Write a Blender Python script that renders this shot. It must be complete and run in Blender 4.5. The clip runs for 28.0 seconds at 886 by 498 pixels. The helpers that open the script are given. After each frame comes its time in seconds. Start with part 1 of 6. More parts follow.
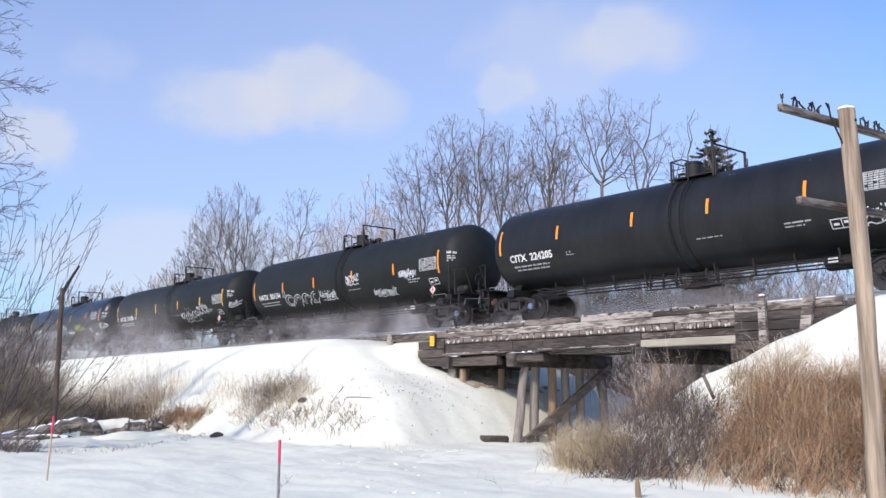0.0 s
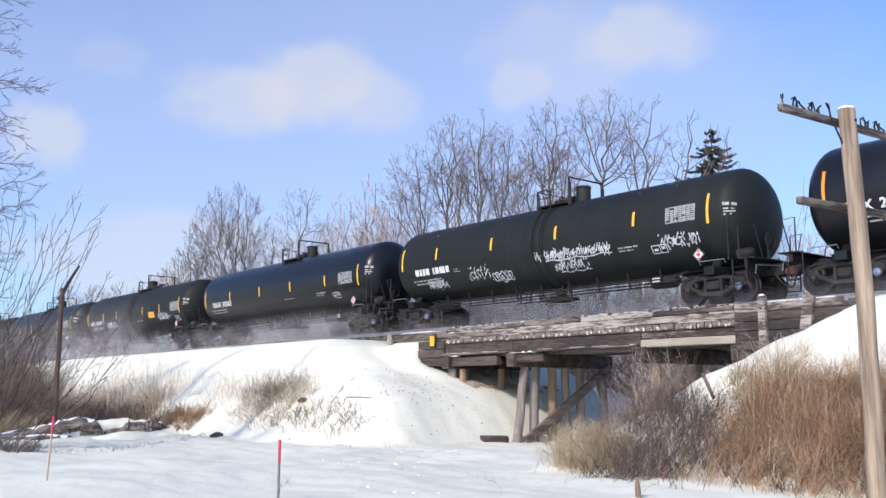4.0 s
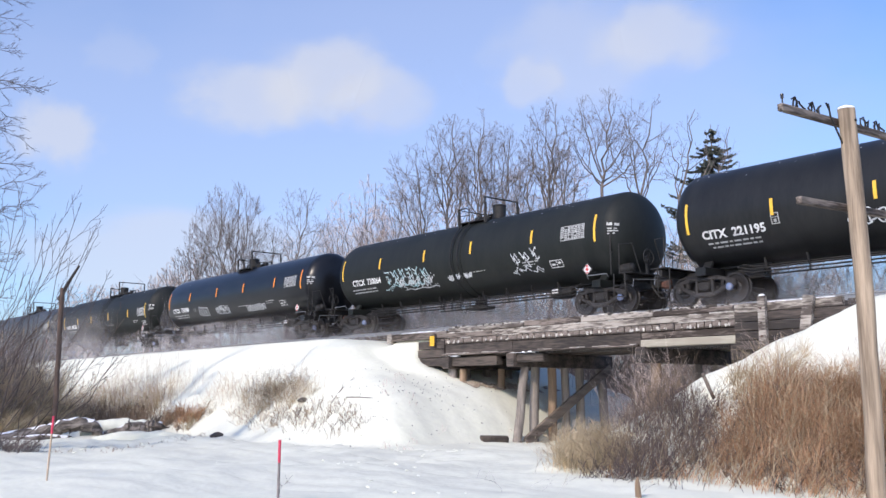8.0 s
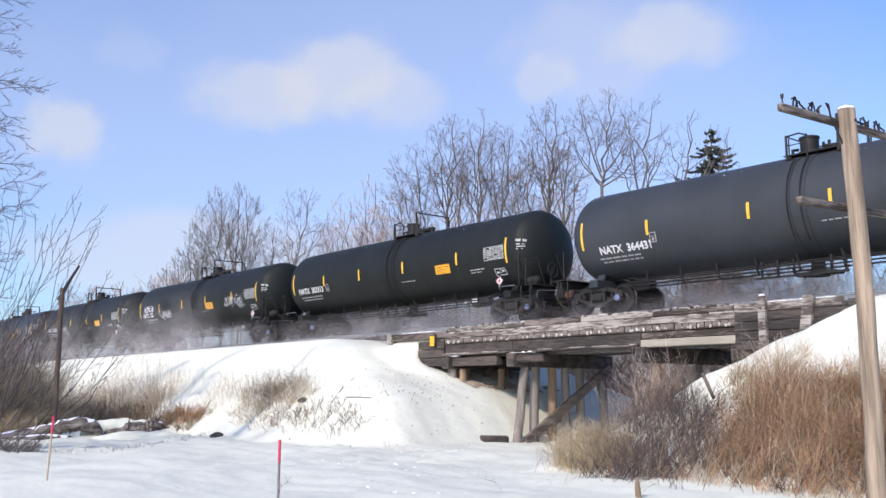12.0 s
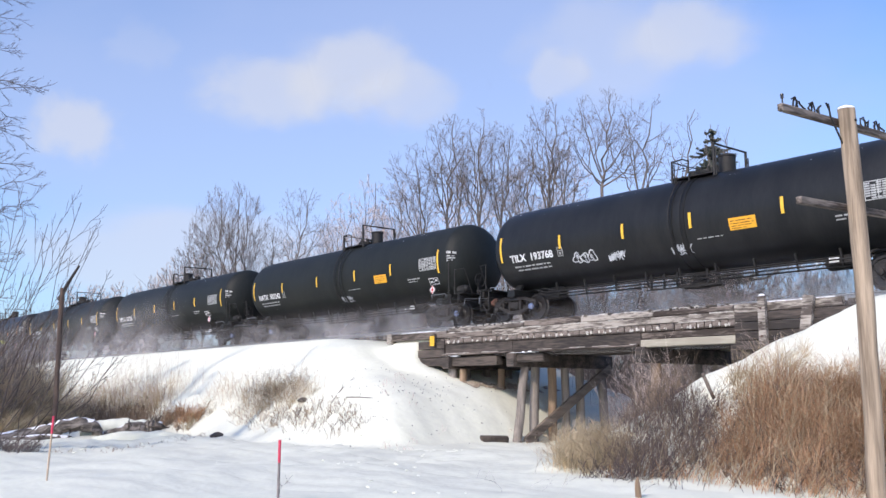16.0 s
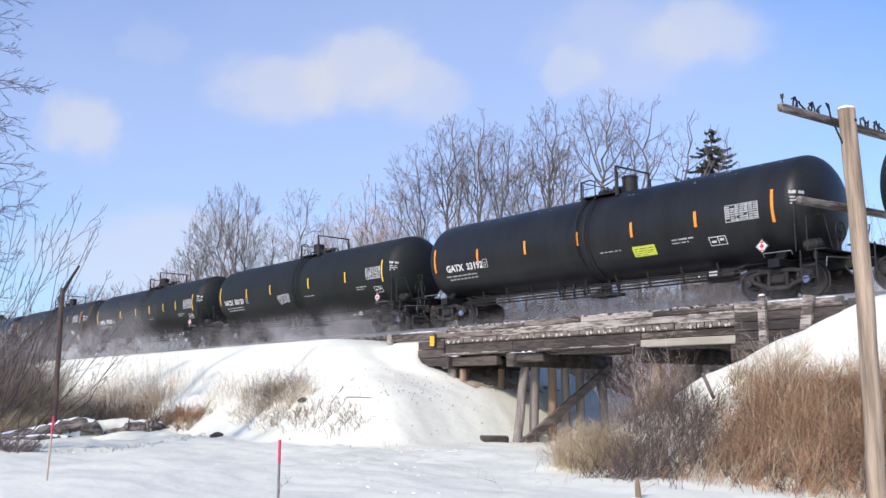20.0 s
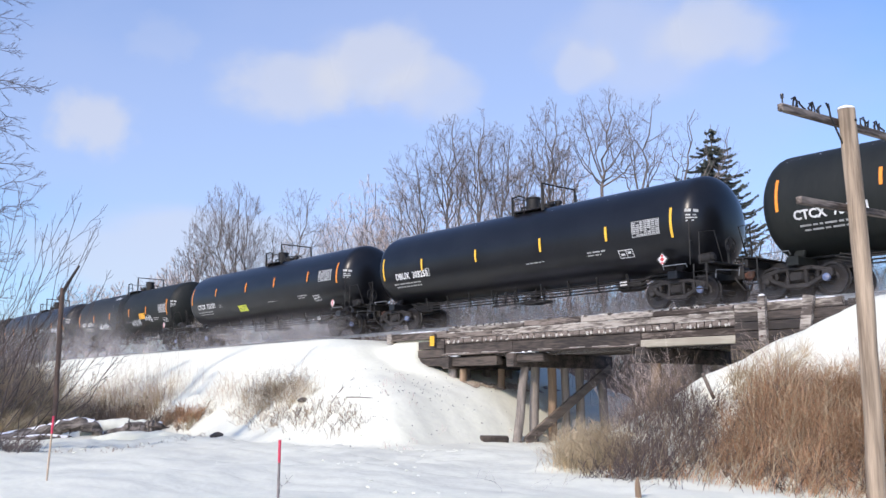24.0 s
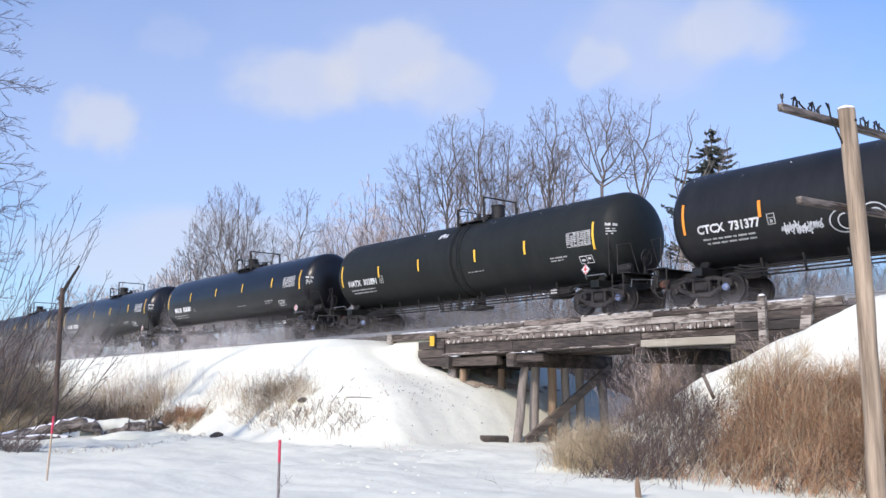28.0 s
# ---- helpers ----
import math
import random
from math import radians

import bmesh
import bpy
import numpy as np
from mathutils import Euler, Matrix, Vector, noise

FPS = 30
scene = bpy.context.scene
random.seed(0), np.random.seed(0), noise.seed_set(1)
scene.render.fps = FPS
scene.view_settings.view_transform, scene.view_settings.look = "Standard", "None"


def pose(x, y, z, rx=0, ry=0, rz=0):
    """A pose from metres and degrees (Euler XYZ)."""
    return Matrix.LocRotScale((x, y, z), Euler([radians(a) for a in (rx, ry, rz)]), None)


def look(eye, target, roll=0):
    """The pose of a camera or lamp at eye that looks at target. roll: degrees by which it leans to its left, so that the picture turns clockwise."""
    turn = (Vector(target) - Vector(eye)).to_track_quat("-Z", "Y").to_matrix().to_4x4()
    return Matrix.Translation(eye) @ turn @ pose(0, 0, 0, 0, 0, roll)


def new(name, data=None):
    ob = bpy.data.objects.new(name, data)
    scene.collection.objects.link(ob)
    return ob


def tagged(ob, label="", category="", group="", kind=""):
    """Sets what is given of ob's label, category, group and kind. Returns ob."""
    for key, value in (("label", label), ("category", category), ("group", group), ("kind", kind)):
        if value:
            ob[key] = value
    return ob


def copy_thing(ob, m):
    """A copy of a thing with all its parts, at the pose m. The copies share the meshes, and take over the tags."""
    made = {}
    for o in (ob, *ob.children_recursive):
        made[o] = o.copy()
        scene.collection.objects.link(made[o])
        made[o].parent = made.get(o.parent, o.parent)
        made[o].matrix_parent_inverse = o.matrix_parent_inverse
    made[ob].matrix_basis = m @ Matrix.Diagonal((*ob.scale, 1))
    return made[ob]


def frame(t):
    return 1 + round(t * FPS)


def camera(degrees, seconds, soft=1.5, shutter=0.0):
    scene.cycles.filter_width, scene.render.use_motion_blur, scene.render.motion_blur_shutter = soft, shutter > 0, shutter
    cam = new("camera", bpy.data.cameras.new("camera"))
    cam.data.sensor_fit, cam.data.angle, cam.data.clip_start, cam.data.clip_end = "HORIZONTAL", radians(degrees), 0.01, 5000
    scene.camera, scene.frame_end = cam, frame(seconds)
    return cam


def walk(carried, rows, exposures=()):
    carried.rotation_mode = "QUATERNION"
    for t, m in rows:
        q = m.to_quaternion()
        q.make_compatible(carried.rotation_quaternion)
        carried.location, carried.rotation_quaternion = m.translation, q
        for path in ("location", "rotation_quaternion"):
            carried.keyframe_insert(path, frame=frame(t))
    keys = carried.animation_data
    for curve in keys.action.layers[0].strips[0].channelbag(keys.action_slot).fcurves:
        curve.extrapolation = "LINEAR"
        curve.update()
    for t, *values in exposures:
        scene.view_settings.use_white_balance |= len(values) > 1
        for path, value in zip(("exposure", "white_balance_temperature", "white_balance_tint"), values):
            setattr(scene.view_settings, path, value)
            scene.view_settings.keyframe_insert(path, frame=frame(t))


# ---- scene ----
# One still camera, 13 m or so from a telegraph pole, looks up at a railway trestle.
EYE = Vector((0.0, -25.27, 1.65))
YAW, PITCH = radians(39.96), radians(8.74)
AHEAD = Vector((-math.cos(YAW) * math.cos(PITCH), math.sin(YAW) * math.cos(PITCH), math.sin(PITCH)))
cam = camera(50.17, 28.0)
walk(cam, [(0, look(EYE, EYE + AHEAD)), (28.0, look(EYE, EYE + AHEAD))], [(0, 0.5, 6000, 17), (28.0, 0.5, 6000, 17)])

# ---- daylight ----
SUN_AZ, SUN_EL = radians(-75.0), radians(36.0)   # direction towards the sun, measured from +x
world = bpy.data.worlds.new("sky")
scene.world = world
world.use_nodes = True
wn, wl = world.node_tree.nodes, world.node_tree.links
sky = wn.new("ShaderNodeTexSky")
sky.sky_type, sky.sun_disc = "NISHITA", False
sky.sun_elevation, sky.sun_rotation = SUN_EL, radians(90) - SUN_AZ
sky.air_density, sky.dust_density, sky.ozone_density = 1.0, 1.6, 5.0
wn["Background"].inputs["Strength"].default_value = 0.15
wl.new(sky.outputs[0], wn["Background"].inputs["Color"])
sun = new("sun", bpy.data.lights.new("sun", "SUN"))
sun.data.energy, sun.data.angle, sun.data.color = 2.25, radians(0.5), (1.0, 0.87, 0.66)
SUN_DIR = Vector((math.cos(SUN_AZ) * math.cos(SUN_EL), math.sin(SUN_AZ) * math.cos(SUN_EL), math.sin(SUN_EL)))
sun.matrix_world = look(EYE + SUN_DIR * 60, EYE)
RAIL = 4.32            # top of rail
rng = random.Random(7)


# ---- mesh tools ----
class Geo:
    """Vertices and faces of one mesh."""

    def __init__(self):
        self.v, self.f = [], []

    def add(self, verts, faces):
        n = len(self.v)
        self.v += [tuple(p) for p in verts]
        self.f += [tuple(i + n for i in face) for face in faces]
        return self

    def box(self, c, size, rot=(0, 0, 0), b=0.0):
        m = pose(*c, *rot)
        h = [s / 2 for s in size]
        if b <= 0:
            vs = [(x * h[0], y * h[1], z * h[2]) for x in (-1, 1) for y in (-1, 1) for z in (-1, 1)]
            fs = [(0, 1, 3, 2), (4, 6, 7, 5), (0, 4, 5, 1), (2, 3, 7, 6), (0, 2, 6, 4), (1, 5, 7, 3)]
        else:
            b = min(b, min(h) * 0.9)
            vs, ix = [], {}
            for x in (-1, 1):
                for y in (-1, 1):
                    for z in (-1, 1):
                        for k in range(3):
                            p = [x * (h[0] - b), y * (h[1] - b), z * (h[2] - b)]
                            p[k] = (x, y, z)[k] * h[k]
                            ix[x, y, z, k] = len(vs)
                            vs.append(tuple(p))
            fs = []
            for s in (-1, 1):
                fs.append(tuple(ix[s, y, z, 0] for y, z in ((-1, -1), (s, -s), (1, 1), (-s, s))))
                fs.append(tuple(ix[x, s, z, 1] for x, z in ((-1, -1), (-s, s), (1, 1), (s, -s))))
                fs.append(tuple(ix[x, y, s, 2] for x, y in ((-1, -1), (s, -s), (1, 1), (-s, s))))
            for a in (-1, 1):
                for c2 in (-1, 1):
                    fs.append((ix[a, c2, -1, 0], ix[a, c2, 1, 0], ix[a, c2, 1, 1], ix[a, c2, -1, 1]))
                    fs.append((ix[a, -1, c2, 0], ix[a, 1, c2, 0], ix[a, 1, c2, 2], ix[a, -1, c2, 2]))
                    fs.append((ix[-1, a, c2, 1], ix[1, a, c2, 1], ix[1, a, c2, 2], ix[-1, a, c2, 2]))
                    for d in (-1, 1):
                        fs.append((ix[a, c2, d, 0], ix[a, c2, d, 1], ix[a, c2, d, 2]))
        return self.add([m @ Vector(p) for p in vs], fs)

    def tube(self, pts, radii, n=6, caps=True):
        pts = [Vector(p) for p in pts]
        if isinstance(radii, (int, float)):
            radii = [radii] * len(pts)
        base, k = len(self.v), len(pts)
        side = None
        for i, p in enumerate(pts):
            d = (pts[min(i + 1, k - 1)] - pts[max(i - 1, 0)]).normalized()
            if side is None:
                side = d.cross(Vector((0, 0, 1)) if abs(d.z) < 0.9 else Vector((1, 0, 0))).normalized()
            else:
                side = (side - d * side.dot(d)).normalized()
            up = d.cross(side)
            for j in range(n):
                a = 2 * math.pi * j / n
                self.v.append(tuple(p + (side * math.cos(a) + up * math.sin(a)) * radii[i]))
        for i in range(k - 1):
            for j in range(n):
                a, b2 = base + i * n + j, base + i * n + (j + 1) % n
                self.f.append((a, b2, b2 + n, a + n))
        if caps:
            self.f.append(tuple(base + j for j in reversed(range(n))))
            self.f.append(tuple(base + (k - 1) * n + j for j in range(n)))
        return self

    def lathe(self, prof, n=32, m=Matrix.Identity(4)):
        """prof: (along, radius) turned round the x axis."""
        base = len(self.v)
        for s, r in prof:
            for j in range(n):
                a = 2 * math.pi * j / n
                self.v.append(tuple(m @ Vector((s, r * math.cos(a), r * math.sin(a)))))
        for i in range(len(prof) - 1):
            for j in range(n):
                a, b2 = base + i * n + j, base + i * n + (j + 1) % n
                self.f.append((a, a + n, b2 + n, b2))
        self.f.append(tuple(base + j for j in range(n)))
        self.f.append(tuple(base + (len(prof) - 1) * n + j for j in reversed(range(n))))
        return self

    def mesh(self, name, mat, smooth=35.0):
        me = bpy.data.meshes.new(name)
        me.from_pydata(self.v, [], self.f)
        me.materials.append(mat)
        if smooth:
            me.shade_smooth()
            me.set_sharp_from_angle(angle=radians(smooth))
        me.update()
        return me


def part(name, geo, mat, parent, label="", at=None, smooth=35.0):
    """One mesh object under a thing or a part; geo may be a finished mesh."""
    me = geo if isinstance(geo, bpy.types.Mesh) else geo.mesh(name, mat, smooth)
    ob = new(name, me)
    ob.parent = parent
    if at is not None:
        ob.matrix_basis = at
    return tagged(ob, label) if label else ob


def thing(name, label, category, group="", kind="", geo=None, mat=None, at=None, smooth=35.0):
    ob = new(name, geo.mesh(name, mat, smooth) if geo is not None else None)
    if at is not None:
        ob.matrix_basis = at
    return tagged(ob, label, category, group, kind)


# ---- materials ----
def material(name, col, col2=None, rough=0.7, metal=0.0, scale=3.0, fine=40.0, bump=0.2, dist=0.02, stretch=(1, 1, 1),
             vary=0.0, coat=0.0, spec=0.5, lo=0.35, hi=0.65, w=0.35):
    """Two-scale noise between two colours, fine relief, and a per-object or per-island change of value."""
    mat = bpy.data.materials.new(name)
    mat.use_nodes = True
    n, l = mat.node_tree.nodes, mat.node_tree.links
    bs = n["Principled BSDF"]
    bs.inputs["Roughness"].default_value, bs.inputs["Metallic"].default_value = rough, metal
    bs.inputs["Specular IOR Level"].default_value = spec
    bs.inputs["Coat Weight"].default_value, bs.inputs["Coat Roughness"].default_value = coat, 0.12
    tc, mp = n.new("ShaderNodeTexCoord"), n.new("ShaderNodeMapping")
    mp.inputs["Scale"].default_value = stretch
    l.new(tc.outputs["Object"], mp.inputs["Vector"])
    big, small, ramp, mix = n.new("ShaderNodeTexNoise"), n.new("ShaderNodeTexNoise"), n.new("ShaderNodeMapRange"), n.new("ShaderNodeMix")
    big.inputs["Scale"].default_value, big.inputs["Detail"].default_value = scale, 5.0
    small.inputs["Scale"].default_value, small.inputs["Detail"].default_value = fine, 4.0
    add = n.new("ShaderNodeMath")
    add.operation = "MULTIPLY_ADD"
    add.inputs[1].default_value = w
    l.new(mp.outputs[0], big.inputs["Vector"])
    l.new(mp.outputs[0], small.inputs["Vector"])
    l.new(small.outputs[0], add.inputs[0])
    l.new(big.outputs[0], add.inputs[2])
    ramp.inputs["From Min"].default_value, ramp.inputs["From Max"].default_value = lo + w * 0.5, hi + w * 0.5
    l.new(add.outputs[0], ramp.inputs["Value"])
    mix.data_type = "RGBA"
    mix.inputs["A"].default_value = (*col, 1)
    mix.inputs["B"].default_value = (*(col2 or [c * 0.6 for c in col]), 1)
    l.new(ramp.outputs[0], mix.inputs["Factor"])
    out = mix.outputs["Result"]
    if vary:
        info, geo, su, mr, hsv = (n.new("ShaderNode" + k) for k in ("ObjectInfo", "NewGeometry", "Math", "MapRange", "HueSaturation"))
        su.operation = "ADD"
        l.new(info.outputs["Random"], su.inputs[0])
        l.new(geo.outputs["Random Per Island"], su.inputs[1])
        mr.inputs["From Max"].default_value = 2.0
        mr.inputs["To Min"].default_value, mr.inputs["To Max"].default_value = 1 - vary, 1 + vary
        l.new(su.outputs[0], mr.inputs["Value"])
        l.new(mr.outputs[0], hsv.inputs["Value"])
        l.new(out, hsv.inputs["Color"])
        out = hsv.outputs[0]
    l.new(out, bs.inputs["Base Color"])
    if bump:
        bp = n.new("ShaderNodeBump")
        bp.inputs["Strength"].default_value, bp.inputs["Distance"].default_value = bump, dist
        l.new(add.outputs[0], bp.inputs["Height"])
        l.new(bp.outputs[0], bs.inputs["Normal"])
    return mat


M = {}
M["snow"] = material("snow", (0.762, 0.762, 0.638), (0.69, 0.69, 0.588), rough=0.75, scale=0.5, fine=5, bump=0.5, dist=0.06, spec=0.2, w=0.5)
M["snow_dirty"] = material("snow_dirty", (0.62, 0.59, 0.54), (0.4, 0.37, 0.33), rough=0.8, scale=5, fine=30, bump=0.5, dist=0.02, spec=0.2)
M["snow_cap"] = material("snow_cap", (0.88, 0.89, 0.92), (0.74, 0.74, 0.76), rough=0.8, scale=2, fine=30, bump=0.5, dist=0.03, spec=0.2)
M["black_gloss"] = material("black_gloss", (0.007, 0.0075, 0.0095), (0.011, 0.012, 0.015), rough=0.3, spec=0.33, scale=0.8, fine=9, bump=0.03, dist=0.01)
M["black"] = material("black", (0.010, 0.0105, 0.0115), (0.019, 0.0195, 0.02), rough=0.4, spec=0.26, scale=1.1, fine=12, bump=0.05, dist=0.01, stretch=(1.3, 0.6, 0.3))
M["dark_grey"] = material("dark_grey", (0.0112, 0.0132, 0.0128), (0.0178, 0.0198, 0.0184), rough=0.56, spec=0.22, scale=1.1, fine=12, bump=0.06, dist=0.01, stretch=(1.3, 0.6, 0.3))
M["slate"] = material("slate", (0.045, 0.049, 0.055), (0.032, 0.036, 0.04), rough=0.5, spec=0.35, scale=0.6, fine=12, bump=0.05, dist=0.01)
M["iron"] = material("iron", (0.011, 0.011, 0.011), (0.026, 0.023, 0.021), rough=0.65, metal=0.2, scale=3, fine=40, bump=0.15)
M["cast"] = material("cast", (0.032, 0.028, 0.026), (0.014, 0.0125, 0.0115), rough=0.7, metal=0.2, scale=4, fine=50, bump=0.25)
M["wheel"] = material("wheel", (0.03, 0.025, 0.022), (0.015, 0.013, 0.012), rough=0.5, metal=0.3, scale=5, fine=40, bump=0.1)
M["tread"] = material("tread", (0.4, 0.38, 0.36), (0.3, 0.28, 0.27), rough=0.3, metal=0.9, scale=5, fine=60, bump=0.05)
M["rust"] = material("rust", (0.12, 0.052, 0.035), (0.045, 0.028, 0.022), rough=0.8, scale=6, fine=50, bump=0.2)
M["galv"] = material("galv", (0.3, 0.31, 0.32), (0.18, 0.19, 0.2), rough=0.5, metal=0.5, scale=6, fine=60, bump=0.1)
M["orange"] = material("orange", (0.85, 0.3, 0.02), (0.75, 0.24, 0.02), rough=0.45, scale=5, fine=60, bump=0.03)
M["amber"] = material("amber", (0.82, 0.5, 0.04), (0.7, 0.42, 0.04), rough=0.45, scale=5, fine=60, bump=0.03)
M["yellow"] = material("yellow", (0.82, 0.42, 0.02), (0.75, 0.36, 0.02), rough=0.5, scale=5, fine=60, bump=0.03)
M["lime"] = material("lime", (0.62, 0.68, 0.06), (0.55, 0.6, 0.06), rough=0.5, scale=5, fine=60, bump=0.03)
M["white"] = material("white", (0.72, 0.73, 0.73), (0.5, 0.5, 0.5), rough=0.6, scale=4, fine=50, bump=0.02)
M["grey_ink"] = material("grey_ink", (0.42, 0.43, 0.42), (0.28, 0.28, 0.28), rough=0.6, scale=6, fine=50, bump=0.02)
M["spray_white"] = material("spray_white", (0.62, 0.64, 0.66), (0.35, 0.36, 0.38), rough=0.6, scale=5, fine=30, bump=0)
M["spray_cyan"] = material("spray_cyan", (0.3, 0.5, 0.55), (0.55, 0.62, 0.64), rough=0.6, scale=5, fine=30, bump=0)
M["spray_yellow"] = material("spray_yellow", (0.5, 0.55, 0.08), (0.35, 0.4, 0.06), rough=0.6, scale=5, fine=30, bump=0)
M["spray_red"] = material("spray_red", (0.16, 0.03, 0.035), (0.1, 0.03, 0.03), rough=0.6, scale=5, fine=30, bump=0)
M["red_sign"] = material("red_sign", (0.6, 0.06, 0.06), (0.5, 0.05, 0.05), rough=0.5, scale=9, fine=60, bump=0)
M["blue_cap"] = material("blue_cap", (0.1, 0.16, 0.32), (0.2, 0.2, 0.24), rough=0.5, scale=9, fine=60, bump=0.05)
M["timber"] = material("timber", (0.2, 0.166, 0.142), (0.034, 0.025, 0.02), rough=0.85, scale=1.4, fine=9, bump=1.0, dist=0.02, stretch=(0.3, 2.5, 2.5), lo=0.4, hi=0.6, w=0.7, vary=0.25)
M["timber_grey"] = material("timber_grey", (0.39, 0.35, 0.305), (0.085, 0.069, 0.058), rough=0.85, scale=1.4, fine=9, bump=1.0, dist=0.02, stretch=(0.4, 2.5, 2.5), lo=0.38, hi=0.62, w=0.85, vary=0.22)
M["timber_dark"] = material("timber_dark", (0.03, 0.025, 0.022), (0.1, 0.079, 0.066), rough=0.85, scale=1.2, fine=9, bump=1.0, dist=0.02, stretch=(0.25, 2.5, 2.5), lo=0.36, hi=0.64, w=0.9, vary=0.25)
M["timber_pale"] = material("timber_pale", (0.5, 0.46, 0.37), (0.32, 0.29, 0.23), rough=0.85, scale=1.2, fine=9, bump=0.7, dist=0.015, stretch=(0.25, 2.5, 2.5))
M["brace"] = material("brace", (0.22, 0.178, 0.148), (0.085, 0.068, 0.056), rough=0.85, scale=1.4, fine=14, bump=0.8, dist=0.02, stretch=(3, 0.4, 3))
M["pile"] = material("pile", (0.28, 0.245, 0.215), (0.11, 0.093, 0.08), rough=0.85, scale=1.4, fine=14, bump=0.8, dist=0.02, stretch=(2.5, 2.5, 0.22), vary=0.25)
M["pile_tan"] = material("pile_tan", (0.34, 0.24, 0.16), (0.2, 0.14, 0.09), rough=0.85, scale=1.4, fine=14, bump=0.8, dist=0.02, stretch=(2.5, 2.5, 0.22))
M["pole"] = material("pole", (0.43, 0.335, 0.24), (0.15, 0.112, 0.078), rough=0.85, scale=2.2, fine=16, bump=0.9, dist=0.015, stretch=(4, 4, 0.18))
M["pole_dark"] = material("pole_dark", (0.13, 0.085, 0.065), (0.07, 0.05, 0.04), rough=0.85, scale=1.6, fine=14, bump=0.8, dist=0.015, stretch=(4, 4, 0.18))
M["bark"] = material("bark", (0.2, 0.17, 0.15), (0.11, 0.092, 0.08), rough=0.9, scale=3, fine=25, bump=0.5, vary=0.2)
M["twig"] = material("twig", (0.225, 0.185, 0.168), (0.13, 0.105, 0.095), rough=0.9, scale=2, fine=20, bump=0, vary=0.25)
M["twig_pale"] = material("twig_pale", (0.64, 0.53, 0.47), (0.44, 0.35, 0.31), rough=0.9, scale=2, fine=20, bump=0, vary=0.2)
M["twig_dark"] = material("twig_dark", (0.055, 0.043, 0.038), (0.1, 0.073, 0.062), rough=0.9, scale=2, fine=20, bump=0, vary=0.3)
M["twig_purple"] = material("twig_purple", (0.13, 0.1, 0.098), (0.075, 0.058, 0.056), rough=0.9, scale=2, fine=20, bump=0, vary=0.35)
M["needle"] = material("needle", (0.072, 0.082, 0.066), (0.12, 0.13, 0.11), rough=0.8, scale=1.5, fine=20, bump=0, vary=0.3)
M["grass_rust"] = material("grass_rust", (0.52, 0.31, 0.18), (0.25, 0.14, 0.072), rough=0.85, scale=0.9, fine=12, bump=0, vary=0.55)
M["grass_tan"] = material("grass_tan", (0.47, 0.38, 0.25), (0.3, 0.235, 0.15), rough=0.85, scale=0.9, fine=12, bump=0, vary=0.3)
M["straw_pale"] = material("straw_pale", (0.64, 0.55, 0.43), (0.44, 0.36, 0.27), rough=0.9, scale=0.9, fine=12, bump=0, vary=0.3)
M["grass_brown"] = material("grass_brown", (0.27, 0.2, 0.14), (0.15, 0.11, 0.08), rough=0.9, scale=0.9, fine=12, bump=0, vary=0.4)
M["log"] = material("log", (0.25, 0.218, 0.192), (0.065, 0.055, 0.047), rough=0.9, scale=2, fine=14, bump=0.9, dist=0.03, stretch=(4, 0.5, 4))
M["log_dark"] = material("log_dark", (0.1, 0.08, 0.066), (0.035, 0.028, 0.023), rough=0.9, scale=3, fine=20, bump=0.8, dist=0.02)
M["stone"] = material("stone", (0.1, 0.085, 0.07), (0.05, 0.042, 0.036), rough=0.9, scale=4, fine=30, bump=0.6, vary=0.3)
M["earth"] = material("earth", (0.5, 0.425, 0.33), (0.3, 0.24, 0.18), rough=0.95, scale=4, fine=30, bump=0.7, vary=0.3)
M["stake_red"] = material("stake_red", (0.6, 0.04, 0.09), (0.5, 0.04, 0.08), rough=0.5, scale=6, fine=50, bump=0.05)
M["stake_grey"] = material("stake_grey", (0.22, 0.19, 0.18), (0.15, 0.13, 0.12), rough=0.7, scale=6, fine=50, bump=0.1)
M["stake_wood"] = material("stake_wood", (0.5, 0.4, 0.3), (0.36, 0.28, 0.2), rough=0.8, scale=6, fine=50, bump=0.1)
M["glass_brown"] = material("glass_brown", (0.03, 0.03, 0.03), (0.05, 0.045, 0.045), rough=0.2, scale=6, fine=50, bump=0.0)


# ---- ground: flat creek snow, the railway bank, the cut under the trestle ----
def ease(t):
    t = min(1.0, max(0.0, t))
    return t * t * (3 - 2 * t)


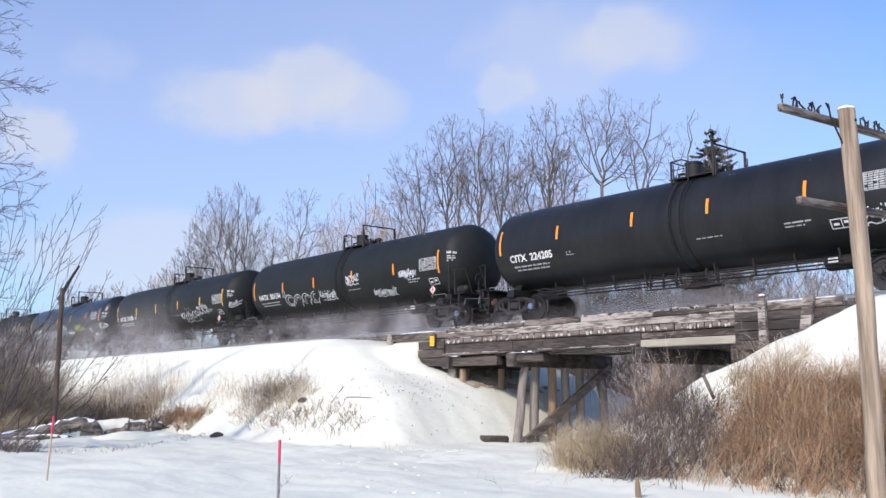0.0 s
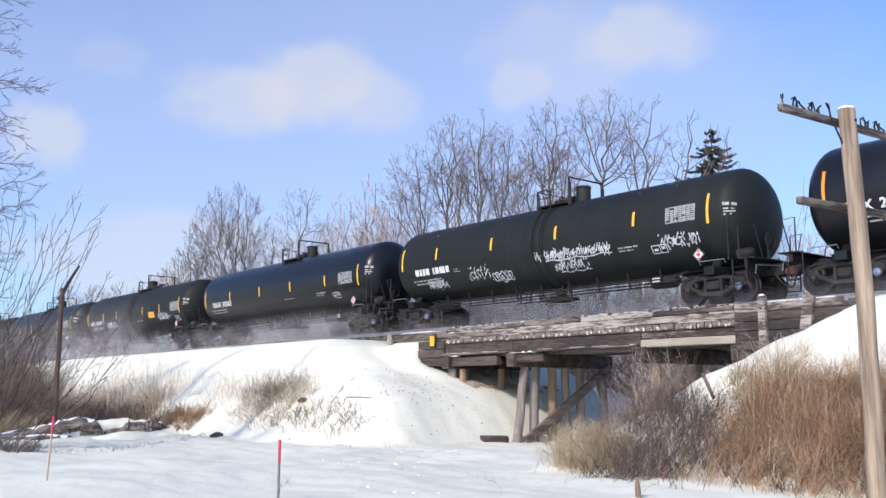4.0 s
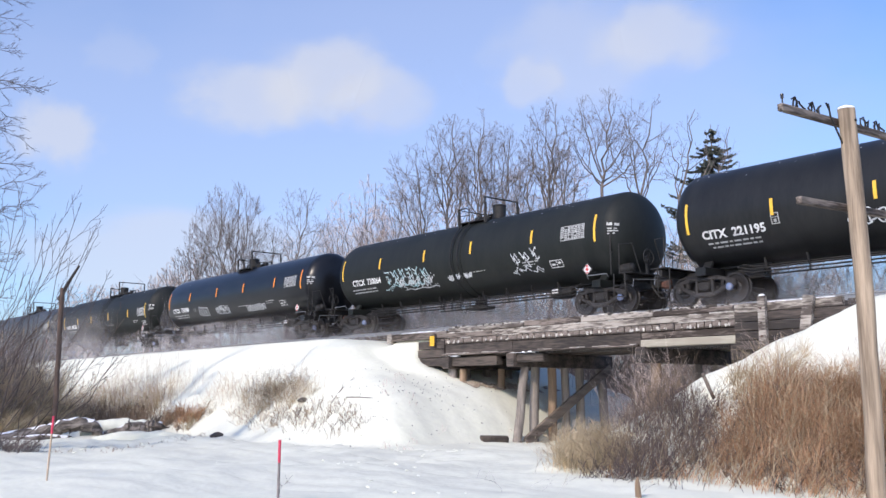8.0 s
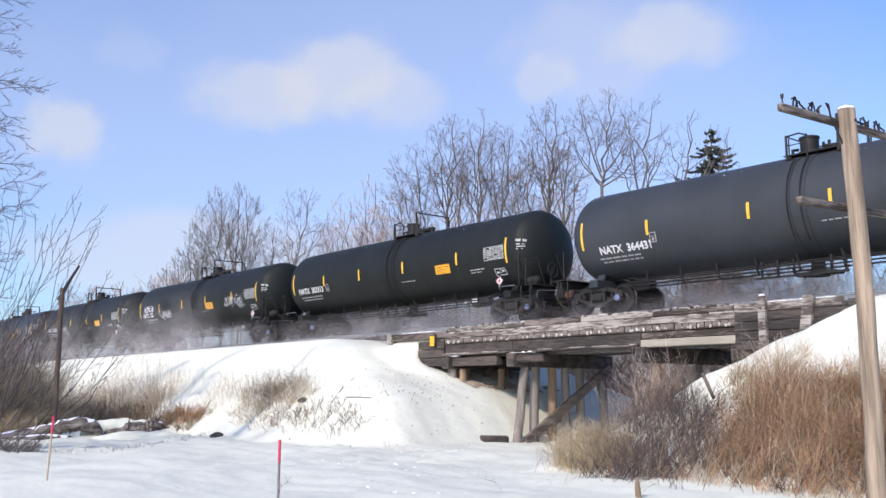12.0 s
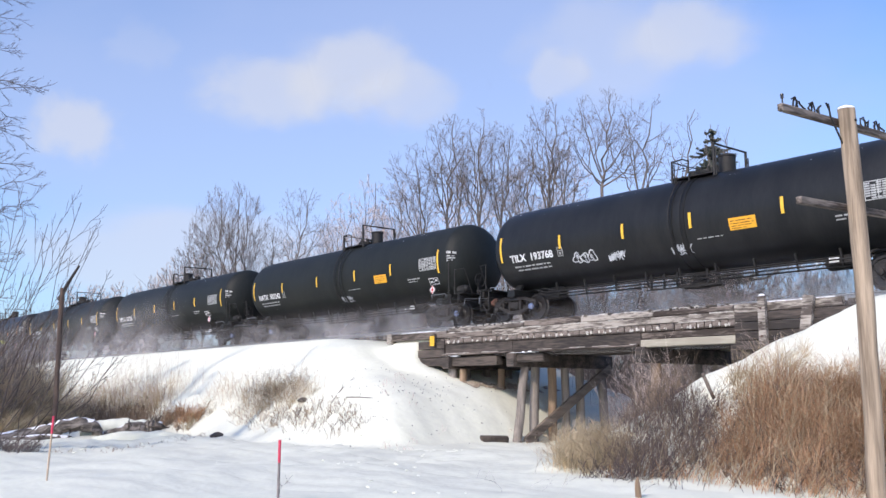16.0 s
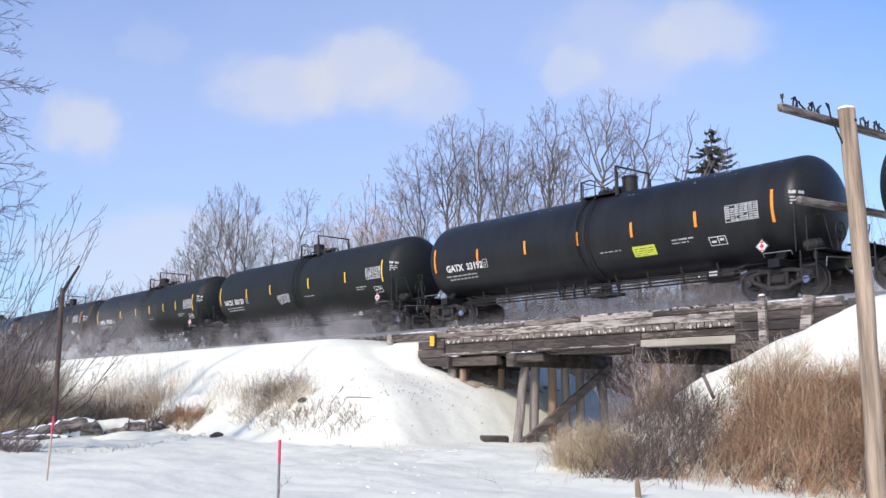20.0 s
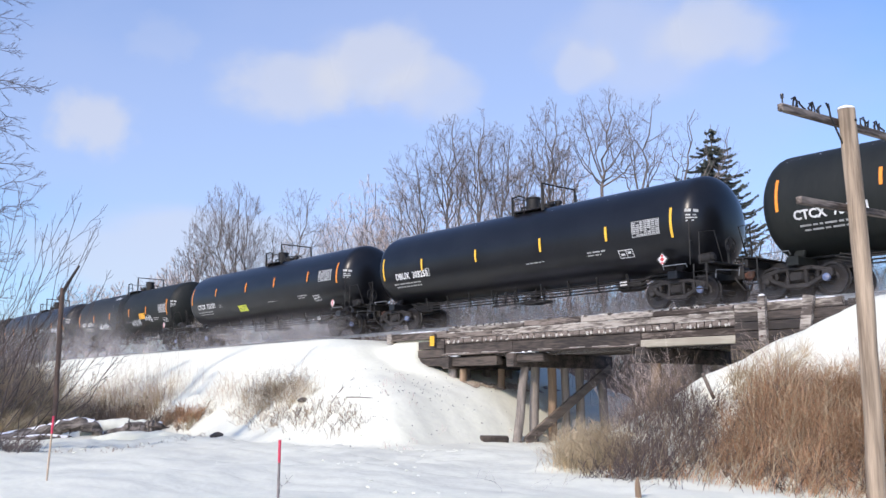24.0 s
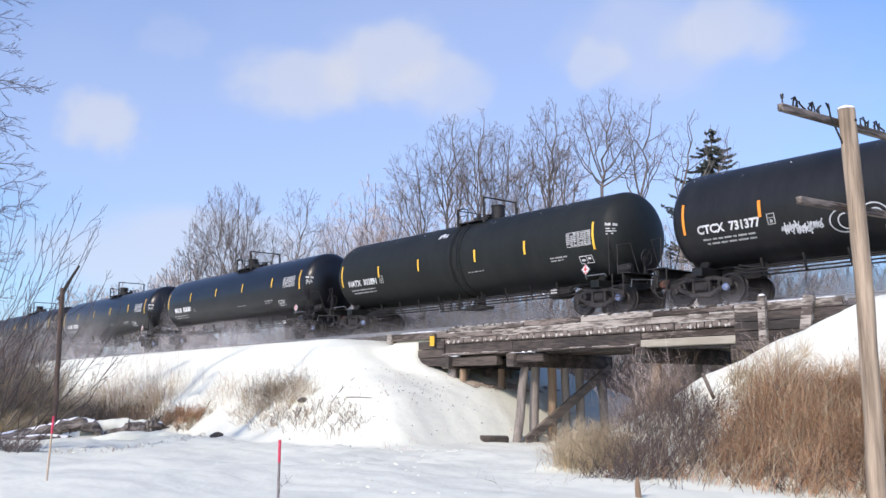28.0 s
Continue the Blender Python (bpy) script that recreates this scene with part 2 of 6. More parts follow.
def ground_z(x, y):
    toe = 8.4 + (1.9 * ease((x + 21) / 7) if y < 0 else 0.0)
    e = min(1.0, max(0.0, (toe - abs(y)) / (toe - 3.4)))
    bank = 3.95 * (0.55 * e + 0.45 * ease(e))
    left, right = 3.95 - 0.4 * max(0.0, x + 31.4) - 0.6 * max(0.0, x + 25.6), 3.95 - 0.81 * max(0.0, -10.3 - x)
    low = max(left, right, 0.0)
    z = min(bank, low)
    if y < 0 and -42 < x < -20:                               # the bank rounds off like a cone at the creek
        low = max(3.95 - 0.4 * (x + 31.4) - 0.6 * max(0.0, x + 25.6), 0.0)
        h = min(1.0, max(0.0, 0.5 + 0.5 * (low - bank) / 1.3))
        z = max(low + (bank - low) * h - 1.3 * h * (1 - h), 0.0)
    if z < 3.9:
        k = min(1.0, (3.95 - z))
        z += k * (0.16 * noise.noise((x * 0.35, y * 0.35, 1.0)) + 0.06 * noise.noise((x * 1.1 + y * 0.5, y * 2.2, 5.0)))
        z += k * 0.05 * abs(noise.noise((x * 2.4 + y, y * 3.2, 9.0)))
    z += 0.16 * max(0.0, noise.noise((x * 1.5, y * 2.0, 21.0)) - 0.05) * ease((x + 37) / 4) * ease((-14 - x) / 4) * ease((y + 12.5) / 2.5) * ease((-7.2 - y) / 1.2)
    z += 0.55 * ease((-x - 33) / 16) * ease((y + 17) / 7) * (1 - e) * (1.0 if y < 0 else 0.6)
    if y < 0:                                                 # scooped out before the bulkhead
        z -= 0.34 * ease((x + 31.6) / 1.2) * ease((-26.0 - x) / 3.0) * ease((y + 7.0) / 3.0) * ease((-2.3 - y) / 0.9)
        z += max(0.0, 3.72 - 0.9 * max(0.0, -2.1 - y) - z) * ease((x + 31.1) / 0.4) * ease((-28.9 - x) / 0.35)      # and lying up to the end curb
    z += 0.06 * ease((3.7 - abs(y)) / 1.1) * max(ease((-31.2 - x) / 2.5), ease((x + 10.2) / 2.0))     # drifted up to the rails
    z += 0.9 * ease((y - 16) / 30)
    return z


def spread(lo, hi, step, far, grow):
    """Even steps from lo to hi, then ever wider ones out to far."""
    mid = list(np.arange(lo, hi + 1e-6, step))
    out, d = [], step
    p = hi
    while p < far:
        d *= grow
        p += d
        out.append(p)
    low, d, p = [], step, lo
    while p > -far:
        d *= grow
        p -= d
        low.append(p)
    return low[::-1] + mid + out


gx, gy = spread(-62, 4, 0.22, 3200, 1.28), spread(-24, 12, 0.22, 3200, 1.28)
g = Geo()
g.v = [(x, y, ground_z(x, y)) for y in gy for x in gx]
g.f = [(j * len(gx) + i, j * len(gx) + i + 1, (j + 1) * len(gx) + i + 1, (j + 1) * len(gx) + i)
       for j in range(len(gy) - 1) for i in range(len(gx) - 1)]
ground = thing("ground", "wind-packed white snow over creek bed and railway bank", "ground", kind="structure", geo=g, mat=M["snow"], smooth=80)

# ---- track ----
RAIL_PROF = [(-0.07, -0.18), (0.07, -0.18), (0.07, -0.165), (0.012, -0.145), (0.012, -0.045), (0.036, -0.03), (0.036, 0.0), (-0.036, 0.0),
             (-0.036, -0.03), (-0.012, -0.045), (-0.012, -0.145), (-0.07, -0.165)]
track = thing("railway_track", "single railway track of rusty steel rails half buried in snow", "railway track", kind="structure")
for side in (-0.7535, 0.7535):
    g, n = Geo(), len(RAIL_PROF)
    g.add([(x, side + y, RAIL + z) for x in (-420.0, 60.0) for y, z in RAIL_PROF],
          [(i, (i + 1) % n, n + (i + 1) % n, n + i) for i in range(n)] + [tuple(range(n))[::-1], tuple(range(n, 2 * n))])
    part("rail", g, M["tread"], track, "worn steel rail")
tie_mesh = Geo().box((0, 0, 0), (0.22, 2.6, 0.17), b=0.015).mesh("tie", M["timber_dark"])
for i in range(150):
    tie = part("tie", tie_mesh, None, track)
    tie.location = (-62 + i * 0.5, rng.uniform(-0.04, 0.04), RAIL - 0.27 + rng.uniform(-0.01, 0.01))

# ---- trestle ----
trestle = thing("timber_trestle", "old weathered timber ballast-deck railway trestle dusted with snow", "bridge")


def beam(name, mat, x0, x1, y, z0, z1, w, label="", b=0.02, sag=0.012):
    """A squared timber along x with a little warp along it."""
    g, n = Geo(), max(2, int((x1 - x0) / 0.8))
    h, ph = z1 - z0, rng.uniform(0, 9)
    rings = []
    for i in range(n + 1):
        x = x0 + (x1 - x0) * i / n
        dz, dy = sag * noise.noise((x * 0.7, ph, 0)), sag * noise.noise((x * 0.7, ph, 7))
        rings.append([(x, y + dy + a * w / 2, (z0 + z1) / 2 + dz + c * h / 2) for a, c in
                      ((-1, -1 + b / h * 2), (-1 + b / w * 2, -1), (1 - b / w * 2, -1), (1, -1 + b / h * 2),
                       (1, 1 - b / h * 2), (1 - b / w * 2, 1), (-1 + b / w * 2, 1), (-1, 1 - b / h * 2))])
    vs = [p for r in rings for p in r]
    fs = [(i * 8 + j, i * 8 + (j + 1) % 8, i * 8 + 8 + (j + 1) % 8, i * 8 + 8 + j) for i in range(n) for j in range(8)]
    fs += [tuple(range(8))[::-1], tuple(n * 8 + j for j in range(8))]
    return part(name, g.add(vs, fs), mat, trestle, label)


def snow_strip(x0, x1, y, z, w, h, gaps=0.25, mat="snow_cap"):
    """Lumpy snow lying along a ledge."""
    g, x = Geo(), x0
    while x < x1:
        l = min(rng.uniform(0.12, 0.9), x1 - x)
        if rng.random() > gaps and l > 0.08:
            k = max(2, int(l / 0.12))
            for i in range(k):
                a, b2 = x + l * i / k, x + l * (i + 1) / k
                g.box(((a + b2) / 2, y + rng.uniform(-0.02, 0.02), z + h * 0.35), ((b2 - a) * 1.15, w * rng.uniform(0.6, 1), h * rng.uniform(0.5, 1.2)), b=h * 0.3)
        x += l + 0.02
    return tagged(part("snow_ledge", g, M[mat], trestle, "thin line of drifted snow"), kind="stuff")


# deck planks across, their ends showing below the curb, one by one
plank_mesh = Geo().box((0, 0, 0), (0.235, 4.36, 0.2), b=0.015).mesh("deck_plank", M["timber"])
for i in range(50):
    p = part("deck_plank", plank_mesh, None, trestle)
    p.location = (-27.6 + i * 0.262, rng.uniform(-0.03, 0.03), 3.62 + rng.uniform(-0.008, 0.008))
for face in (-1, 1):
    y = face * 2.02
    x = -27.45
    for l in (2.6, 4.1, 2.9, 3.45):                       # lower curb
        beam("curb_timber", M["timber_grey"] if face < 0 and l != 2.6 else M["timber"], x, x + l - 0.02, y, 3.735, 3.94, 0.27)
        x += l
    x = -27.3
    for l, z, m in ((1.35, 4.13, "timber_grey"), (2.7, 4.1, "snow_cap"), (2.6, 4.17, "timber"), (2.9, 4.15, "timber_grey"), (2.75, 4.12, "timber")):
        beam("curb_timber", M["timber_grey"] if m == "snow_cap" else M[m], x, x + l - 0.03, y + face * rng.uniform(-0.03, 0.03), 3.95, z, 0.25, b=0.03)
        x += l
    snow_strip(-27.2, -15.0, y + 0.02, 4.12, 0.2, 0.04, 0.45, "snow_dirty")
    snow_strip(-27.3, -15.0, y + face * 0.135, 3.715, 0.06, 0.035, 0.6, "snow_dirty")
    snow_strip(-27.3, -15.0, y + face * 0.13, 3.925, 0.05, 0.04, 0.6, "snow_dirty")
    beam("curb_timber", M["timber"], -31.0, -27.4, y, 3.76, 4.03, 0.26, b=0.03)
    part("end_block", Geo().box((-30.95, y - 0.02, 3.86), (0.3, 0.36, 0.4), b=0.03), M["timber_grey"], trestle)
    snow_strip(-30.8, -27.8, y, 4.035, 0.24, 0.05, 0.15)
    # outer stringers in three lengths, inner ones whole
    beam("stringer", M["timber_dark"], -27.7, -23.85, y, 3.09, 3.51, 0.24)
    beam("stringer", M["timber_dark"], -23.83, -18.25, y, 3.09, 3.51, 0.24)
    beam("stringer", M["timber"], -18.22, -14.95, y, 3.29, 3.5, 0.22)
    beam("stringer", M["timber_pale"], -18.22, -14.95, y + 0.05 * face, 3.05, 3.28, 0.22, "paler replaced stringer")
    beam("ledge_board", M["timber"], -27.6, -18.3, y + face * 0.17, 3.09, 3.15, 0.1)
    snow_strip(-27.4, -18.4, y + face * 0.17, 3.15, 0.09, 0.025, 0.45, "snow_dirty")
    g = Geo()
    for i in range(49):                                  # snow packed between the plank ends
        for k in range(rng.choice((0, 1, 2, 3))):
            h = rng.uniform(0.035, 0.1)
            g.box((-27.469 + i * 0.262 + rng.uniform(-0.07, 0.07), y + face * 0.158, 3.53 + h / 2 + rng.uniform(0, 0.05)), (rng.uniform(0.025, 0.09), rng.uniform(0.03, 0.06), h), (0, rng.uniform(-22, 22), 0), b=0.008)
    tagged(part("packed_snow", g, M["snow_dirty"], trestle, "dirty snow packed between plank ends"), kind="stuff")
for y in (-1.35, -0.75, 0.75, 1.35):
    beam("stringer", M["timber_dark"], -27.7, -14.95, y, 3.08, 3.5, 0.25)
g = Geo().box((-21.2, 0, 3.9), (12.9, 3.76, 0.33), b=0.05)
part("ballast_snow", g, M["snow_cap"], trestle, "snow-covered ballast between the curbs")
part("ballast_snow", Geo().box((-29.3, 0, 3.68), (3.56, 3.9, 0.76), b=0.06), M["snow"], trestle, "snow packed behind the end curbs")

for mat, label, seed in (("snow_dirty", "grimy lumps of snow along the curbs", 31), ("stone", "dark ballast crumbs along the curbs", 32)):
    g, r = Geo(), random.Random(seed)
    for k in range(240):                                 # snow, grit and splinters lying on the curbs
        x, c = r.uniform(-27.2, -15.0), r.uniform(0.02, 0.075)
        g.box((x, r.choice((-1, 1)) * (2.02 + r.uniform(-0.12, 0.09)), 4.12 + r.uniform(-0.01, 0.05)), (c * r.uniform(1, 2.6), c * 1.4, c * 0.9), (r.uniform(-20, 20), r.uniform(-20, 20), r.uniform(0, 90)), b=c * 0.2)
    tagged(part("curb_litter", g, M[mat], trestle, label, smooth=0), kind="stuff")


def bent(x, caps, piles, brace):
    part("cap_beam", Geo().box((x, (caps[0] + caps[1]) / 2, 2.835), (0.36, caps[1] - caps[0], 0.47), b=0.025), M["timber_dark"], trestle)
    for y, lean, mat in piles:
        pts = [(x + rng.uniform(-0.03, 0.03), y + lean * (2.6 - z) / 2.6, z) for z in (2.6, 1.8, 0.9, 0.0, -0.6)]
        r = rng.uniform(0.145, 0.17)
        part("trestle_leg", Geo().tube(pts, [r * k for k in (1, 0.98, 1.02, 1.0, 1.02)], n=14), M[mat], trestle)
    if brace:
        (ya, za), (yb, zb) = brace
        d = math.hypot(yb - ya, zb - za)
        a = math.degrees(math.atan2(zb - za, yb - ya))
        part("cross_brace", Geo().box((x + 0.24, (ya + yb) / 2, (za + zb) / 2), (0.12, d, 0.33), (a, 0, 0), b=0.015), M["brace"], trestle)
        for f in (0.1, 0.9):
            part("bolt", Geo().tube([(x + 0.27, ya + (yb - ya) * f, za + (zb - za) * f), (x + 0.32, ya + (yb - ya) * f, za + (zb - za) * f)], 0.03, 6), M["rust"], trestle)


bent(-23.84, (-2.28, 3.0), ((-1.55, -0.42, "pile"), (-1.03, -0.12, "pile"), (-0.15, -0.05, "pile_tan"), (0.5, 0, "pile"), (1.3, 0.05, "pile"), (2.45, 0.3, "pile")),
     ((2.75, 2.65), (-1.75, 0.05)))
bent(-18.2, (-2.28, 2.6), ((-1.5, -0.08, "pile_tan"), (-0.4, 0, "pile"), (0.6, 0, "pile"), (1.7, 0.05, "pile")), None)
bent(-27.3, (-2.3, 2.4), ((-1.9, -0.05, "pile"), (-1.2, 0, "pile"), (-0.2, 0, "pile"), (1.0, 0, "pile"), (1.9, 0, "pile")), None)
bent(-15.0, (-2.1, 2.1), ((-1.6, -0.05, "pile"), (-0.5, 0, "pile"), (0.6, 0, "pile"), (1.6, 0, "pile")), None)
part("corbel", Geo().box((-26.3, -1.95, 2.86), (3.2, 0.28, 0.34), b=0.02), M["timber_dark"], trestle)
part("corbel", Geo().box((-23.2, -1.98, 2.9), (1.6, 0.26, 0.3), b=0.02), M["timber_dark"], trestle)
snow_strip(-23.95, -22.7, -2.1, 3.075, 0.3, 0.05, 0.0)
snow_strip(-27.6, -26.7, -2.1, 3.05, 0.25, 0.05, 0.0)
for px, py, h in ((-26.1, -0.55, 2.6), (-26.9, -1.75, 2.6), (-27.45, -1.75, 2.6)):
    part("leg_stub", Geo().tube([(px, py, 0.6), (px, py, 1.6), (px + 0.02, py, h)], 0.14, 12), M["pile_tan"], trestle)
for face in (-1, 1):
    y = face * 2.16
    for k in range(3):
        beam("bulkhead_plank", M["timber_dark"], -29.05 + 0.03 * k, -27.45, y, 2.72 + k * 0.32, 3.02 + k * 0.32, 0.12, b=0.015)
    for k in range(5):                                   # wing at the far abutment, half buried in the bank
        x1 = (-12.3, -12.0, -11.7, -11.55, -11.8)[k]
        beam("wing_plank", M["timber_dark"] if k < 4 else M["timber_grey"], -14.92, x1, y + rng.uniform(-0.015, 0.015), 2.86 + k * 0.255, 3.1 + k * 0.255, 0.12, b=0.015)
    part("wing_post", Geo().box((-14.0, y + face * 0.14, 3.5), (0.22, 0.15, 1.56), (0, 0, 0), b=0.015), M["timber_grey"], trestle, "pale post bolted to the wing")
    part("wing_post", Geo().box((-12.72, y + face * 0.14, 3.65), (0.3, 0.14, 1.12), (0, 9, 0), b=0.015), M["timber_grey"], trestle, "pale leaning post bolted to the wing")
    for z in (3.2, 3.55, 3.95):
        part("bolt", Geo().tube([(-14.0, y + face * 0.2, z), (-14.0, y + face * 0.25, z)], 0.028, 6), M["rust"], trestle)
    snow_strip(-14.8, -11.9, y, 4.115, 0.12, 0.03, 0.1)
part("snow_ledge", Geo().box((-14.0, -2.3, 4.3), (0.16, 0.12, 0.07), b=0.03), M["snow_cap"], trestle)
sign = thing("marker_plate", "small amber reflective plate nailed to the trestle bulkhead", "sign")
part("plate", Geo().box((-27.99, -2.36, 3.66), (0.27, 0.02, 0.38), b=0.006), M["amber"], sign)
part("plate_border", Geo().box((-27.99, -2.374, 3.66), (0.2, 0.006, 0.3), b=0.001), M["yellow"], sign)
part("nail_board", Geo().box((-27.99, -2.285, 3.7), (0.18, 0.13, 0.5), b=0.01), M["timber"], sign)
plank = thing("loose_plank", "dark rotten plank lying in the snow beside the piles", "plank", geo=Geo().box((0, 0, 0), (1.0, 0.3, 0.26), (4, -3, 0), b=0.05), mat=M["log_dark"],
              at=pose(-23.9, -3.0, ground_z(-23.9, -3.0) + 0.06, 0, 4, 62))


# ---- telegraph poles ----
def telegraph_pole(x, y, top, foot, sweep, lean, rad, mat, label):
    """A round pole that stands near upright and sweeps aside by lean towards its top."""
    pole = thing("telegraph_pole", label, "utility pole", "telegraph line", at=pose(x, y, 0))
    g, k, n = Geo(), 20, 18
    pts = [(foot + sweep * i / k + lean * max(0.0, i / k - 0.4) ** 1.6 / 0.4416 + 0.004 * math.sin(i * 1.3), 0.008 * math.cos(i), -0.5 + (top + 0.5) * i / k) for i in range(k + 1)]
    g.tube(pts, [rad * (1 - 0.04 * i / k + 0.015 * math.sin(i * 1.9)) for i in range(k + 1)], n)
    part("shaft", g, mat, pole)
    return pole


near = telegraph_pole(-5.96, -12.7, 5.6, -0.18, 0.08, -0.14, 0.121, M["pole"], "weathered pale wooden telegraph pole with a sagging crossarm")
part("snow_cap", Geo().lathe([(0, 0.12), (0.03, 0.11), (0.055, 0.05)], 14, Matrix.Translation((-0.24, 0, 5.6)) @ pose(0, 0, 0, 0, -90, 0)), M["snow_cap"], near, "dab of snow on the pole top")


def pin(parent, x, y, z, a=0.0):
    g = Geo().tube([(x, y, z), (x, y, z + 0.1)], 0.012, 6)
    g.lathe([(0, 0.014), (0.015, 0.024), (0.035, 0.02), (0.045, 0.025), (0.065, 0.02), (0.07, 0.008)], 10, Matrix.Translation((x, y, z + 0.07)) @ pose(0, 0, 0, 0, -90, 0))
    return part("insulator_pin", g, M["glass_brown"], parent, "small dark insulator on its pin")


def crossarm(parent, c, half, dip, yaw, n):
    """A timber crossarm bolted to the pole, its pins standing on it."""
    arm = part("crossarm", Geo().box((0, 0, 0), (2 * half, 0.085, 0.1), b=0.01), M["timber"], parent, "grey cracked crossarm",
               pose(c[0], c[1], c[2], 0, dip, yaw))
    for s in (-half + 0.07, half - 0.1)[:n]:
        pin(arm, s, 0, 0.055)
    for k, s in enumerate((-1.3, -0.85, 0.6, 1.0) if n else ()):      # twisted old wire brackets
        r = random.Random(k)
        pts = [Vector((s, 0, 0.05))]
        for j in range(9):
            pts.append(Vector((s + 0.03 * j + r.uniform(-0.03, 0.03), r.uniform(-0.04, 0.04), 0.1 + 0.07 * math.sin(j * 1.3) + r.uniform(-0.01, 0.02))))
        part("bracket_hook", Geo().tube(pts, 0.014, 6), M["iron"], arm, "twisted dark wire bracket")
        part("bracket_hook", Geo().tube([(s + 0.1, 0, 0.05), (s + 0.13, 0.02, 0.13), (s + 0.05, 0, 0.2), (s - 0.04, 0, 0.16)], 0.012, 6), M["iron"], arm)
    return arm


crossarm(near, (-0.38, 0.15, 5.445), 1.65, -2.5, 90, 2)
crossarm(near, (-0.35, 0.05, 4.215), 1.27, -2.4, 90, 0)
part("arm_brace", Geo().tube([(-0.29, -0.4, 5.62), (-0.3, -0.33, 5.45), (-0.27, -0.03, 5.02)], 0.013, 6).tube([(-0.29, -0.4, 5.55), (-0.29, -0.46, 5.62)], 0.012, 5), M["iron"], near, "thin iron arm brace")
part("bolt", Geo().tube([(-0.14, 0, 5.42), (-0.1, 0, 5.42)], 0.022, 6), M["iron"], near)
far_pole = telegraph_pole(-38.5, -12.8, 5.85, 0.0, 0.0, 0.0, 0.1, M["pole_dark"], "dark broken telegraph pole with a dangling crossarm")
part("crossarm", Geo().tube([(-0.08, -0.1, 5.35), (0.16, 0.16, 6.05), (0.4, 0.48, 6.75)], [0.075, 0.07, 0.05], 4), M["timber_dark"], far_pole, "splintered crossarm hanging askew")


# ---- survey stakes ----
def stake(x, y, h, lean, red, body, label):
    s = thing("survey_stake", label, "stake", "survey stakes", at=pose(x, y, ground_z(x, y), 0, lean, 20))
    part("shaft", Geo().box((0, 0, (h - red) / 2 - 0.15), (0.036, 0.026, h - red + 0.3), b=0.004), body, s)
    part("painted_top", Geo().box((0, 0, h - red / 2), (0.039, 0.029, red), b=0.004), M["stake_red"], s, "pink-red painted top")


stake(-18.28, -19.42, 1.16, 4.0, 0.32, M["stake_wood"], "thin wooden survey stake with a pink-red top in snow")
stake(-12.85, -17.75, 0.93, 0.5, 0.34, M["stake_grey"], "grey metal survey stake with a pink-red top in snow")


# ---- tank cars ----
TR, TZ, TH = 1.53, 2.63, 0.8               # tank radius, axis height over rail, depth of a head
TL, TLB = 7.76, 7.5                        # reach of the barrel towards its two ends


def tank_r(s):
    d = s - TL if s > 0 else -s - TLB
    return TR if d <= 0 else TR * max(0.0, 1 - (d / TH) ** 2.1) ** (1 / 2.1)


def on_tank(s, arc, off=0.005):
    """A point on the near side: s along the car, arc metres round the barrel above its mid height."""
    a = arc / TR
    r = tank_r(s)
    dr = (tank_r(s + 0.01) - tank_r(s - 0.01)) / 0.02
    k = off / math.hypot(1, dr)
    return (s - dr * k, -(r + k) * math.cos(a), TZ + (r + k) * math.sin(a))


def patch(g, s0, s1, a0, a1, off=0.005, skew=0.0):
    """A thin curved plate on the tank's skin."""
    ns, na = max(1, int(abs(s1 - s0) / (0.12 if max(-s0, s1) > TLB else 9))), max(2, int((a1 - a0) / 0.12))
    vs = [on_tank(s0 + (s1 - s0) * i / ns + skew * j / na, a0 + (a1 - a0) * j / na, off) for i in range(ns + 1) for j in range(na + 1)]
    w = na + 1
    return g.add(vs, [(i * w + j, (i + 1) * w + j, (i + 1) * w + j + 1, i * w + j + 1) for i in range(ns) for j in range(na)])


def lettering(text, s0, arc, size, width):
    """Painted characters wrapped on the tank, width metres long."""
    cu = bpy.data.curves.new("lettering", "FONT")
    cu.body, cu.size, cu.resolution_u, cu.offset = text, size, 2, size * 0.035
    ob = bpy.data.objects.new("lettering", cu)
    me = bpy.data.meshes.new_from_object(ob)
    bpy.data.objects.remove(ob)
    bpy.data.curves.remove(cu)
    bm = bmesh.new()
    bm.from_mesh(me)
    for k in range(1, 4):
        bmesh.ops.bisect_plane(bm, geom=bm.verts[:] + bm.edges[:] + bm.faces[:], plane_co=(0, size * 0.18 * k, 0), plane_no=(0, 1, 0))
    x1 = max(v.co.x for v in bm.verts)
    for v in bm.verts:
        v.co = on_tank(s0 + v.co.x * width / x1, arc + v.co.y, 0.006)
    me.materials.append(M["white"])
    xs = sorted(v.co.x for v in bm.verts)
    gap = max((b - a, (a + b) / 2) for a, b in zip(xs, xs[1:]))[1]
    both = []
    for side in (-1, 1):                                 # the owner's mark and the number, each by itself
        half, one = bm.copy(), me.copy()
        bmesh.ops.delete(half, geom=[v for v in half.verts if (v.co.x - gap) * side < 0], context="VERTS")
        half.to_mesh(one)
        half.free()
        both.append(one)
    bm.free()
    return both


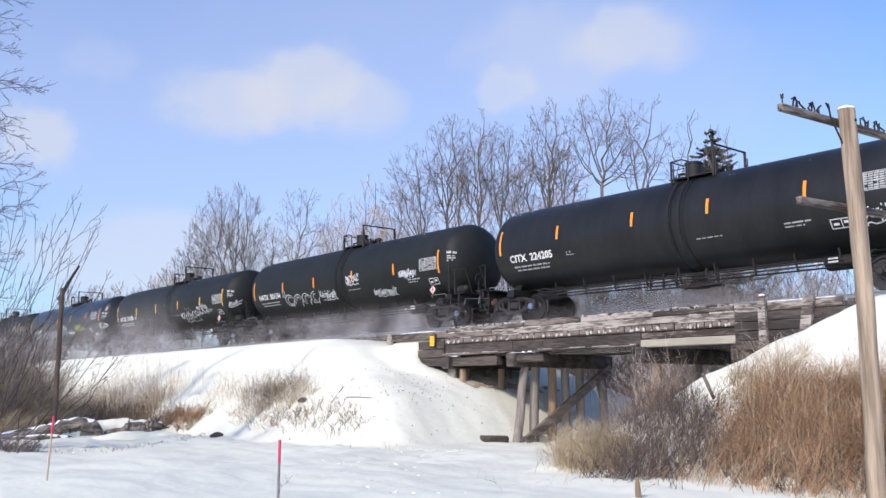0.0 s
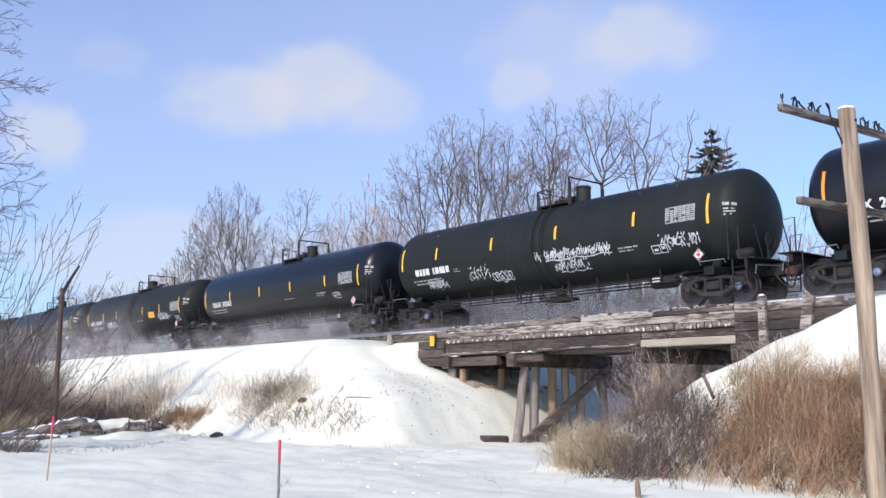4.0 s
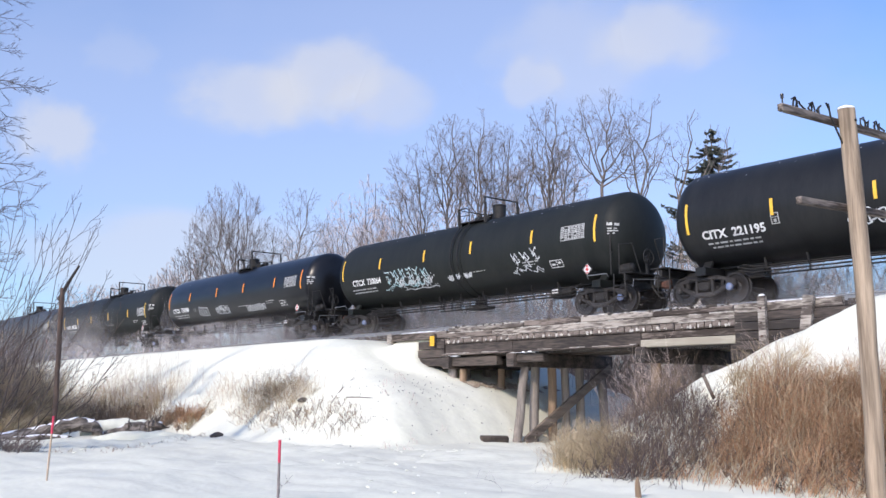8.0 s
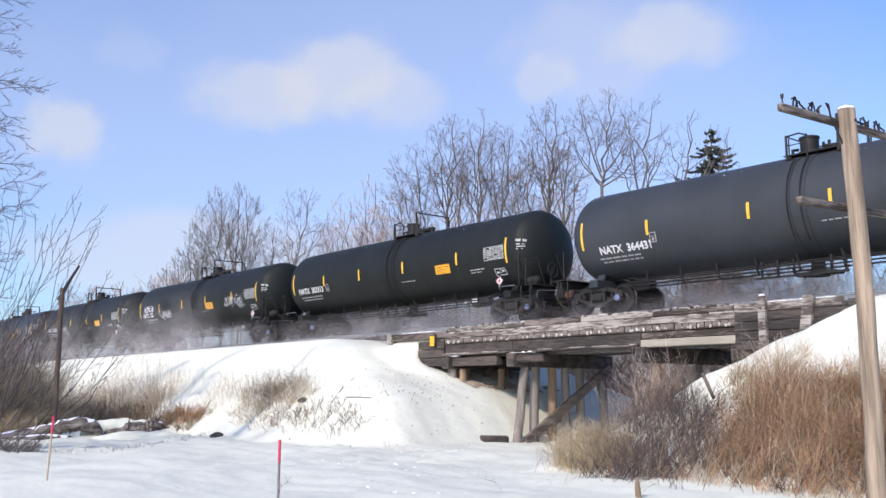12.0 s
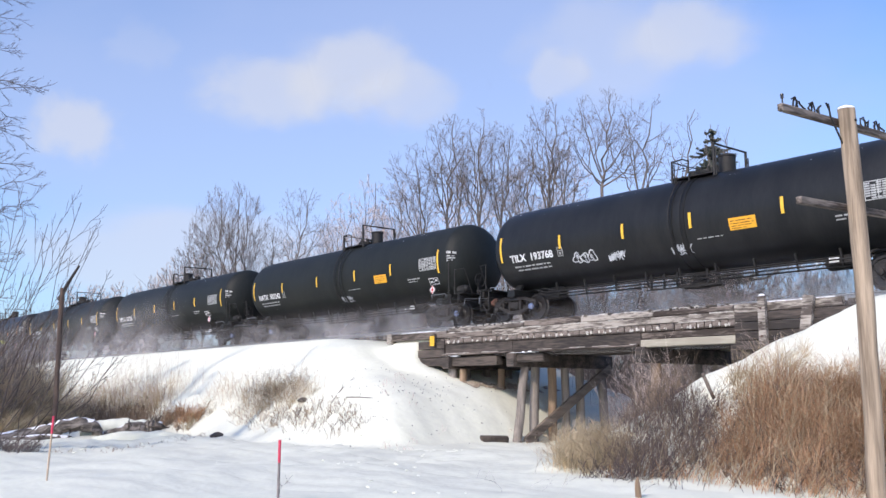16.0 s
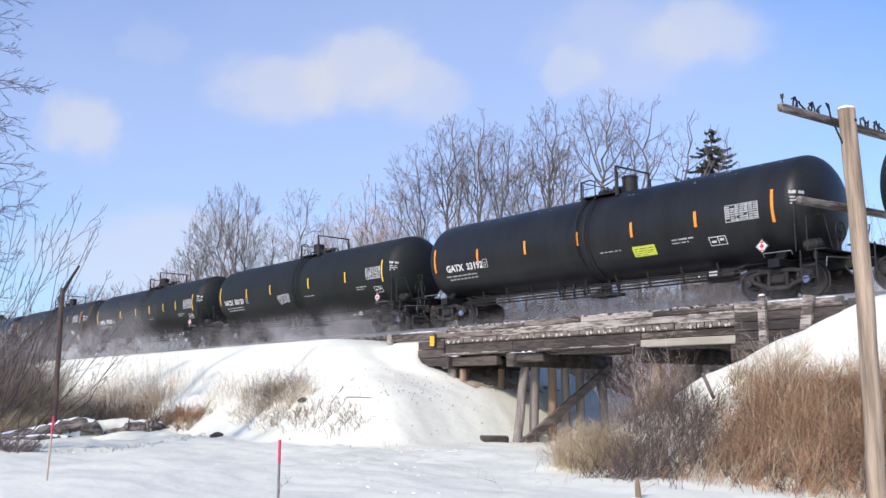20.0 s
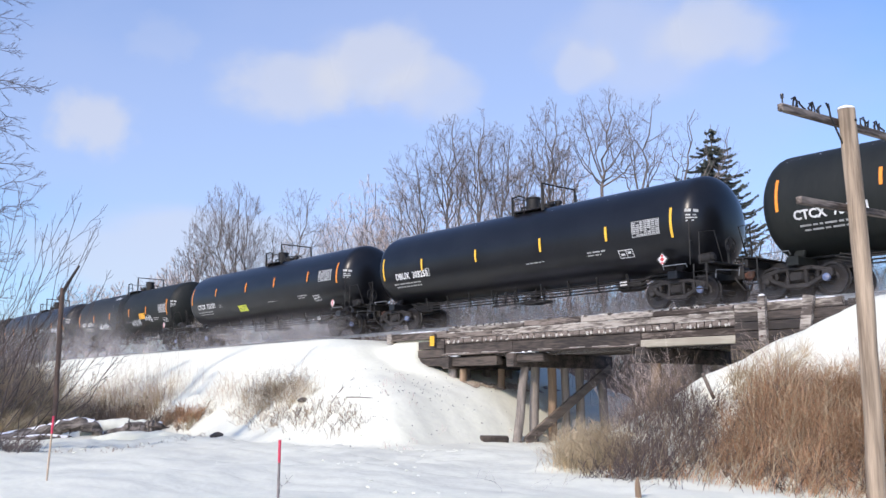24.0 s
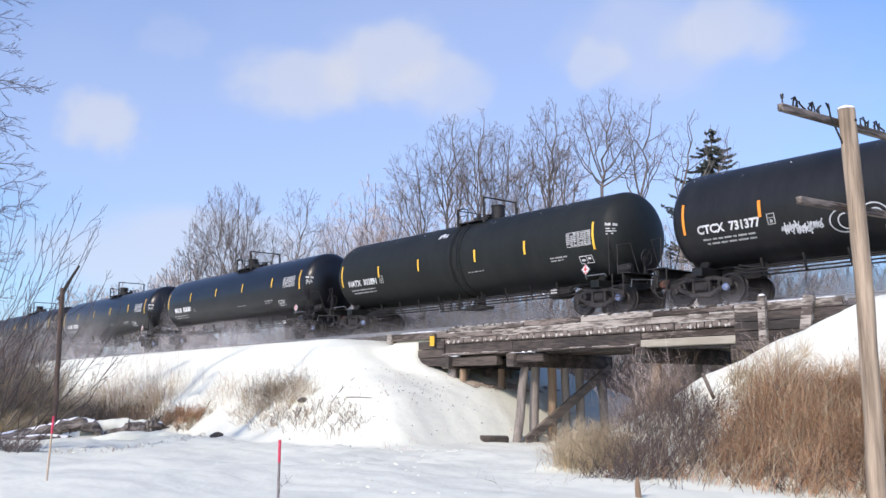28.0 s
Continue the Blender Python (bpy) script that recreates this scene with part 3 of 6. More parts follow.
def scribble(s0, s1, a0, a1, seed, width=0.04, kind="tag"):
    """Sprayed strokes: looping outlines of fat letters or a thin running hand."""
    r, g = random.Random(seed), Geo()
    n = max(2, round((s1 - s0) / ((a1 - a0) * {"fat": 0.72, "big": 1.0, "tag": 0.5, "wild": 0.55, "arch": 0.75}[kind])))
    strokes = []
    slant = r.uniform(-0.05, 0.2)
    for i in range(n):
        c = s0 + (s1 - s0) * (i + 0.5) / n
        w, h, mid = (s1 - s0) / n * 0.6, (a1 - a0) / 2 * r.uniform(0.8, 1.0), (a0 + a1) / 2 + r.uniform(-0.04, 0.04)
        oval = lambda cx, cy, rx, ry, tilt, t0=0.0, t1=6.5: [(cx + rx * math.cos(t) * math.cos(tilt) - ry * math.sin(t) * math.sin(tilt) + slant * (cy - mid), cy + rx * math.cos(t) * math.sin(tilt) + ry * math.sin(t) * math.cos(tilt))
                                                                for t in (t0 + (t1 - t0) * k / 18 for k in range(19))]
        if kind == "big":
            t0, sweep = r.uniform(-1.4, 1.2), r.uniform(3.4, 5.6)
            strokes.append(oval(c, mid + h * 0.05, w * 0.78, h * 0.95, r.uniform(-0.4, 0.4), t0, t0 + sweep))
            strokes.append(oval(c + w * 0.1, mid, w * 0.4, h * 0.62, r.uniform(-0.4, 0.4), t0 + 0.2, t0 + sweep - 0.5))
            strokes.append([(c + w * (0.85 - 0.5 * f), mid - h * (0.1 + 0.85 * f) + 0.05 * math.sin(4 * f)) for f in (0, 0.25, 0.5, 0.75, 1)])
        elif kind == "fat":
            ph, lob, tw = r.uniform(0, 6.3), r.choice((3, 3, 4)), r.uniform(0.16, 0.3)
            strokes.append([(c + w * 0.85 * math.cos(t) * (1 + tw * math.cos(lob * t + ph)), mid + h * math.sin(t) * (1 + tw * math.cos(lob * t + ph)) / (1 + tw))
                            for t in (2 * math.pi * k / 34 for k in range(35))])
            strokes.append(oval(c + w * r.uniform(-0.2, 0.2), mid + h * r.uniform(-0.1, 0.4), w * 0.13, h * 0.28, r.uniform(-0.4, 0.4)))
            strokes.append([(c + w * r.uniform(-0.1, 0.1) + 0.3 * w * f, mid - h * (0.25 + 0.6 * f)) for f in (0, 0.5, 1)])
        elif kind == "arch":                             # tall narrow arches drawn twice
            for k in (1.0, 0.62):
                strokes.append([(c - w * 0.8 * k, mid - h)] + [(c + w * 0.8 * k * math.cos(t), mid + h * (0.35 + 0.6 * k * math.sin(t))) for t in (math.pi * (1 - q / 10) for q in range(11))] + [(c + w * 0.8 * k, mid - h * r.uniform(0.6, 1.0))])
        elif kind == "wild":                             # jagged outlined letters with barbs
            top, foot = mid + h * r.uniform(0.7, 1.0), mid - h * r.uniform(0.7, 1.0)
            q = [(c - w * 0.9, foot), (c - w * r.uniform(0.5, 0.8), top), (c - w * 0.1, top - h * r.uniform(0.2, 0.6)), (c + w * 0.3, top), (c + w * r.uniform(0.7, 1.1), mid + h * 0.1), (c + w * 0.35, mid - h * 0.15),
                 (c + w * r.uniform(0.7, 1.2), foot), (c + w * 0.1, foot + h * r.uniform(0.3, 0.7)), (c - w * 0.35, foot - h * 0.1)]
            q = [(x + slant * (y - mid) + r.gauss(0, 0.02), y + r.gauss(0, 0.03)) for x, y in q]
            strokes.append(q + q[:1])
            strokes.append([((x - c) * 0.45 + c, (y - mid) * 0.5 + mid) for x, y in q[1:6]])
            strokes.append([(c + w * r.uniform(-0.6, 0.6), foot + h * 0.2), (c + w * r.uniform(-1, 1), foot - h * r.uniform(0.1, 0.35))])
        else:                                            # a quick, tangled, illegible hand
            way, x = 1, c - w * 1.1
            jag = []
            while x < c + w * 1.1:
                jag.append((x + (slant + 0.15) * h * way, mid + way * h * r.uniform(0.3, 1.0)))
                if r.random() < 0.4:
                    jag.append((x - w * r.uniform(0.1, 0.5), mid + way * h * r.uniform(0.0, 0.5)))
                way, x = -way, x + w * r.uniform(0.25, 0.6)
            strokes.append(jag)
            if r.random() < 0.6:
                strokes.append(oval(c + w * r.uniform(-0.3, 0.3), mid + h * r.uniform(-0.3, 0.3), w * r.uniform(0.4, 0.9), h * r.uniform(0.3, 0.6), r.uniform(-0.6, 0.6), r.uniform(0, 3), r.uniform(5.0, 9.0)))
            if r.random() < 0.35:
                strokes.append([(c + w * r.uniform(-0.5, 0.5), mid + h * 1.1), (c + w * r.uniform(-0.3, 0.8), mid - h * 1.25)])
    if kind == "tag" and r.random() < 0.5:
        strokes.append([(s0 + (s1 - s0) * (0.1 + 0.9 * k / 8), a0 + 0.04 * math.sin(k * 2.0)) for k in range(9)])
    for st in strokes:
        for (xa, ya), (xb, yb) in zip(st, st[1:]):
            d = math.hypot(xb - xa, yb - ya) or 1
            ex, ey = (xb - xa) / d * width * 0.4, (yb - ya) / d * width * 0.4
            nx, ny = -(yb - ya) / d * width / 2, (xb - xa) / d * width / 2
            g.add([on_tank(xa + nx - ex, ya + ny - ey, 0.008), on_tank(xb + nx + ex, yb + ny + ey, 0.008), on_tank(xb - nx + ex, yb - ny + ey, 0.008), on_tank(xa - nx - ex, ya - ny - ey, 0.008)],
                  [(3, 2, 1, 0)])
    return g


def bars(rows, seed, off=0.006):
    """Lines of small stencilling that cannot be read: (s0, s1, arc, height)."""
    r, g = random.Random(seed), Geo()
    for s0, s1, a, h in rows:
        s = s0
        while s < s1 - 0.03:
            l = min(r.uniform(0.1, 0.34), s1 - s)
            patch(g, s, s + l, a, a + h, off)
            s += l + 0.05
    return g


def tank_profile():
    p = [(TH * math.sin(t) ** (2 / 2.1), TR * max(0.0, math.cos(t)) ** (2 / 2.1)) for t in (math.pi / 2 * k / 12 for k in range(1, 13))]
    barrel = [(1.5 * k, TR) for k in range(-4, 5)]
    return [(-TLB - s, max(r, 0.02)) for s, r in reversed(p)] + [(-TLB, TR)] + barrel + [(TL, TR)] + [(TL + s, max(r, 0.02)) for s, r in p]


def make_truck(car, s):
    """A three-piece freight truck under one end; its wheelsets turn."""
    truck = part("truck", Geo().box((0, 0, 0), (0.42, 2.2, 0.26), b=0.04).box((0, 0, 0.17), (0.5, 0.6, 0.12), b=0.03), M["cast"], car, "grimy cast-steel three-piece truck", pose(s, 0, 0.55))
    for f in (-1, 1):
        y = f * 1.0
        g = Geo()
        g.box((0, y, 0.22), (1.0, 0.16, 0.13), b=0.03)
        for d in (-1, 1):
            g.box((d * 0.72, y, 0.16), (0.66, 0.16, 0.13), (0, d * 14, 0), b=0.03)
            g.box((d * 0.9, y, 0.03), (0.34, 0.2, 0.22), b=0.04)
            g.box((d * 0.58, y, -0.13), (0.62, 0.16, 0.13), (0, -d * 24, 0), b=0.03)
            g.box((d * 0.62, y, 0.07), (0.1, 0.13, 0.24), (0, d * 12, 0), b=0.02)
            g.box((d * 0.27, y, 0.02), (0.1, 0.15, 0.44), (0, d * -4, 0), b=0.02)
        g.box((0, y, -0.26), (0.74, 0.2, 0.14), b=0.03)
        part("side_frame", g, M["cast"], truck)
        g = Geo()
        for dx in (-0.14, 0.0, 0.14):
            g.tube([(dx + 0.05 * math.cos(a), y + 0.05 * math.sin(a), -0.2 + 0.03 * a / 2.2) for a in (k * 0.7 for k in range(24))], 0.013, 5)
        part("spring_group", g, M["iron"], truck)
        for d in (-1, 1):
            g = Geo().lathe([(0, 0.11), (0.05, 0.115), (0.09, 0.1), (0.11, 0.05), (0.12, 0.02)], 14, Matrix.Translation((d * 0.889, f * 1.06, -0.09)) @ pose(0, 0, 0, 0, 0, 90 * f))
            part("bearing_cap", g, M["blue_cap"] if d * f < 0 else M["cast"], truck, "dusty blue bearing end cap" if d * f < 0 else "")
    for d in (-1, 1):
        g = Geo().tube([(0, -1.08, 0), (0, 1.08, 0)], 0.08, 12)
        for f in (-1, 1):
            m = Matrix.Translation((0, f * 0.69, 0)) @ pose(0, 0, 0, 0, 0, 90 * f)
            g.lathe([(-0.02, 0.06), (0.0, 0.16), (0.02, 0.2), (0.035, 0.36), (0.0, 0.4), (-0.03, 0.48), (0.0, 0.485), (0.02, 0.457), (0.13, 0.452), (0.13, 0.385), (0.095, 0.37), (0.08, 0.2),
                     (0.12, 0.15), (0.12, 0.08)], 32, m)
            g.box((0, f * 0.76, 0.27), (0.05, 0.09, 0.06), b=0.01)
        part("wheelset", g, M["wheel"], truck, "rust-brown wheelset with bright rims", pose(d * 0.889, 0, -0.093))
    g = Geo()
    for d in (-1, 1):
        g.box((d * 0.36, 0, -0.06), (0.1, 1.9, 0.1), b=0.02)
        for f in (-1, 1):
            g.box((d * 0.41, f * 0.74, -0.06), (0.06, 0.14, 0.3), b=0.02)
    part("brake_beam", g, M["iron"], truck)
    return truck


def make_car(paint, stripe, dome, low, sign):
    """A tank car with every part but its own lettering; the origin is on the rails under its middle."""
    car = new("tank_car")
    part("tank", Geo().lathe(tank_profile(), 64, Matrix.Translation((0, 0, TZ))), M[paint], car, smooth=28)
    for s in (0.12, 0.58) if paint != "black_gloss" else ():
        part("tank_band", Geo().lathe([(s - 0.07, TR - 0.03), (s - 0.07, TR + 0.022), (s + 0.07, TR + 0.022), (s + 0.07, TR - 0.03)], 48, Matrix.Translation((0, 0, TZ))), M[paint], car)
    drop = 0.26 if low else 0.0            # the fleet with its markings set lower
    for s in (-7.42, 7.42):
        part("reflective_stripe", patch(Geo(), s - 0.045, s + 0.045, -0.28 - drop, 0.66 - drop), M[stripe], car, stripe + " vertical reflective stripe")
    # top platform: a short hoop at one end, a taller gate across the other, fittings between
    for f in (-1, 1):
        prof = [(-0.3, 4.045), (-0.3, 4.077)] + [(-0.22 + k * 0.21 + d, z) for k in range(8) for d, z in ((-0.015, 4.077), (-0.015, 4.1), (0.015, 4.1), (0.015, 4.077))] + [(1.3, 4.077), (1.3, 4.045)]
        n = len(prof)
        g = Geo().add([(x, f * 0.66 + y, z) for y in (-0.2, 0.2) for x, z in prof], [(i, (i + 1) % n, n + (i + 1) % n, n + i) for i in range(n)] + [tuple(range(n))[::-1], tuple(range(n, 2 * n))])
        part("walkway", g, M["iron"], car)
        for s, z, th in ((-0.18, 4.64, 0.035), (-0.1, 4.53, 0.02), (0.44, 4.58, 0.022), (1.36, 4.95, 0.042), (1.44, 4.72, 0.022)):
            part("railing_post", Geo().tube([(s, f * 0.88, 3.92), (s, f * 0.88, z)], th, 6), M["iron"], car)
        part("railing_bar", Geo().tube([(-0.18, f * 0.88, 4.61), (0.22, f * 0.88, 4.64), (0.44, f * 0.88, 4.54)], 0.024, 6), M["iron"], car)
        part("railing_bar", Geo().tube([(-0.18, f * 0.88, 4.34), (0.44, f * 0.88, 4.34)], 0.014, 6), M["iron"], car)
        for s in (-0.1, 1.3):
            part("platform_bracket", Geo().box((s, f * 0.68, 3.98), (0.06, 0.3, 0.2), b=0.01), M["iron"], car)
    part("railing_bar", Geo().tube([(1.36, -0.88, 4.93), (1.36, 0.88, 4.93)], 0.03, 6), M["iron"], car)
    part("railing_bar", Geo().tube([(-0.18, -0.88, 4.61), (-0.18, 0.88, 4.61)], 0.02, 6), M["iron"], car)
    up = lambda s, z: Matrix.Translation((s, 0, z)) @ pose(0, 0, 0, 0, -90, 0)
    part("valve_housing", Geo().lathe([(0, 0.3), (0.06, 0.3), (0.06, 0.265), (0.5, 0.265), (0.51, 0.29), (0.56, 0.29), (0.59, 0.22), (0.6, 0.05)], 24, up(dome, 4.14)), M["iron"], car, "round dark valve housing with a hinged lid")
    g = Geo().lathe([(0, 0.3), (0.14, 0.3), (0.14, 0.34), (0.19, 0.34), (0.22, 0.24), (0.24, 0.05)], 20, up(dome + 0.75 if dome < 0.5 else dome - 0.75, 4.12))
    mw = dome + 0.75 if dome < 0.5 else dome - 0.75
    cover = part("manway_cover", g, M["iron"], car)
    for k in range(8):
        part("bolt", BOLT, None, cover, "", pose(mw + 0.3 * math.cos(math.pi * k / 4), 0.3 * math.sin(math.pi * k / 4), 4.36, 0, 0, 45 * k))
    part("relief_valve", Geo().lathe([(0, 0.1), (0.2, 0.1), (0.2, 0.14), (0.28, 0.13), (0.34, 0.04)], 12, up(dome + 1.3 if dome < 0.5 else dome - 1.25, 4.1)), M["iron"], car)
    part("vent_pipe", Geo().tube([(dome - 0.42, -0.2, 4.1), (dome - 0.42, -0.2, 4.36), (dome - 0.36, 0.0, 4.4)], 0.05, 8), M["iron"], car)
    tagged(part("frost", FROST, None, car, "specks of frozen snow along the top"), kind="stuff")
    # side ladder
    for s in (0.15, 0.55) if paint != "black_gloss" else ():
        part("ladder_rail", Geo().tube([on_tank(s, -1.15 + k * 0.23, 0.1) for k in range(12)], 0.022, 6), M["iron"], car)
    # underframe
    for e in (-1, 1):
        part("stub_sill", Geo().box((e * 7.35, 0, 0.93), (3.3, 0.42, 0.36), b=0.02).box((e * 6.6, 0, 1.13), (2.6, 0.8, 0.08), b=0.02), M["iron"], car)
        g = Geo().box((e * 7.2, 0, 0.98), (0.36, 2.5, 0.26), b=0.02)
        for f in (-1, 1):
            g.box((e * 7.2, f * 0.8, 1.2), (0.3, 0.12, 0.4), (f * 35, 0, 0), b=0.02)
        part("body_bolster", g, M[paint], car)
        part("end_sill", Geo().box((e * 8.55, 0, 1.05), (0.12, 2.8, 0.22), b=0.02), M["iron"], car)
        g = Geo().box((e * 8.6, 0, 1.2), (0.55, 2.9, 0.035), b=0.008)
        part("end_walkway", g, M["iron"], car)
        for f in (-1, 1):
            part("end_handrail", Geo().tube([(e * 8.35, f * 1.42, 1.2), (e * 8.35, f * 1.42, 2.15), (e * 8.8, f * 1.3, 2.15), (e * 8.8, f * 0.9, 1.22)], 0.02, 6), M["iron"], car)
            g = Geo()
            for k, s in enumerate((8.15, 8.6)):
                g.tube([(e * s, f * 1.46, 0.42), (e * s, f * 1.46, 1.2)], 0.022, 6)
            for z in (0.44, 0.8):
                g.box((e * 8.375, f * 1.46, z), (0.46, 0.06, 0.03))
            part("sill_step", g, M["iron"], car)
            part("grab_iron", Geo().tube([(e * 7.1, f * 1.5, 1.12), (e * 7.1, f * 1.58, 1.22), (e * 7.95, f * 1.58, 1.22), (e * 7.95, f * 1.5, 1.12)], 0.016, 6), M["galv"], car, "pale grab iron")
        part("coupler", Geo().box((e * 8.95, 0, 0.86), (0.5, 0.2, 0.2), b=0.04).box((e * 9.16, 0.06 * e, 0.86), (0.24, 0.34, 0.3), b=0.06), M["rust"], car, "rusty knuckle coupler")
        part("air_hose", Geo().tube([(e * 8.85, -0.4, 0.8), (e * 8.98, -0.4, 0.62), (e * 9.1, -0.3, 0.42), (e * 9.22, -0.16, 0.4)], 0.028, 7), M["iron"], car)
        part("uncoupling_lever", Geo().tube([(e * 8.82, -1.35, 0.72), (e * 8.82, -1.3, 0.98), (e * 8.9, -0.2, 1.04)], 0.014, 5), M["galv"], car)
        make_truck(car, e * 7.2)
    g = Geo().tube([(8.86, -0.55 + 0.26 * math.cos(a), 1.75 + 0.26 * math.sin(a)) for a in (2 * math.pi * k / 16 for k in range(17))], 0.02, 6, False)
    for k in range(3):
        a = math.pi * k / 3
        g.tube([(8.86, -0.55 - 0.26 * math.cos(a), 1.75 - 0.26 * math.sin(a)), (8.86, -0.55 + 0.26 * math.cos(a), 1.75 + 0.26 * math.sin(a))], 0.012, 5)
    g.box((8.8, -0.55, 1.5), (0.08, 0.14, 0.6), b=0.02)
    part("brake_wheel", g, M["iron"], car)
    part("brake_cylinder", Geo().lathe([(8.0, 0.02), (8.0, 0.17), (8.42, 0.17), (8.5, 0.08)], 14, Matrix.Translation((0, -0.85, 1.42))), M["iron"], car)
    part("end_handrail", Geo().tube([(8.02, -1.44, 1.2), (8.02, -1.44, 2.6)], 0.02, 6).tube([(8.02, -1.44, 1.9), (8.02, -1.36, 1.95)], 0.015, 5), M["iron"], car)
    part("air_reservoir", Geo().lathe([(4.6, 0.02), (4.62, 0.16), (4.7, 0.21), (5.5, 0.21), (5.58, 0.16), (5.6, 0.02)], 16, Matrix.Translation((0, -0.55, 0.88))), M["iron"], car)
    part("bottom_outlet", Geo().lathe([(-0.5, 0.32), (-0.36, 0.32), (-0.3, 0.2), (0.0, 0.2)], 16, up(0.1, 1.14)).box((0.1, 0, 0.72), (1.3, 0.5, 0.1), b=0.03), M["iron"], car)
    for y, z in ((-0.95, 0.92), (-0.8, 0.74), (-0.7, 1.02), (-0.9, 0.83)):
        part("brake_pipe", Geo().tube([(-6.1, y, z + 0.1), (-5.7, y, z), (5.7, y, z), (6.1, y, z + 0.1)], 0.026, 6), M["iron"], car)
    for k in range(9):
        s = -5.2 + k * 1.3
        part("pipe_hanger", Geo().box((s, -0.88, 0.98), (0.05, 0.06, 0.5), (18, 0, 0)), M["iron"], car)
    g = Geo()
    for s in (-1.2, -0.7, -0.2, 0.9, 1.3):
        g.box((s, -0.78, 0.86), (0.06, 0.06, 0.5))
    g.box((0.0, -0.78, 0.63), (2.8, 0.05, 0.05)).tube([(-0.4, -0.8, 0.95), (0.1, -0.8, 0.5), (0.6, -0.8, 0.95)], 0.02, 5)
    part("outlet_guard", g, M["iron"], car)
    part("stencil_tag", Geo().box((4.95, -0.83, 0.92), (0.28, 0.02, 0.16)).box((4.45, -0.83, 0.9), (0.06, 0.02, 0.1)), M["white"], car, "small white stencil plates")
    # painted panels, alike on all the cars
    g, dp = Geo(), 0.33 if low == 2 else 0.0
    for a0 in (-0.1, 0.14, 0.38):
        patch(g, 5.9 + dp, 6.98 + dp, a0 - drop, a0 + 0.025 - drop)
    for s0 in (5.9 + dp, 6.26 + dp, 6.62 + dp, 6.955 + dp):
        patch(g, s0, s0 + 0.025, -0.1 - drop, 0.4 - drop)
    for r_ in range(7):
        for c_ in range(7):
            if (r_ * 5 + c_ * 3) % 11:
                patch(g, 5.93 + dp + c_ * 0.15, 6.06 + dp + c_ * 0.15, -0.065 + r_ * 0.064 - drop, -0.02 + r_ * 0.064 - drop)
    part("data_panel", g, M["grey_ink"], car, "white tabular test data panel")
    g, ip = Geo(), 1.45 if low == 2 else 0.0
    for a0 in (-1.0, -0.73):
        patch(g, 5.2 + ip, 5.78 + ip, a0, a0 + 0.025)
    for s0 in (5.2, 5.5, 5.755):
        patch(g, s0 + ip, s0 + ip + 0.025, -1.0, -0.71)
    patch(patch(g, 5.28 + ip, 5.44 + ip, -0.9, -0.83), 5.57 + ip, 5.7 + ip, -0.86, -0.78)
    part("inspection_panel", g, M["white"], car, "white outlined inspection panel")
    if low:
        g = patch(patch(patch(patch(Geo(), -4.65, -4.4, -0.6, -0.575), -4.65, -4.4, -0.3, -0.275), -4.65, -4.62, -0.575, -0.3), -4.43, -4.4, -0.575, -0.3)
        patch(patch(g, -4.57, -4.48, -0.54, -0.45), -4.62, -4.43, -0.41, -0.39)
    else:
        g = patch(patch(patch(Geo(), -4.22, -3.9, -0.6, -0.575), -4.22, -4.195, -0.575, -0.44), -4.1, -4.02, -0.52, -0.47)
    part("owner_box", g, M["grey_ink"], car)
    part("placard_holder", Geo().box((sign, -1.4, 1.47), (0.34, 0.015, 0.34), (0, 45, 0)).box((sign, -1.2, 1.42), (0.05, 0.42, 0.05)), M["iron"], car)
    part("placard", Geo().box((sign, -1.414, 1.47), (0.25, 0.008, 0.25), (0, 45, 0)), M["white"], car, "white diamond hazard placard")
    part("placard_field", Geo().box((sign, -1.421, 1.47), (0.11, 0.006, 0.11), (0, 45, 0)).box((sign, -1.421, 1.35), (0.1, 0.006, 0.04)).box((sign, -1.421, 1.58), (0.09, 0.006, 0.05)), M["red_sign"], car, "red placard marks")
    tagged(part("stencilling", bars([(1.0, 1.9, -0.72, 0.035), (3.9 + ip, 4.7 + ip, -0.66, 0.05), (3.9 + ip, 4.5 + ip, -0.76, 0.04), (7.92, 8.24, 0.2, 0.1), (7.95, 8.2, 0.07, 0.045), (7.95, 8.22, -0.02, 0.045), (7.95, 8.15, -0.11, 0.045)], 4), M["grey_ink"], car, "small white stencilled lines"), kind="stuff")
    return car


S4 = (-4.47, -1.3, 1.72, 4.8)
PROTO = {}
BOLT = Geo().box((0, 0, 0), (0.07, 0.07, 0.14), b=0.012).mesh("bolt", M["iron"])
g, frost_r = Geo(), random.Random(21)
for k in range(46):
    c, a0, l = frost_r.uniform(-7.4, 7.4), frost_r.gauss(1.6, 0.25), frost_r.uniform(0.015, 0.07)
    if a0 < 2.2:
        patch(g, c, c + l, a0, a0 + frost_r.uniform(0.012, 0.035), 0.008, frost_r.uniform(-0.03, 0.03))
FROST = g.mesh("frost", M["snow_cap"])


def fleet(mark):
    """Which of the three layouts of markings: 0 set high, 1 set low, 2 set low with the panels further along."""
    return 2 if mark[:4] in ("NATX", "TILX") or mark == "CTCX 731377" else 1 if mark[:4] in ("DBUX", "GATX") or mark == "CITX 221195" else 0


def car_like(paint, stripe, dome, low, sign):
    key = paint, stripe, dome, low, sign
    if key not in PROTO:
        PROTO[key] = make_car(paint, stripe, dome, low, sign)
        return PROTO[key]
    return copy_thing(PROTO[key], Matrix.Identity(4))


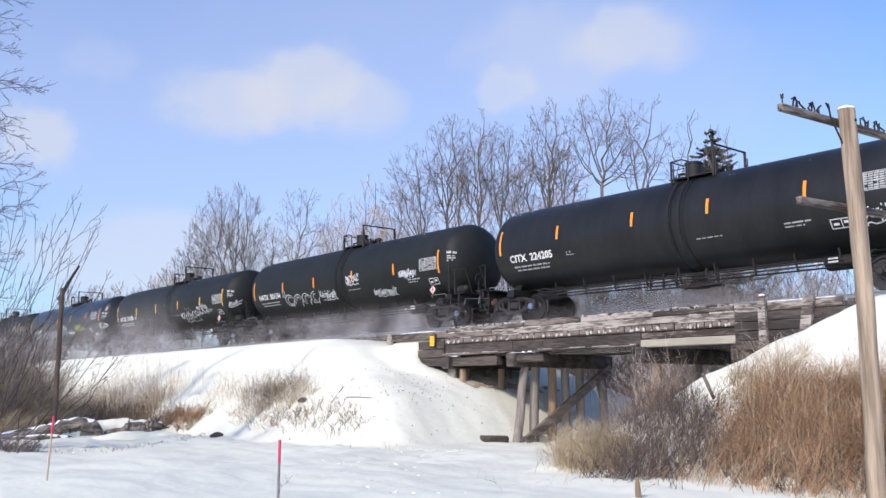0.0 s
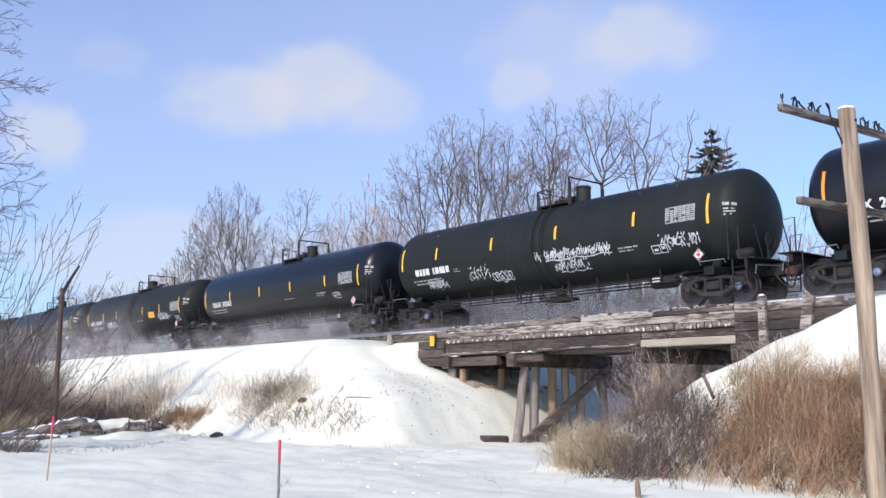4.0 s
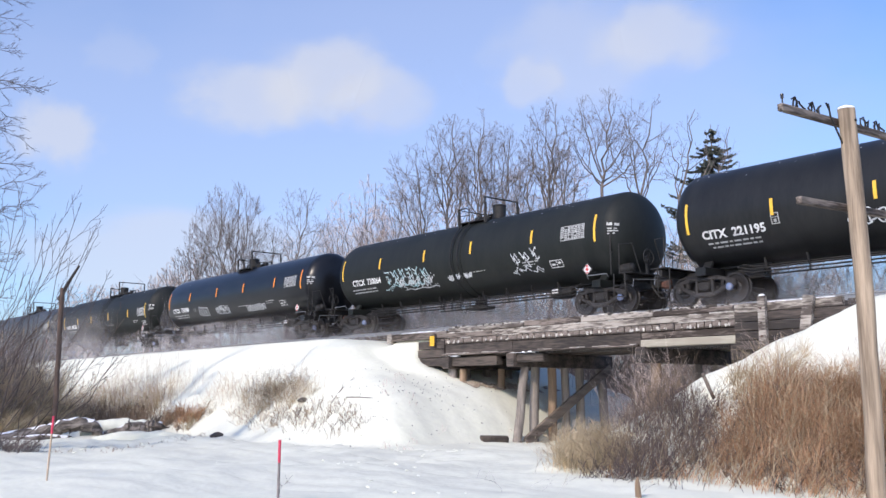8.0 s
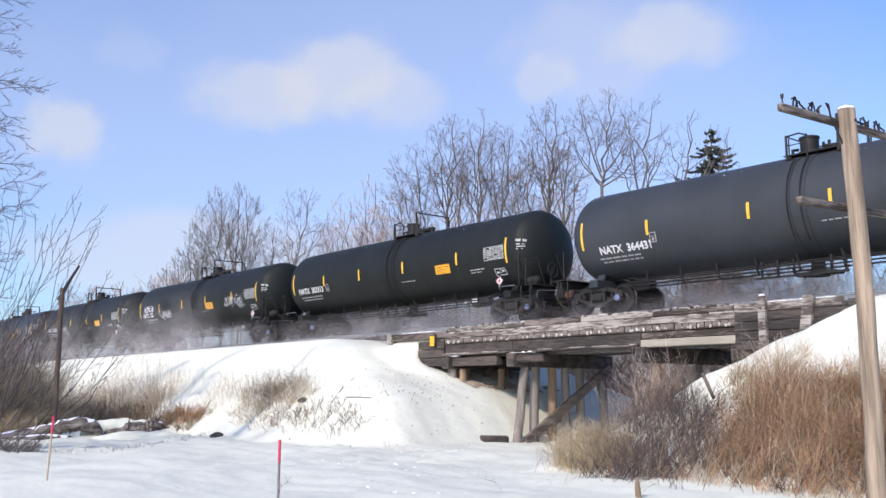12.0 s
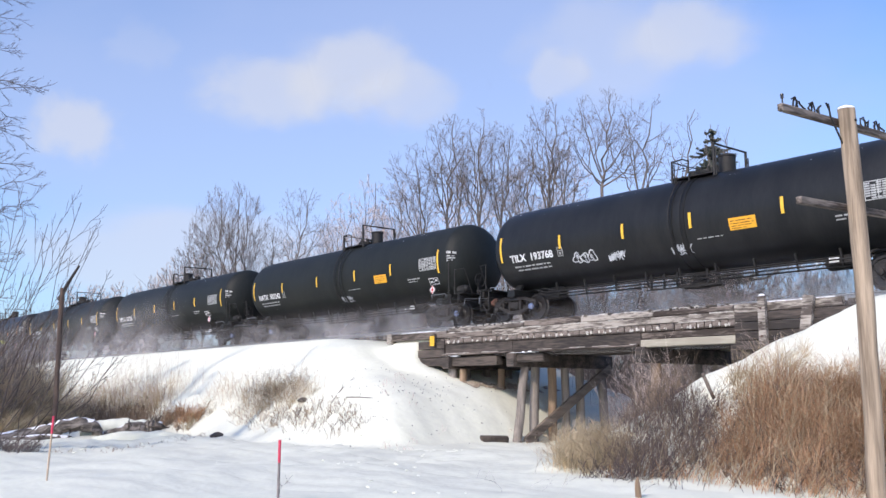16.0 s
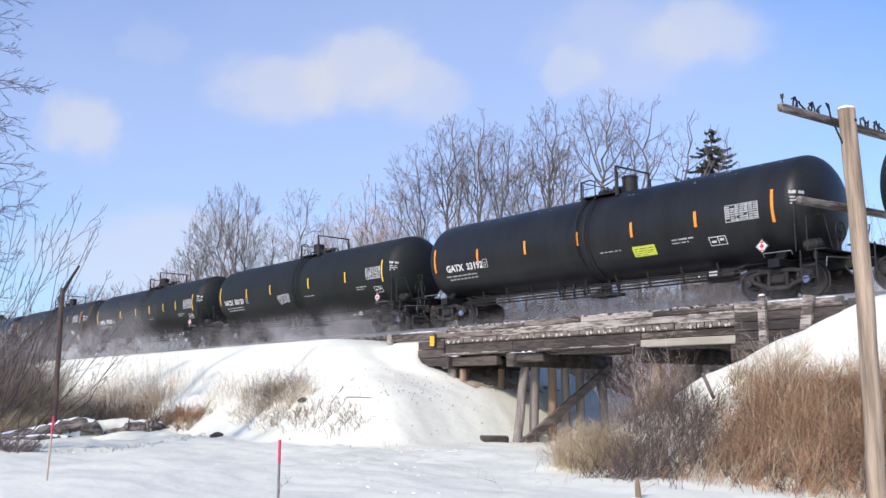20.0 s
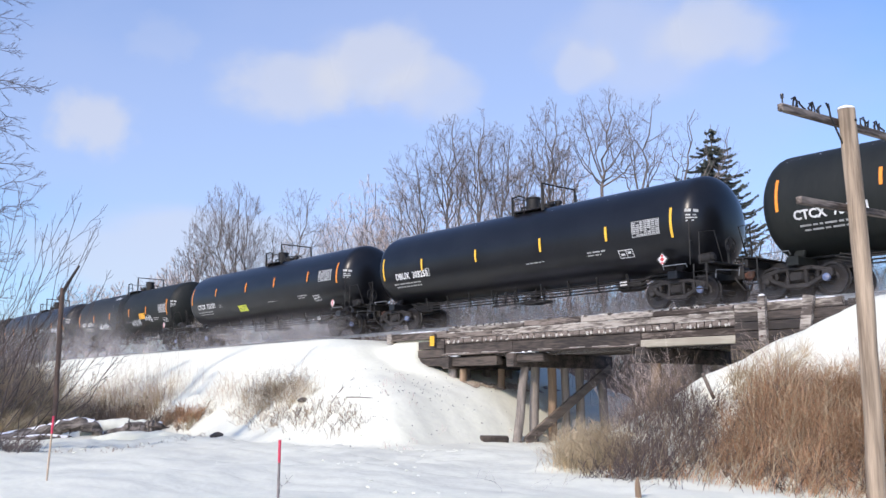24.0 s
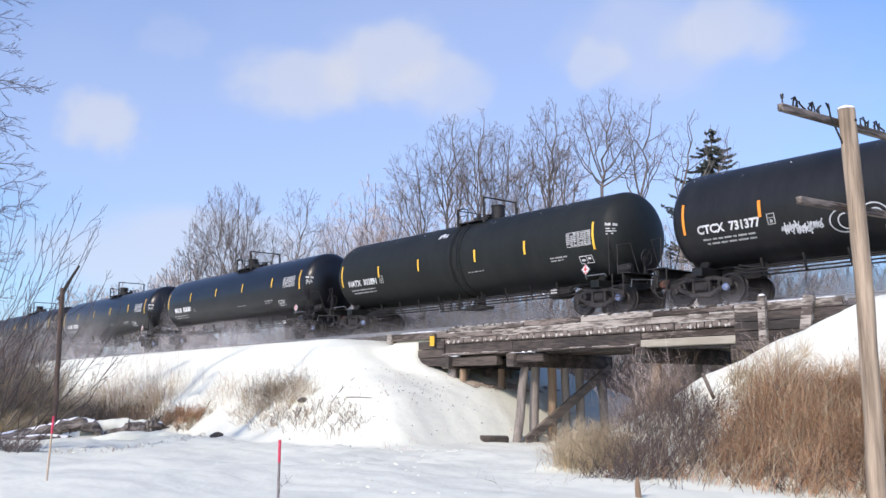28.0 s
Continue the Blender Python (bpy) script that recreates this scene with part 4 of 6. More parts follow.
# one row a car, from the head of the train back: its reach of rail, lettering, paint, stripes, then what is sprayed or stuck on it
W, C, Y, RD = "spray_white", "spray_cyan", "spray_yellow", "spray_red"
CARS = [
    (-17.64, "CITX 224205", "black", "orange", (-4.56, -1.31, 1.52, 4.63), 0.05, None, [(W, 6.0, 7.2, -0.75, -0.3, "tag")]),
    (-36.09, "NATX 303154", "dark_grey", "orange", (-4.53, -1.72, 1.43, 4.51), 0.05, None, [(W, -4.5, -1.5, -0.95, -0.3, "big"), (W, -1.4, -0.1, -0.8, -0.35, "tag"), (W, 0.95, 1.9, -0.25, 0.2, "tag"), (W, 2.8, 4.3, -1.0, -0.65, "tag"), (W, 4.9, 6.0, -0.35, 0.0, "tag")]),
    (-54.53, "NATX 310180", "dark_grey", "amber", (-4.25, -1.28, 1.85, 4.77), 0.05, None, [(W, 2.1, 4.3, -1.0, -0.2, "tag"), (W, 4.2, 5.5, -0.65, 0.0, "wild"), (W, 8.0, 8.4, -0.5, -0.2, "tag")]),
    (-72.86, "CITX 224258", "black_gloss", "orange", (-4.45, -1.14, 1.76, 4.91), 0.05, None, [(C, -4.7, -0.4, -0.9, -0.35, "fat"), (C, -0.4, 0.8, -0.7, 0.0, "wild"), (W, 1.1, 2.1, -0.85, -0.45, "tag"), (Y, 2.6, 3.8, -0.6, -0.1, "fat"), (W, 7.3, 8.2, -0.65, -0.25, "fat")]),
    (-91.34, "", "dark_grey", "amber", (-5.2, -2, 1.26, 4.67), 1.25, None, [(W, -6.0, -4.9, -1.0, -0.6, "tag"), (W, -3.4, -2.3, -0.9, -0.3, "tag"), (W, -2.2, -1.2, -1.1, -0.6, "fat"), (W, 0.2, 3.6, -0.5, -0.15, "tag"), (W, 1.0, 2.5, -1.0, -0.55, "tag"), (W, 5.6, 7.0, -0.7, -0.2, "tag")]),
    (-109.45, "DBUX 302802", "black_gloss", "amber", S4, 1.25, None, []),
    (-127.81, "NATX 303470", "dark_grey", "amber", (-4.46, -2.12, 2.16, 4.72), 0.05, ("yellow", 3.52), [(W, -4.0, -2.3, -0.8, -0.3, "tag"), (W, 4.4, 5.75, -0.65, -0.2, "fat")]),
    (-146.33, "CITX 221195", "black", "amber", (-4.57, -1.64, 1.25, 4.63), 0.9, None, [(W, -2.45, -1.1, -0.8, -0.35, "fat"), (RD, 0.7, 2.3, -0.6, -0.25, "tag")]),
    (-164.82, "CTCX 730064", "dark_grey", "amber", (-4.61, -1.6, 1.23, 4.5), 1.25, None, [(C, -4.4, -1.5, -0.75, 0.1, "wild"), (W, -3.4, -1.0, -0.85, -0.25, "tag"), (W, -0.24, 1.07, -0.7, -0.5, "tag"), (W, 3.3, 4.8, -0.8, 0.05, "wild")]),
    (-183.29, "CTCX 730980", "black_gloss", "orange", (-4.66, -1.34, 1.7, 4.93), 0.05, None, [(W, -3.65, -2.55, -0.85, -0.15, "fat"), (W, -1.6, -0.1, -0.75, -0.3, "tag"), (W, 1.8, 3.7, -0.85, -0.5, "fat")]),
    (-201.83, "NATX 302800", "dark_grey", "amber", (-4.51, -1.86, 1.33, 4.72), 0.05, None, []),
    (-220.46, "NATX 364431", "slate", "amber", (-4.69, -1.1, 1.37, 4.62), 0.05, None, []),
    (-239.01, "NATX 303313", "dark_grey", "amber", (-4.71, -1.89, 1.26, 4.68), 0.05, ("yellow", 3.88), []),
    (-257.6, "NATX 302", "dark_grey", "amber", S4, 0.05, ("yellow", 2.2), [(W, -6.7, -5.4, -0.12, 0.3, "tag"), (W, -4.3, -3.0, -0.7, -0.1, "tag"), (W, 4.0, 6.0, -0.5, 0.2, "tag")]),
    (-276.1, "NATX 303312", "dark_grey", "amber", (-4.5, -1.65, 1.55, 4.45), 0.05, ("yellow", 3.6), [(W, -3.6, -2.6, -0.8, -0.15, "fat")]),
    (-294.63, "TILX 193768", "black", "amber", (-4.47, -1.72, 0.87, 3.92), 1.25, ("yellow", 2.71), [(W, -4.0, -3.0, -0.75, -0.35, "fat"), (W, -2.5, -1.8, -0.8, -0.55, "tag"), (W, 0.0, 0.7, -0.9, -0.6, "tag")]),
    (-313.13, "NATX 303242", "dark_grey", "amber", (-4.56, -1.42, 1.66, 4.32), 1.25, ("yellow", 3.62), [(W, 0.2, 1.0, -1.05, -0.8, "tag")]),
    (-331.72, "DBUX 301315", "dark_grey", "amber", (-4.41, -1.3, 1.54, 4.26), 0.05, None, []),
    (-350.25, "NATX 302906", "dark_grey", "amber", (-4.44, -1.47, 1.69, 4.56), 0.05, None, [(W, -3.6, -2.6, -0.8, -0.35, "fat"), (W, -1.15, -0.2, -0.6, -0.1, "fat")]),
    (-368.6, "GATX 33192", "black", "orange", (-4.87, -2.34, 0.15, 2.46, 4.88), 1.25, ("lime", 2.89), []),
    (-387.02, "NATX 303129", "dark_grey", "amber", (-4.45, -2.01, 1.57, 4.67), 0.05, None, [(W, -1.4, -0.35, -0.7, -0.2, "fat")]),
    (-405.37, "NATX 198622", "dark_grey", "amber", (-3.24, -0.7, 1.44, 3.49, 5.22), 0.05, None, []),
    (-423.7, "CTCX 731411", "dark_grey", "orange", S4, 1.25, None, []),
    (-442.12, "DBUX 303253", "black_gloss", "amber", (-4.8, -1.54, 1.85, 4.85), 0.05, None, []),
    (-460.57, "CTCX 731171", "black_gloss", "orange", (-4.5, -1.11, 1.8, 4.95), 0.05, ("lime", -1.61), []),
    (-478.99, "NATX 302951", "dark_grey", "orange", (-4.53, -1.64, 1.7, 4.4), 1.25, ("yellow", 3.8), [(W, -3.75, -2.1, -0.75, -0.35, "tag"), (W, 1.9, 3.3, -0.85, -0.35, "tag"), (W, 4.1, 5.1, -0.6, -0.25, "tag"), (W, -1.6, -0.76, 1.1, 1.3, "tag")]),
    (-497.45, "CTCX 731377", "black", "orange", (-4.83, -1.86, 1.33, 4.88), 1.25, None, [(W, -4.25, -3.06, -0.75, -0.45, "tag"), (W, -2.9, -0.4, -1.05, -0.2, "big"), (W, -0.4, 0.8, -0.6, -0.25, "tag"), (W, 1.9, 4.6, -0.9, -0.0, "arch"), (W, 4.7, 6.0, -0.4, -0.1, "tag"), (W, -0.9, 0.2, 1.0, 1.2, "tag")]),
    (-515.89, "NATX 303891", "dark_grey", "amber", (-4.62, -1.89, 1.55, 4.22), 1.25, None, [(W, -0.9, -0.4, 0.95, 1.15, "tag")]),
    (-534.4, "", "black_gloss", "amber", S4, 0.05, None, []),
    (-552.9, "", "black_gloss", "amber", S4, 0.05, None, []),
    (-571.4, "", "black", "amber", S4, 0.05, None, []),
    (-589.9, "", "dark_grey", "amber", S4, 1.25, None, []),
]
HUE = {"black": "black-painted", "black_gloss": "glossy blue-black", "dark_grey": "dull greenish dark-grey", "slate": "slate-grey"}
SHIFT = {"DBUX 302802": 0.4, "DBUX 303253": 0.35, "CTCX 731171": 0.19, "CTCX 730064": 0.25, "GATX 33192": 0.2, "NATX 364431": 0.22}      # lettering that starts further along
DEEP = "CITX 221195", "NATX 364431"                  # lettering that sits lower
letters = [lettering(c[1].replace(" ", "  "), -6.97 + SHIFT.get(c[1], 0.0), -0.76 if c[1] in DEEP else -0.58, 0.36, 2.1 if len(c[1]) > 9 else 1.5) if c[1] else None for c in CARS]
train = []
for k, (s, mark, paint, stripe, smalls, dome, panel, sprays) in enumerate(CARS):
    train.append((car_like(paint, stripe, dome, fleet(mark), {"DBUX 301315": 5.95, "CITX 221195": 6.55}.get(mark, 6.98)), s))
STRIPE = {(c, low): patch(Geo(), -0.05, 0.05, -0.34 * low, 0.47 - 0.34 * low, 0.027).mesh("reflective_stripe", M[c]) for c in ("orange", "amber") for low in (False, True)}
for k, ((car, s), row) in enumerate(zip(train, CARS)):
    mark, paint, stripe, panel, sprays = row[1], row[2], row[3], row[6], row[7]
    extra = ("with sprayed graffiti" if sprays else "with clean sides") + (" and a yellow panel" if panel else "")
    tagged(car, HUE[paint] + " tank car " + extra, "tank car", "freight train")
    for c in row[4]:
        part("reflective_stripe", STRIPE[stripe, fleet(mark) > 0], None, car, "", pose(c, 0, 0))
    if letters[k] is not None:
        part("owner_mark", letters[k][0], None, car, "white painted letters")
        part("car_number", letters[k][1], None, car, "white painted figures")
    else:
        tagged(part("lettering", bars([(-6.6, -5.7, -0.56, 0.26), (-5.5, -4.5, -0.56, 0.26)], 90 + k), M["white"], car, "white painted lettering"), kind="stuff")
    w = -0.95 if mark in DEEP else -0.8
    tagged(part("weight_stencilling", bars([(-6.85, -5.1, w, 0.055), (-6.75, -5.1, w - 0.14, 0.055)], k), M["grey_ink"], car, "two lines of white stencilling"), kind="stuff")
    if panel:
        c, h = panel[1] - 0.1, -0.84 if panel[0] == "lime" else -0.42
        pn = part("warning_panel", patch(Geo(), c - 0.44, c + 0.44, h - 0.18, h + 0.18), M[panel[0]], car, panel[0] + " warning panel")
        part("panel_text", bars([(c - 0.38, c + 0.38, h + 0.08, 0.022), (c - 0.38, c + 0.36, h, 0.018), (c - 0.38, c + 0.3, h - 0.07, 0.018), (c - 0.38, c + 0.1, h - 0.14, 0.016)], 40 + k, 0.009), M["iron"], pn)
    for j, (col, s0, s1, a0, a1, kind) in enumerate(sprays):
        part("graffiti", scribble(s0, s1, a0 - (0.22 if a1 < 0.5 else 0.0), a1 - (0.18 if a1 < 0.5 else 0.0), 100 * k + j, 0.042 if kind == "fat" else 0.038, kind), M[col], car, {W: "white", C: "pale cyan", Y: "yellow", RD: "dull red"}[col] + " sprayed graffiti")
    car.matrix_basis = pose(s, 0, RAIL)


# ---- blown snow that travels with the train ----
def dust_material(dense, lo, hi, top, foot):
    """Powder snow in the air: thins out upwards and in streaks."""
    mat = bpy.data.materials.new("powder_snow")
    mat.use_nodes = True
    n, l = mat.node_tree.nodes, mat.node_tree.links
    n.remove(n["Principled BSDF"])
    tc, mp, nz, sep, fall, rise, mul, mr, df, tr, mx, info, off = (n.new("ShaderNode" + k) for k in ("TexCoord", "Mapping", "TexNoise", "SeparateXYZ", "MapRange", "MapRange", "Math", "MapRange",
                                                              "BsdfDiffuse", "BsdfTransparent", "MixShader", "ObjectInfo", "Math"))
    l.new(tc.outputs["Object"], mp.inputs[0])
    l.new(tc.outputs["Object"], sep.inputs[0])
    mp.inputs["Scale"].default_value = (0.55, 0.8, 1.1)
    l.new(mp.outputs[0], nz.inputs["Vector"])
    nz.noise_dimensions = "4D"
    off.operation = "MULTIPLY"
    off.inputs[1].default_value = 40.0
    l.new(info.outputs["Random"], off.inputs[0])
    l.new(off.outputs[0], nz.inputs["W"])
    nz.inputs["Scale"].default_value, nz.inputs["Detail"].default_value, nz.inputs["Roughness"].default_value = 1.1, 5, 0.6
    fall.inputs["From Min"].default_value, fall.inputs["From Max"].default_value = top, foot
    fall.interpolation_type = "SMOOTHSTEP"
    l.new(sep.outputs["Z"], fall.inputs["Value"])
    rise.inputs["From Min"].default_value, rise.inputs["From Max"].default_value = lo, hi
    l.new(nz.outputs[0], rise.inputs["Value"])
    mul.operation = "MULTIPLY"
    l.new(fall.outputs[0], mul.inputs[0])
    l.new(rise.outputs[0], mul.inputs[1])
    ends = n.new("ShaderNodeMath")
    ends.operation = "ABSOLUTE"
    l.new(sep.outputs["X"], ends.inputs[0])
    mr.inputs["From Min"].default_value, mr.inputs["From Max"].default_value = 10.5, 6.0
    mr.inputs["To Max"].default_value = dense
    l.new(ends.outputs[0], mr.inputs["Value"])
    fin = n.new("ShaderNodeMath")
    fin.operation = "MULTIPLY"
    l.new(mul.outputs[0], fin.inputs[0])
    l.new(mr.outputs[0], fin.inputs[1])
    df.inputs["Color"].default_value = (0.46, 0.44, 0.45, 1)
    l.new(fin.outputs[0], mx.inputs[0])
    l.new(tr.outputs[0], mx.inputs[1])
    l.new(df.outputs[0], mx.inputs[2])
    l.new(mx.outputs[0], n["Material Output"].inputs["Surface"])
    return mat


def snow_veil(y0, ph, mat, tall):
    """A billowing sheet of powder along one car, lumpy to either side."""
    g, nx, nz = Geo(), 44, 8
    for i in range(nx + 1):
        for j in range(nz + 1):
            x, z = -10.5 + 21.0 * i / nx, -0.35 + tall * j / nz
            g.v.append((x, y0 + 0.12 * noise.noise((x * 0.8, z * 1.3, ph)), z))
    g.f = [(i * (nz + 1) + j, (i + 1) * (nz + 1) + j, (i + 1) * (nz + 1) + j + 1, i * (nz + 1) + j + 1) for i in range(nx) for j in range(nz)]
    return g.mesh("snow_veil", mat, 180)


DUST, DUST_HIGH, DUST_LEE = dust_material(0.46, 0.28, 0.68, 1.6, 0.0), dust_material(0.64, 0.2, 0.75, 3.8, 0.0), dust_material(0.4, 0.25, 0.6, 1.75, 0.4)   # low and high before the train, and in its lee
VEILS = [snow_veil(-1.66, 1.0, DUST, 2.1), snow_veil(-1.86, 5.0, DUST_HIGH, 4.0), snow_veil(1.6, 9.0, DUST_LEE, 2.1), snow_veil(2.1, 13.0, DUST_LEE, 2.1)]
dusts = []
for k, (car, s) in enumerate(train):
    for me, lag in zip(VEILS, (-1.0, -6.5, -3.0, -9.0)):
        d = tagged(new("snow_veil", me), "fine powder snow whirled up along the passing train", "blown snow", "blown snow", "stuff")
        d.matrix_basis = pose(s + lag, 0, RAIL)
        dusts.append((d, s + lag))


# ---- bare trees ----
UP = Vector((0, 0, 1))


def limb(geos, r, p, tip, rad, level, spec, env):
    """One bowed limb from p to tip and, along it, its smaller ones, which stay inside the crown's outline."""
    d = tip - p
    length = d.length
    if length < 0.05:
        return
    flat = math.hypot(d.x, d.y) / length
    n = (7, 5, 4, 3, 2)[level]
    low = spec["thin"] * (2.0, 1.5, 1.15, 0.8, 0.62)[level]
    pts, rads = [], []
    for i in range(n + 1):
        f = i / n
        w = spec["wander"] * length * math.sin(math.pi * f) if i < n else 0.0
        q = p.lerp(tip, f) - UP * (spec["bow"] * length * flat * math.sin(math.pi * f)) + Vector((r.gauss(0, w), r.gauss(0, w), r.gauss(0, w * 0.6)))
        pts.append(q)
        rads.append(max(rad * (1 - 0.78 * f), low))
    geos[0 if level < 2 else 1].tube(pts, rads, (8, 6, 4, 3, 3)[level], caps=level < 1)
    if level >= spec["top"]:
        return
    kids = spec["kids"][level]
    a = r.uniform(0, 6.28)
    for k in range(kids):
        f = spec["bare"][level] + (0.98 - spec["bare"][level]) * (k + r.random()) / kids
        i = min(n - 1, int(f * n))
        q, axis = pts[i].lerp(pts[i + 1], f * n - i), (pts[i + 1] - pts[i]).normalized()
        a += 2.4 + r.uniform(-0.6, 0.6)
        side = axis.orthogonal().normalized()
        side = side * math.cos(a) + axis.cross(side) * math.sin(a)
        o = spec["open"] * r.uniform(0.6, 1.25)
        nd = (axis * math.cos(o) + side * math.sin(o) + UP * spec["lift"] + Vector(spec.get("wind", (0, 0, 0)))).normalized()
        l = length * spec["ratio"][level] * r.uniform(0.6, 1.15) * (1.12 - 0.55 * f)
        if env:
            c, rx, rz = env
            for _ in range(8):
                e = q + nd * l - c
                if (e.x / rx) ** 2 + (e.y / rx) ** 2 + (e.z / rz) ** 2 < 1.04 + r.uniform(0, 0.12):
                    break
                l *= 0.82
        limb(geos, r, q, q + nd * l, min(rad * (1 - 0.78 * f) * 0.72, rad * 0.5), level + 1, spec, env)


ROUND = dict(wander=0.022, bow=0.1, kids=(6, 5, 5, 4), bare=(0.3, 0.2, 0.15, 0.1), ratio=(0.6, 0.55, 0.5, 0.5), open=0.8, lift=0.12, thin=0.0052, top=4, limbs=9, reach=1.6)
FEW = dict(ROUND, limbs=6, kids=(5, 5, 4, 3), wander=0.03, lift=0.06)
MASS = dict(ROUND, limbs=10, kids=(6, 5, 4, 3), thin=0.0066)


def bare_tree(x, y, h, fork, rx, lean, spec, seed, bark, twig, label, group, stems=1, name="bare_tree"):
    """A leafless tree: trunk, limbs from the fork up to a rounded crown of radius rx, lean metres to one side, then ever finer twigs."""
    r, geos = random.Random(seed), (Geo(), Geo())
    side = Vector((0.642, 0.766, 0))
    z0 = fork * h
    top_c = side * lean
    cz = (h + z0 * 0.85) / 2
    env = (top_c * 0.8 + UP * cz, rx, (h - cz) * 1.0)
    girth = 0.0065 * h
    for s in range(stems):
        b = 6.28 * s / stems + r.uniform(0, 1)
        foot = Vector((math.cos(b), math.sin(b), 0)) * (0.12 * rx if stems > 1 else 0) - UP * 0.4
        split = top_c * 0.3 + UP * z0 * r.uniform(0.92, 1.05) + Vector((math.cos(b), math.sin(b), 0)) * (0.28 * rx if stems > 1 else 0)
        geos[0].tube([foot, foot.lerp(split, 0.5) + Vector((r.gauss(0, 0.12), r.gauss(0, 0.12), 0)), split], [girth, girth * 0.85, girth * 0.72], 9)
        count = max(4, spec["limbs"] // stems + (1 if stems > 1 else 0))
        for k in range(count):
            th = spec["reach"] * math.sqrt((k + 0.35) / count)
            ph = 2.4 * k + b + r.uniform(-0.4, 0.4)
            out = env[0] + Vector((rx * math.sin(th) * math.cos(ph), rx * math.sin(th) * math.sin(ph), env[2] * math.cos(th))) * r.uniform(0.84, 1.0)
            start = split + (UP * (h - z0) * 0.3 + top_c * 0.2) * (1 - th / 1.5) * r.uniform(0.0, 1.0) * (0 if k == 0 else 1)
            limb(geos, r, start, out, girth * 0.72 * (0.85 if k == 0 else r.uniform(0.4, 0.62)), 0, spec, env)
    t = thing(name, label, name.split("_")[-1], group, at=pose(x, y, ground_z(x, y) - 0.1))
    part("trunk", geos[0], bark, t)
    part("crown", geos[1], twig, t, smooth=0)
    return t


GREY, PINK = "leafless grey-brown deciduous tree behind the railway bank", "leafless tree with pale pinkish twigs behind the railway bank"
for i, (x, y, h, fork, rx, lean, spec, stems) in enumerate((
        (-65.0, 8.1, 17.3, 0.5, 3.3, 0.0, dict(ROUND, limbs=15, lift=0.2, open=0.6), 3), (-66.9, 6.6, 13.5, 0.5, 1.9, -0.4, ROUND, 2),
        (-61.4, 10.9, 17.4, 0.6, 2.2, 1.4, FEW, 1), (-65.2, 11.7, 15.2, 0.66, 1.2, 0.0, FEW, 1),
        (-49.4, 15.1, 18.6, 0.62, 2.2, -2.0, ROUND, 1), (-48.1, 15.4, 20.9, 0.64, 1.9, 0.0, ROUND, 1), (-47.0, 15.5, 18.4, 0.62, 1.7, -0.4, FEW, 1), (-46.0, 16.3, 20.8, 0.62, 1.9, 0.1, ROUND, 1),
        (-45.0, 17.4, 19.7, 0.62, 2.0, 0.3, ROUND, 1), (-42.4, 17.2, 18.6, 0.62, 1.9, 0.0, FEW, 1),
        (-40.0, 16.8, 20.0, 0.66, 1.9, 0.0, ROUND, 1), (-35.6, 16.7, 19.8, 0.7, 2.7, 0.0, ROUND, 1), (-38.3, 16.5, 17.6, 0.66, 1.7, -0.3, FEW, 1), (-34.2, 18.0, 19.5, 0.68, 2.2, 0.6, FEW, 1),
        (-32.3, 19.0, 18.6, 0.66, 1.5, 1.0, dict(FEW, limbs=4, kids=(4, 3, 3, 2)), 1))):
    bare_tree(x, y, h, fork, rx, lean, spec, 110 + i, M["bark"], M["twig"], GREY, "trees behind the track", stems)
for i, (x, y, h, fork, rx) in enumerate(((-59.8, 14.9, 16.6, 0.45, 2.3), (-57.0, 15.3, 17.8, 0.5, 1.7), (-54.2, 15.8, 16.7, 0.45, 2.3), (-61.9, 15.3, 15.4, 0.45, 2.0), (-58.0, 17.2, 15.6, 0.4, 2.8), (-55.2, 19.0, 15.8, 0.4, 2.9),
                                         (-52.4, 21.2, 18.0, 0.45, 2.8), (-48.8, 22.1, 18.4, 0.5, 2.6), (-45.9, 24.9, 18.4, 0.5, 2.7), (-66.5, 10.0, 13.6, 0.5, 2.4), (-69.0, 9.6, 11.6, 0.5, 1.9), (-63.5, 12.5, 14.0, 0.5, 2.2),
                                         (-41.8, 20.0, 14.6, 0.3, 2.6), (-39.6, 21.4, 13.8, 0.3, 2.6), (-37.6, 22.6, 13.6, 0.3, 2.5), (-35.6, 23.4, 13.0, 0.3, 2.5), (-33.8, 24.2, 12.6, 0.3, 2.5), (-31.6, 25.2, 12.2, 0.3, 2.4), (-28.6, 26.0, 11.6, 0.3, 2.4))):
    bare_tree(x, y, h, fork, rx, 0.0, MASS, 160 + i, M["bark"], M["twig_pale"], PINK, "trees behind the track")
# one crooked tree that leans out past the spruce
bare_tree(-29.6, 17.0, 16.6, 0.66, 1.6, 2.2, dict(FEW, limbs=4, kids=(3, 3, 2, 2), lift=0.1, reach=1.0), 191, M["bark"], M["twig"], "crooked leafless tree leaning beside the spruce", "trees behind the track")
BUSH = dict(MASS, limbs=8, kids=(5, 4, 4, 2), thin=0.014)
for i, (x, y, h) in enumerate(((-94.5, 7.5, 11.8), (-93.8, 9.5, 12.3), (-91.2, 10.7, 12.4), (-87.5, 11.8, 11.8), (-83.0, 10.6, 12.2), (-77.4, 10.0, 12.8), (-74.3, 9.5, 13.4))):
    bare_tree(x, y, h, 0.35, 3.4, 0.0, BUSH, 210 + i, M["bark"], M["twig_pale"], "bare pale-twigged brush beyond the railway bank", "brush behind the track", 3, "bare_bush")


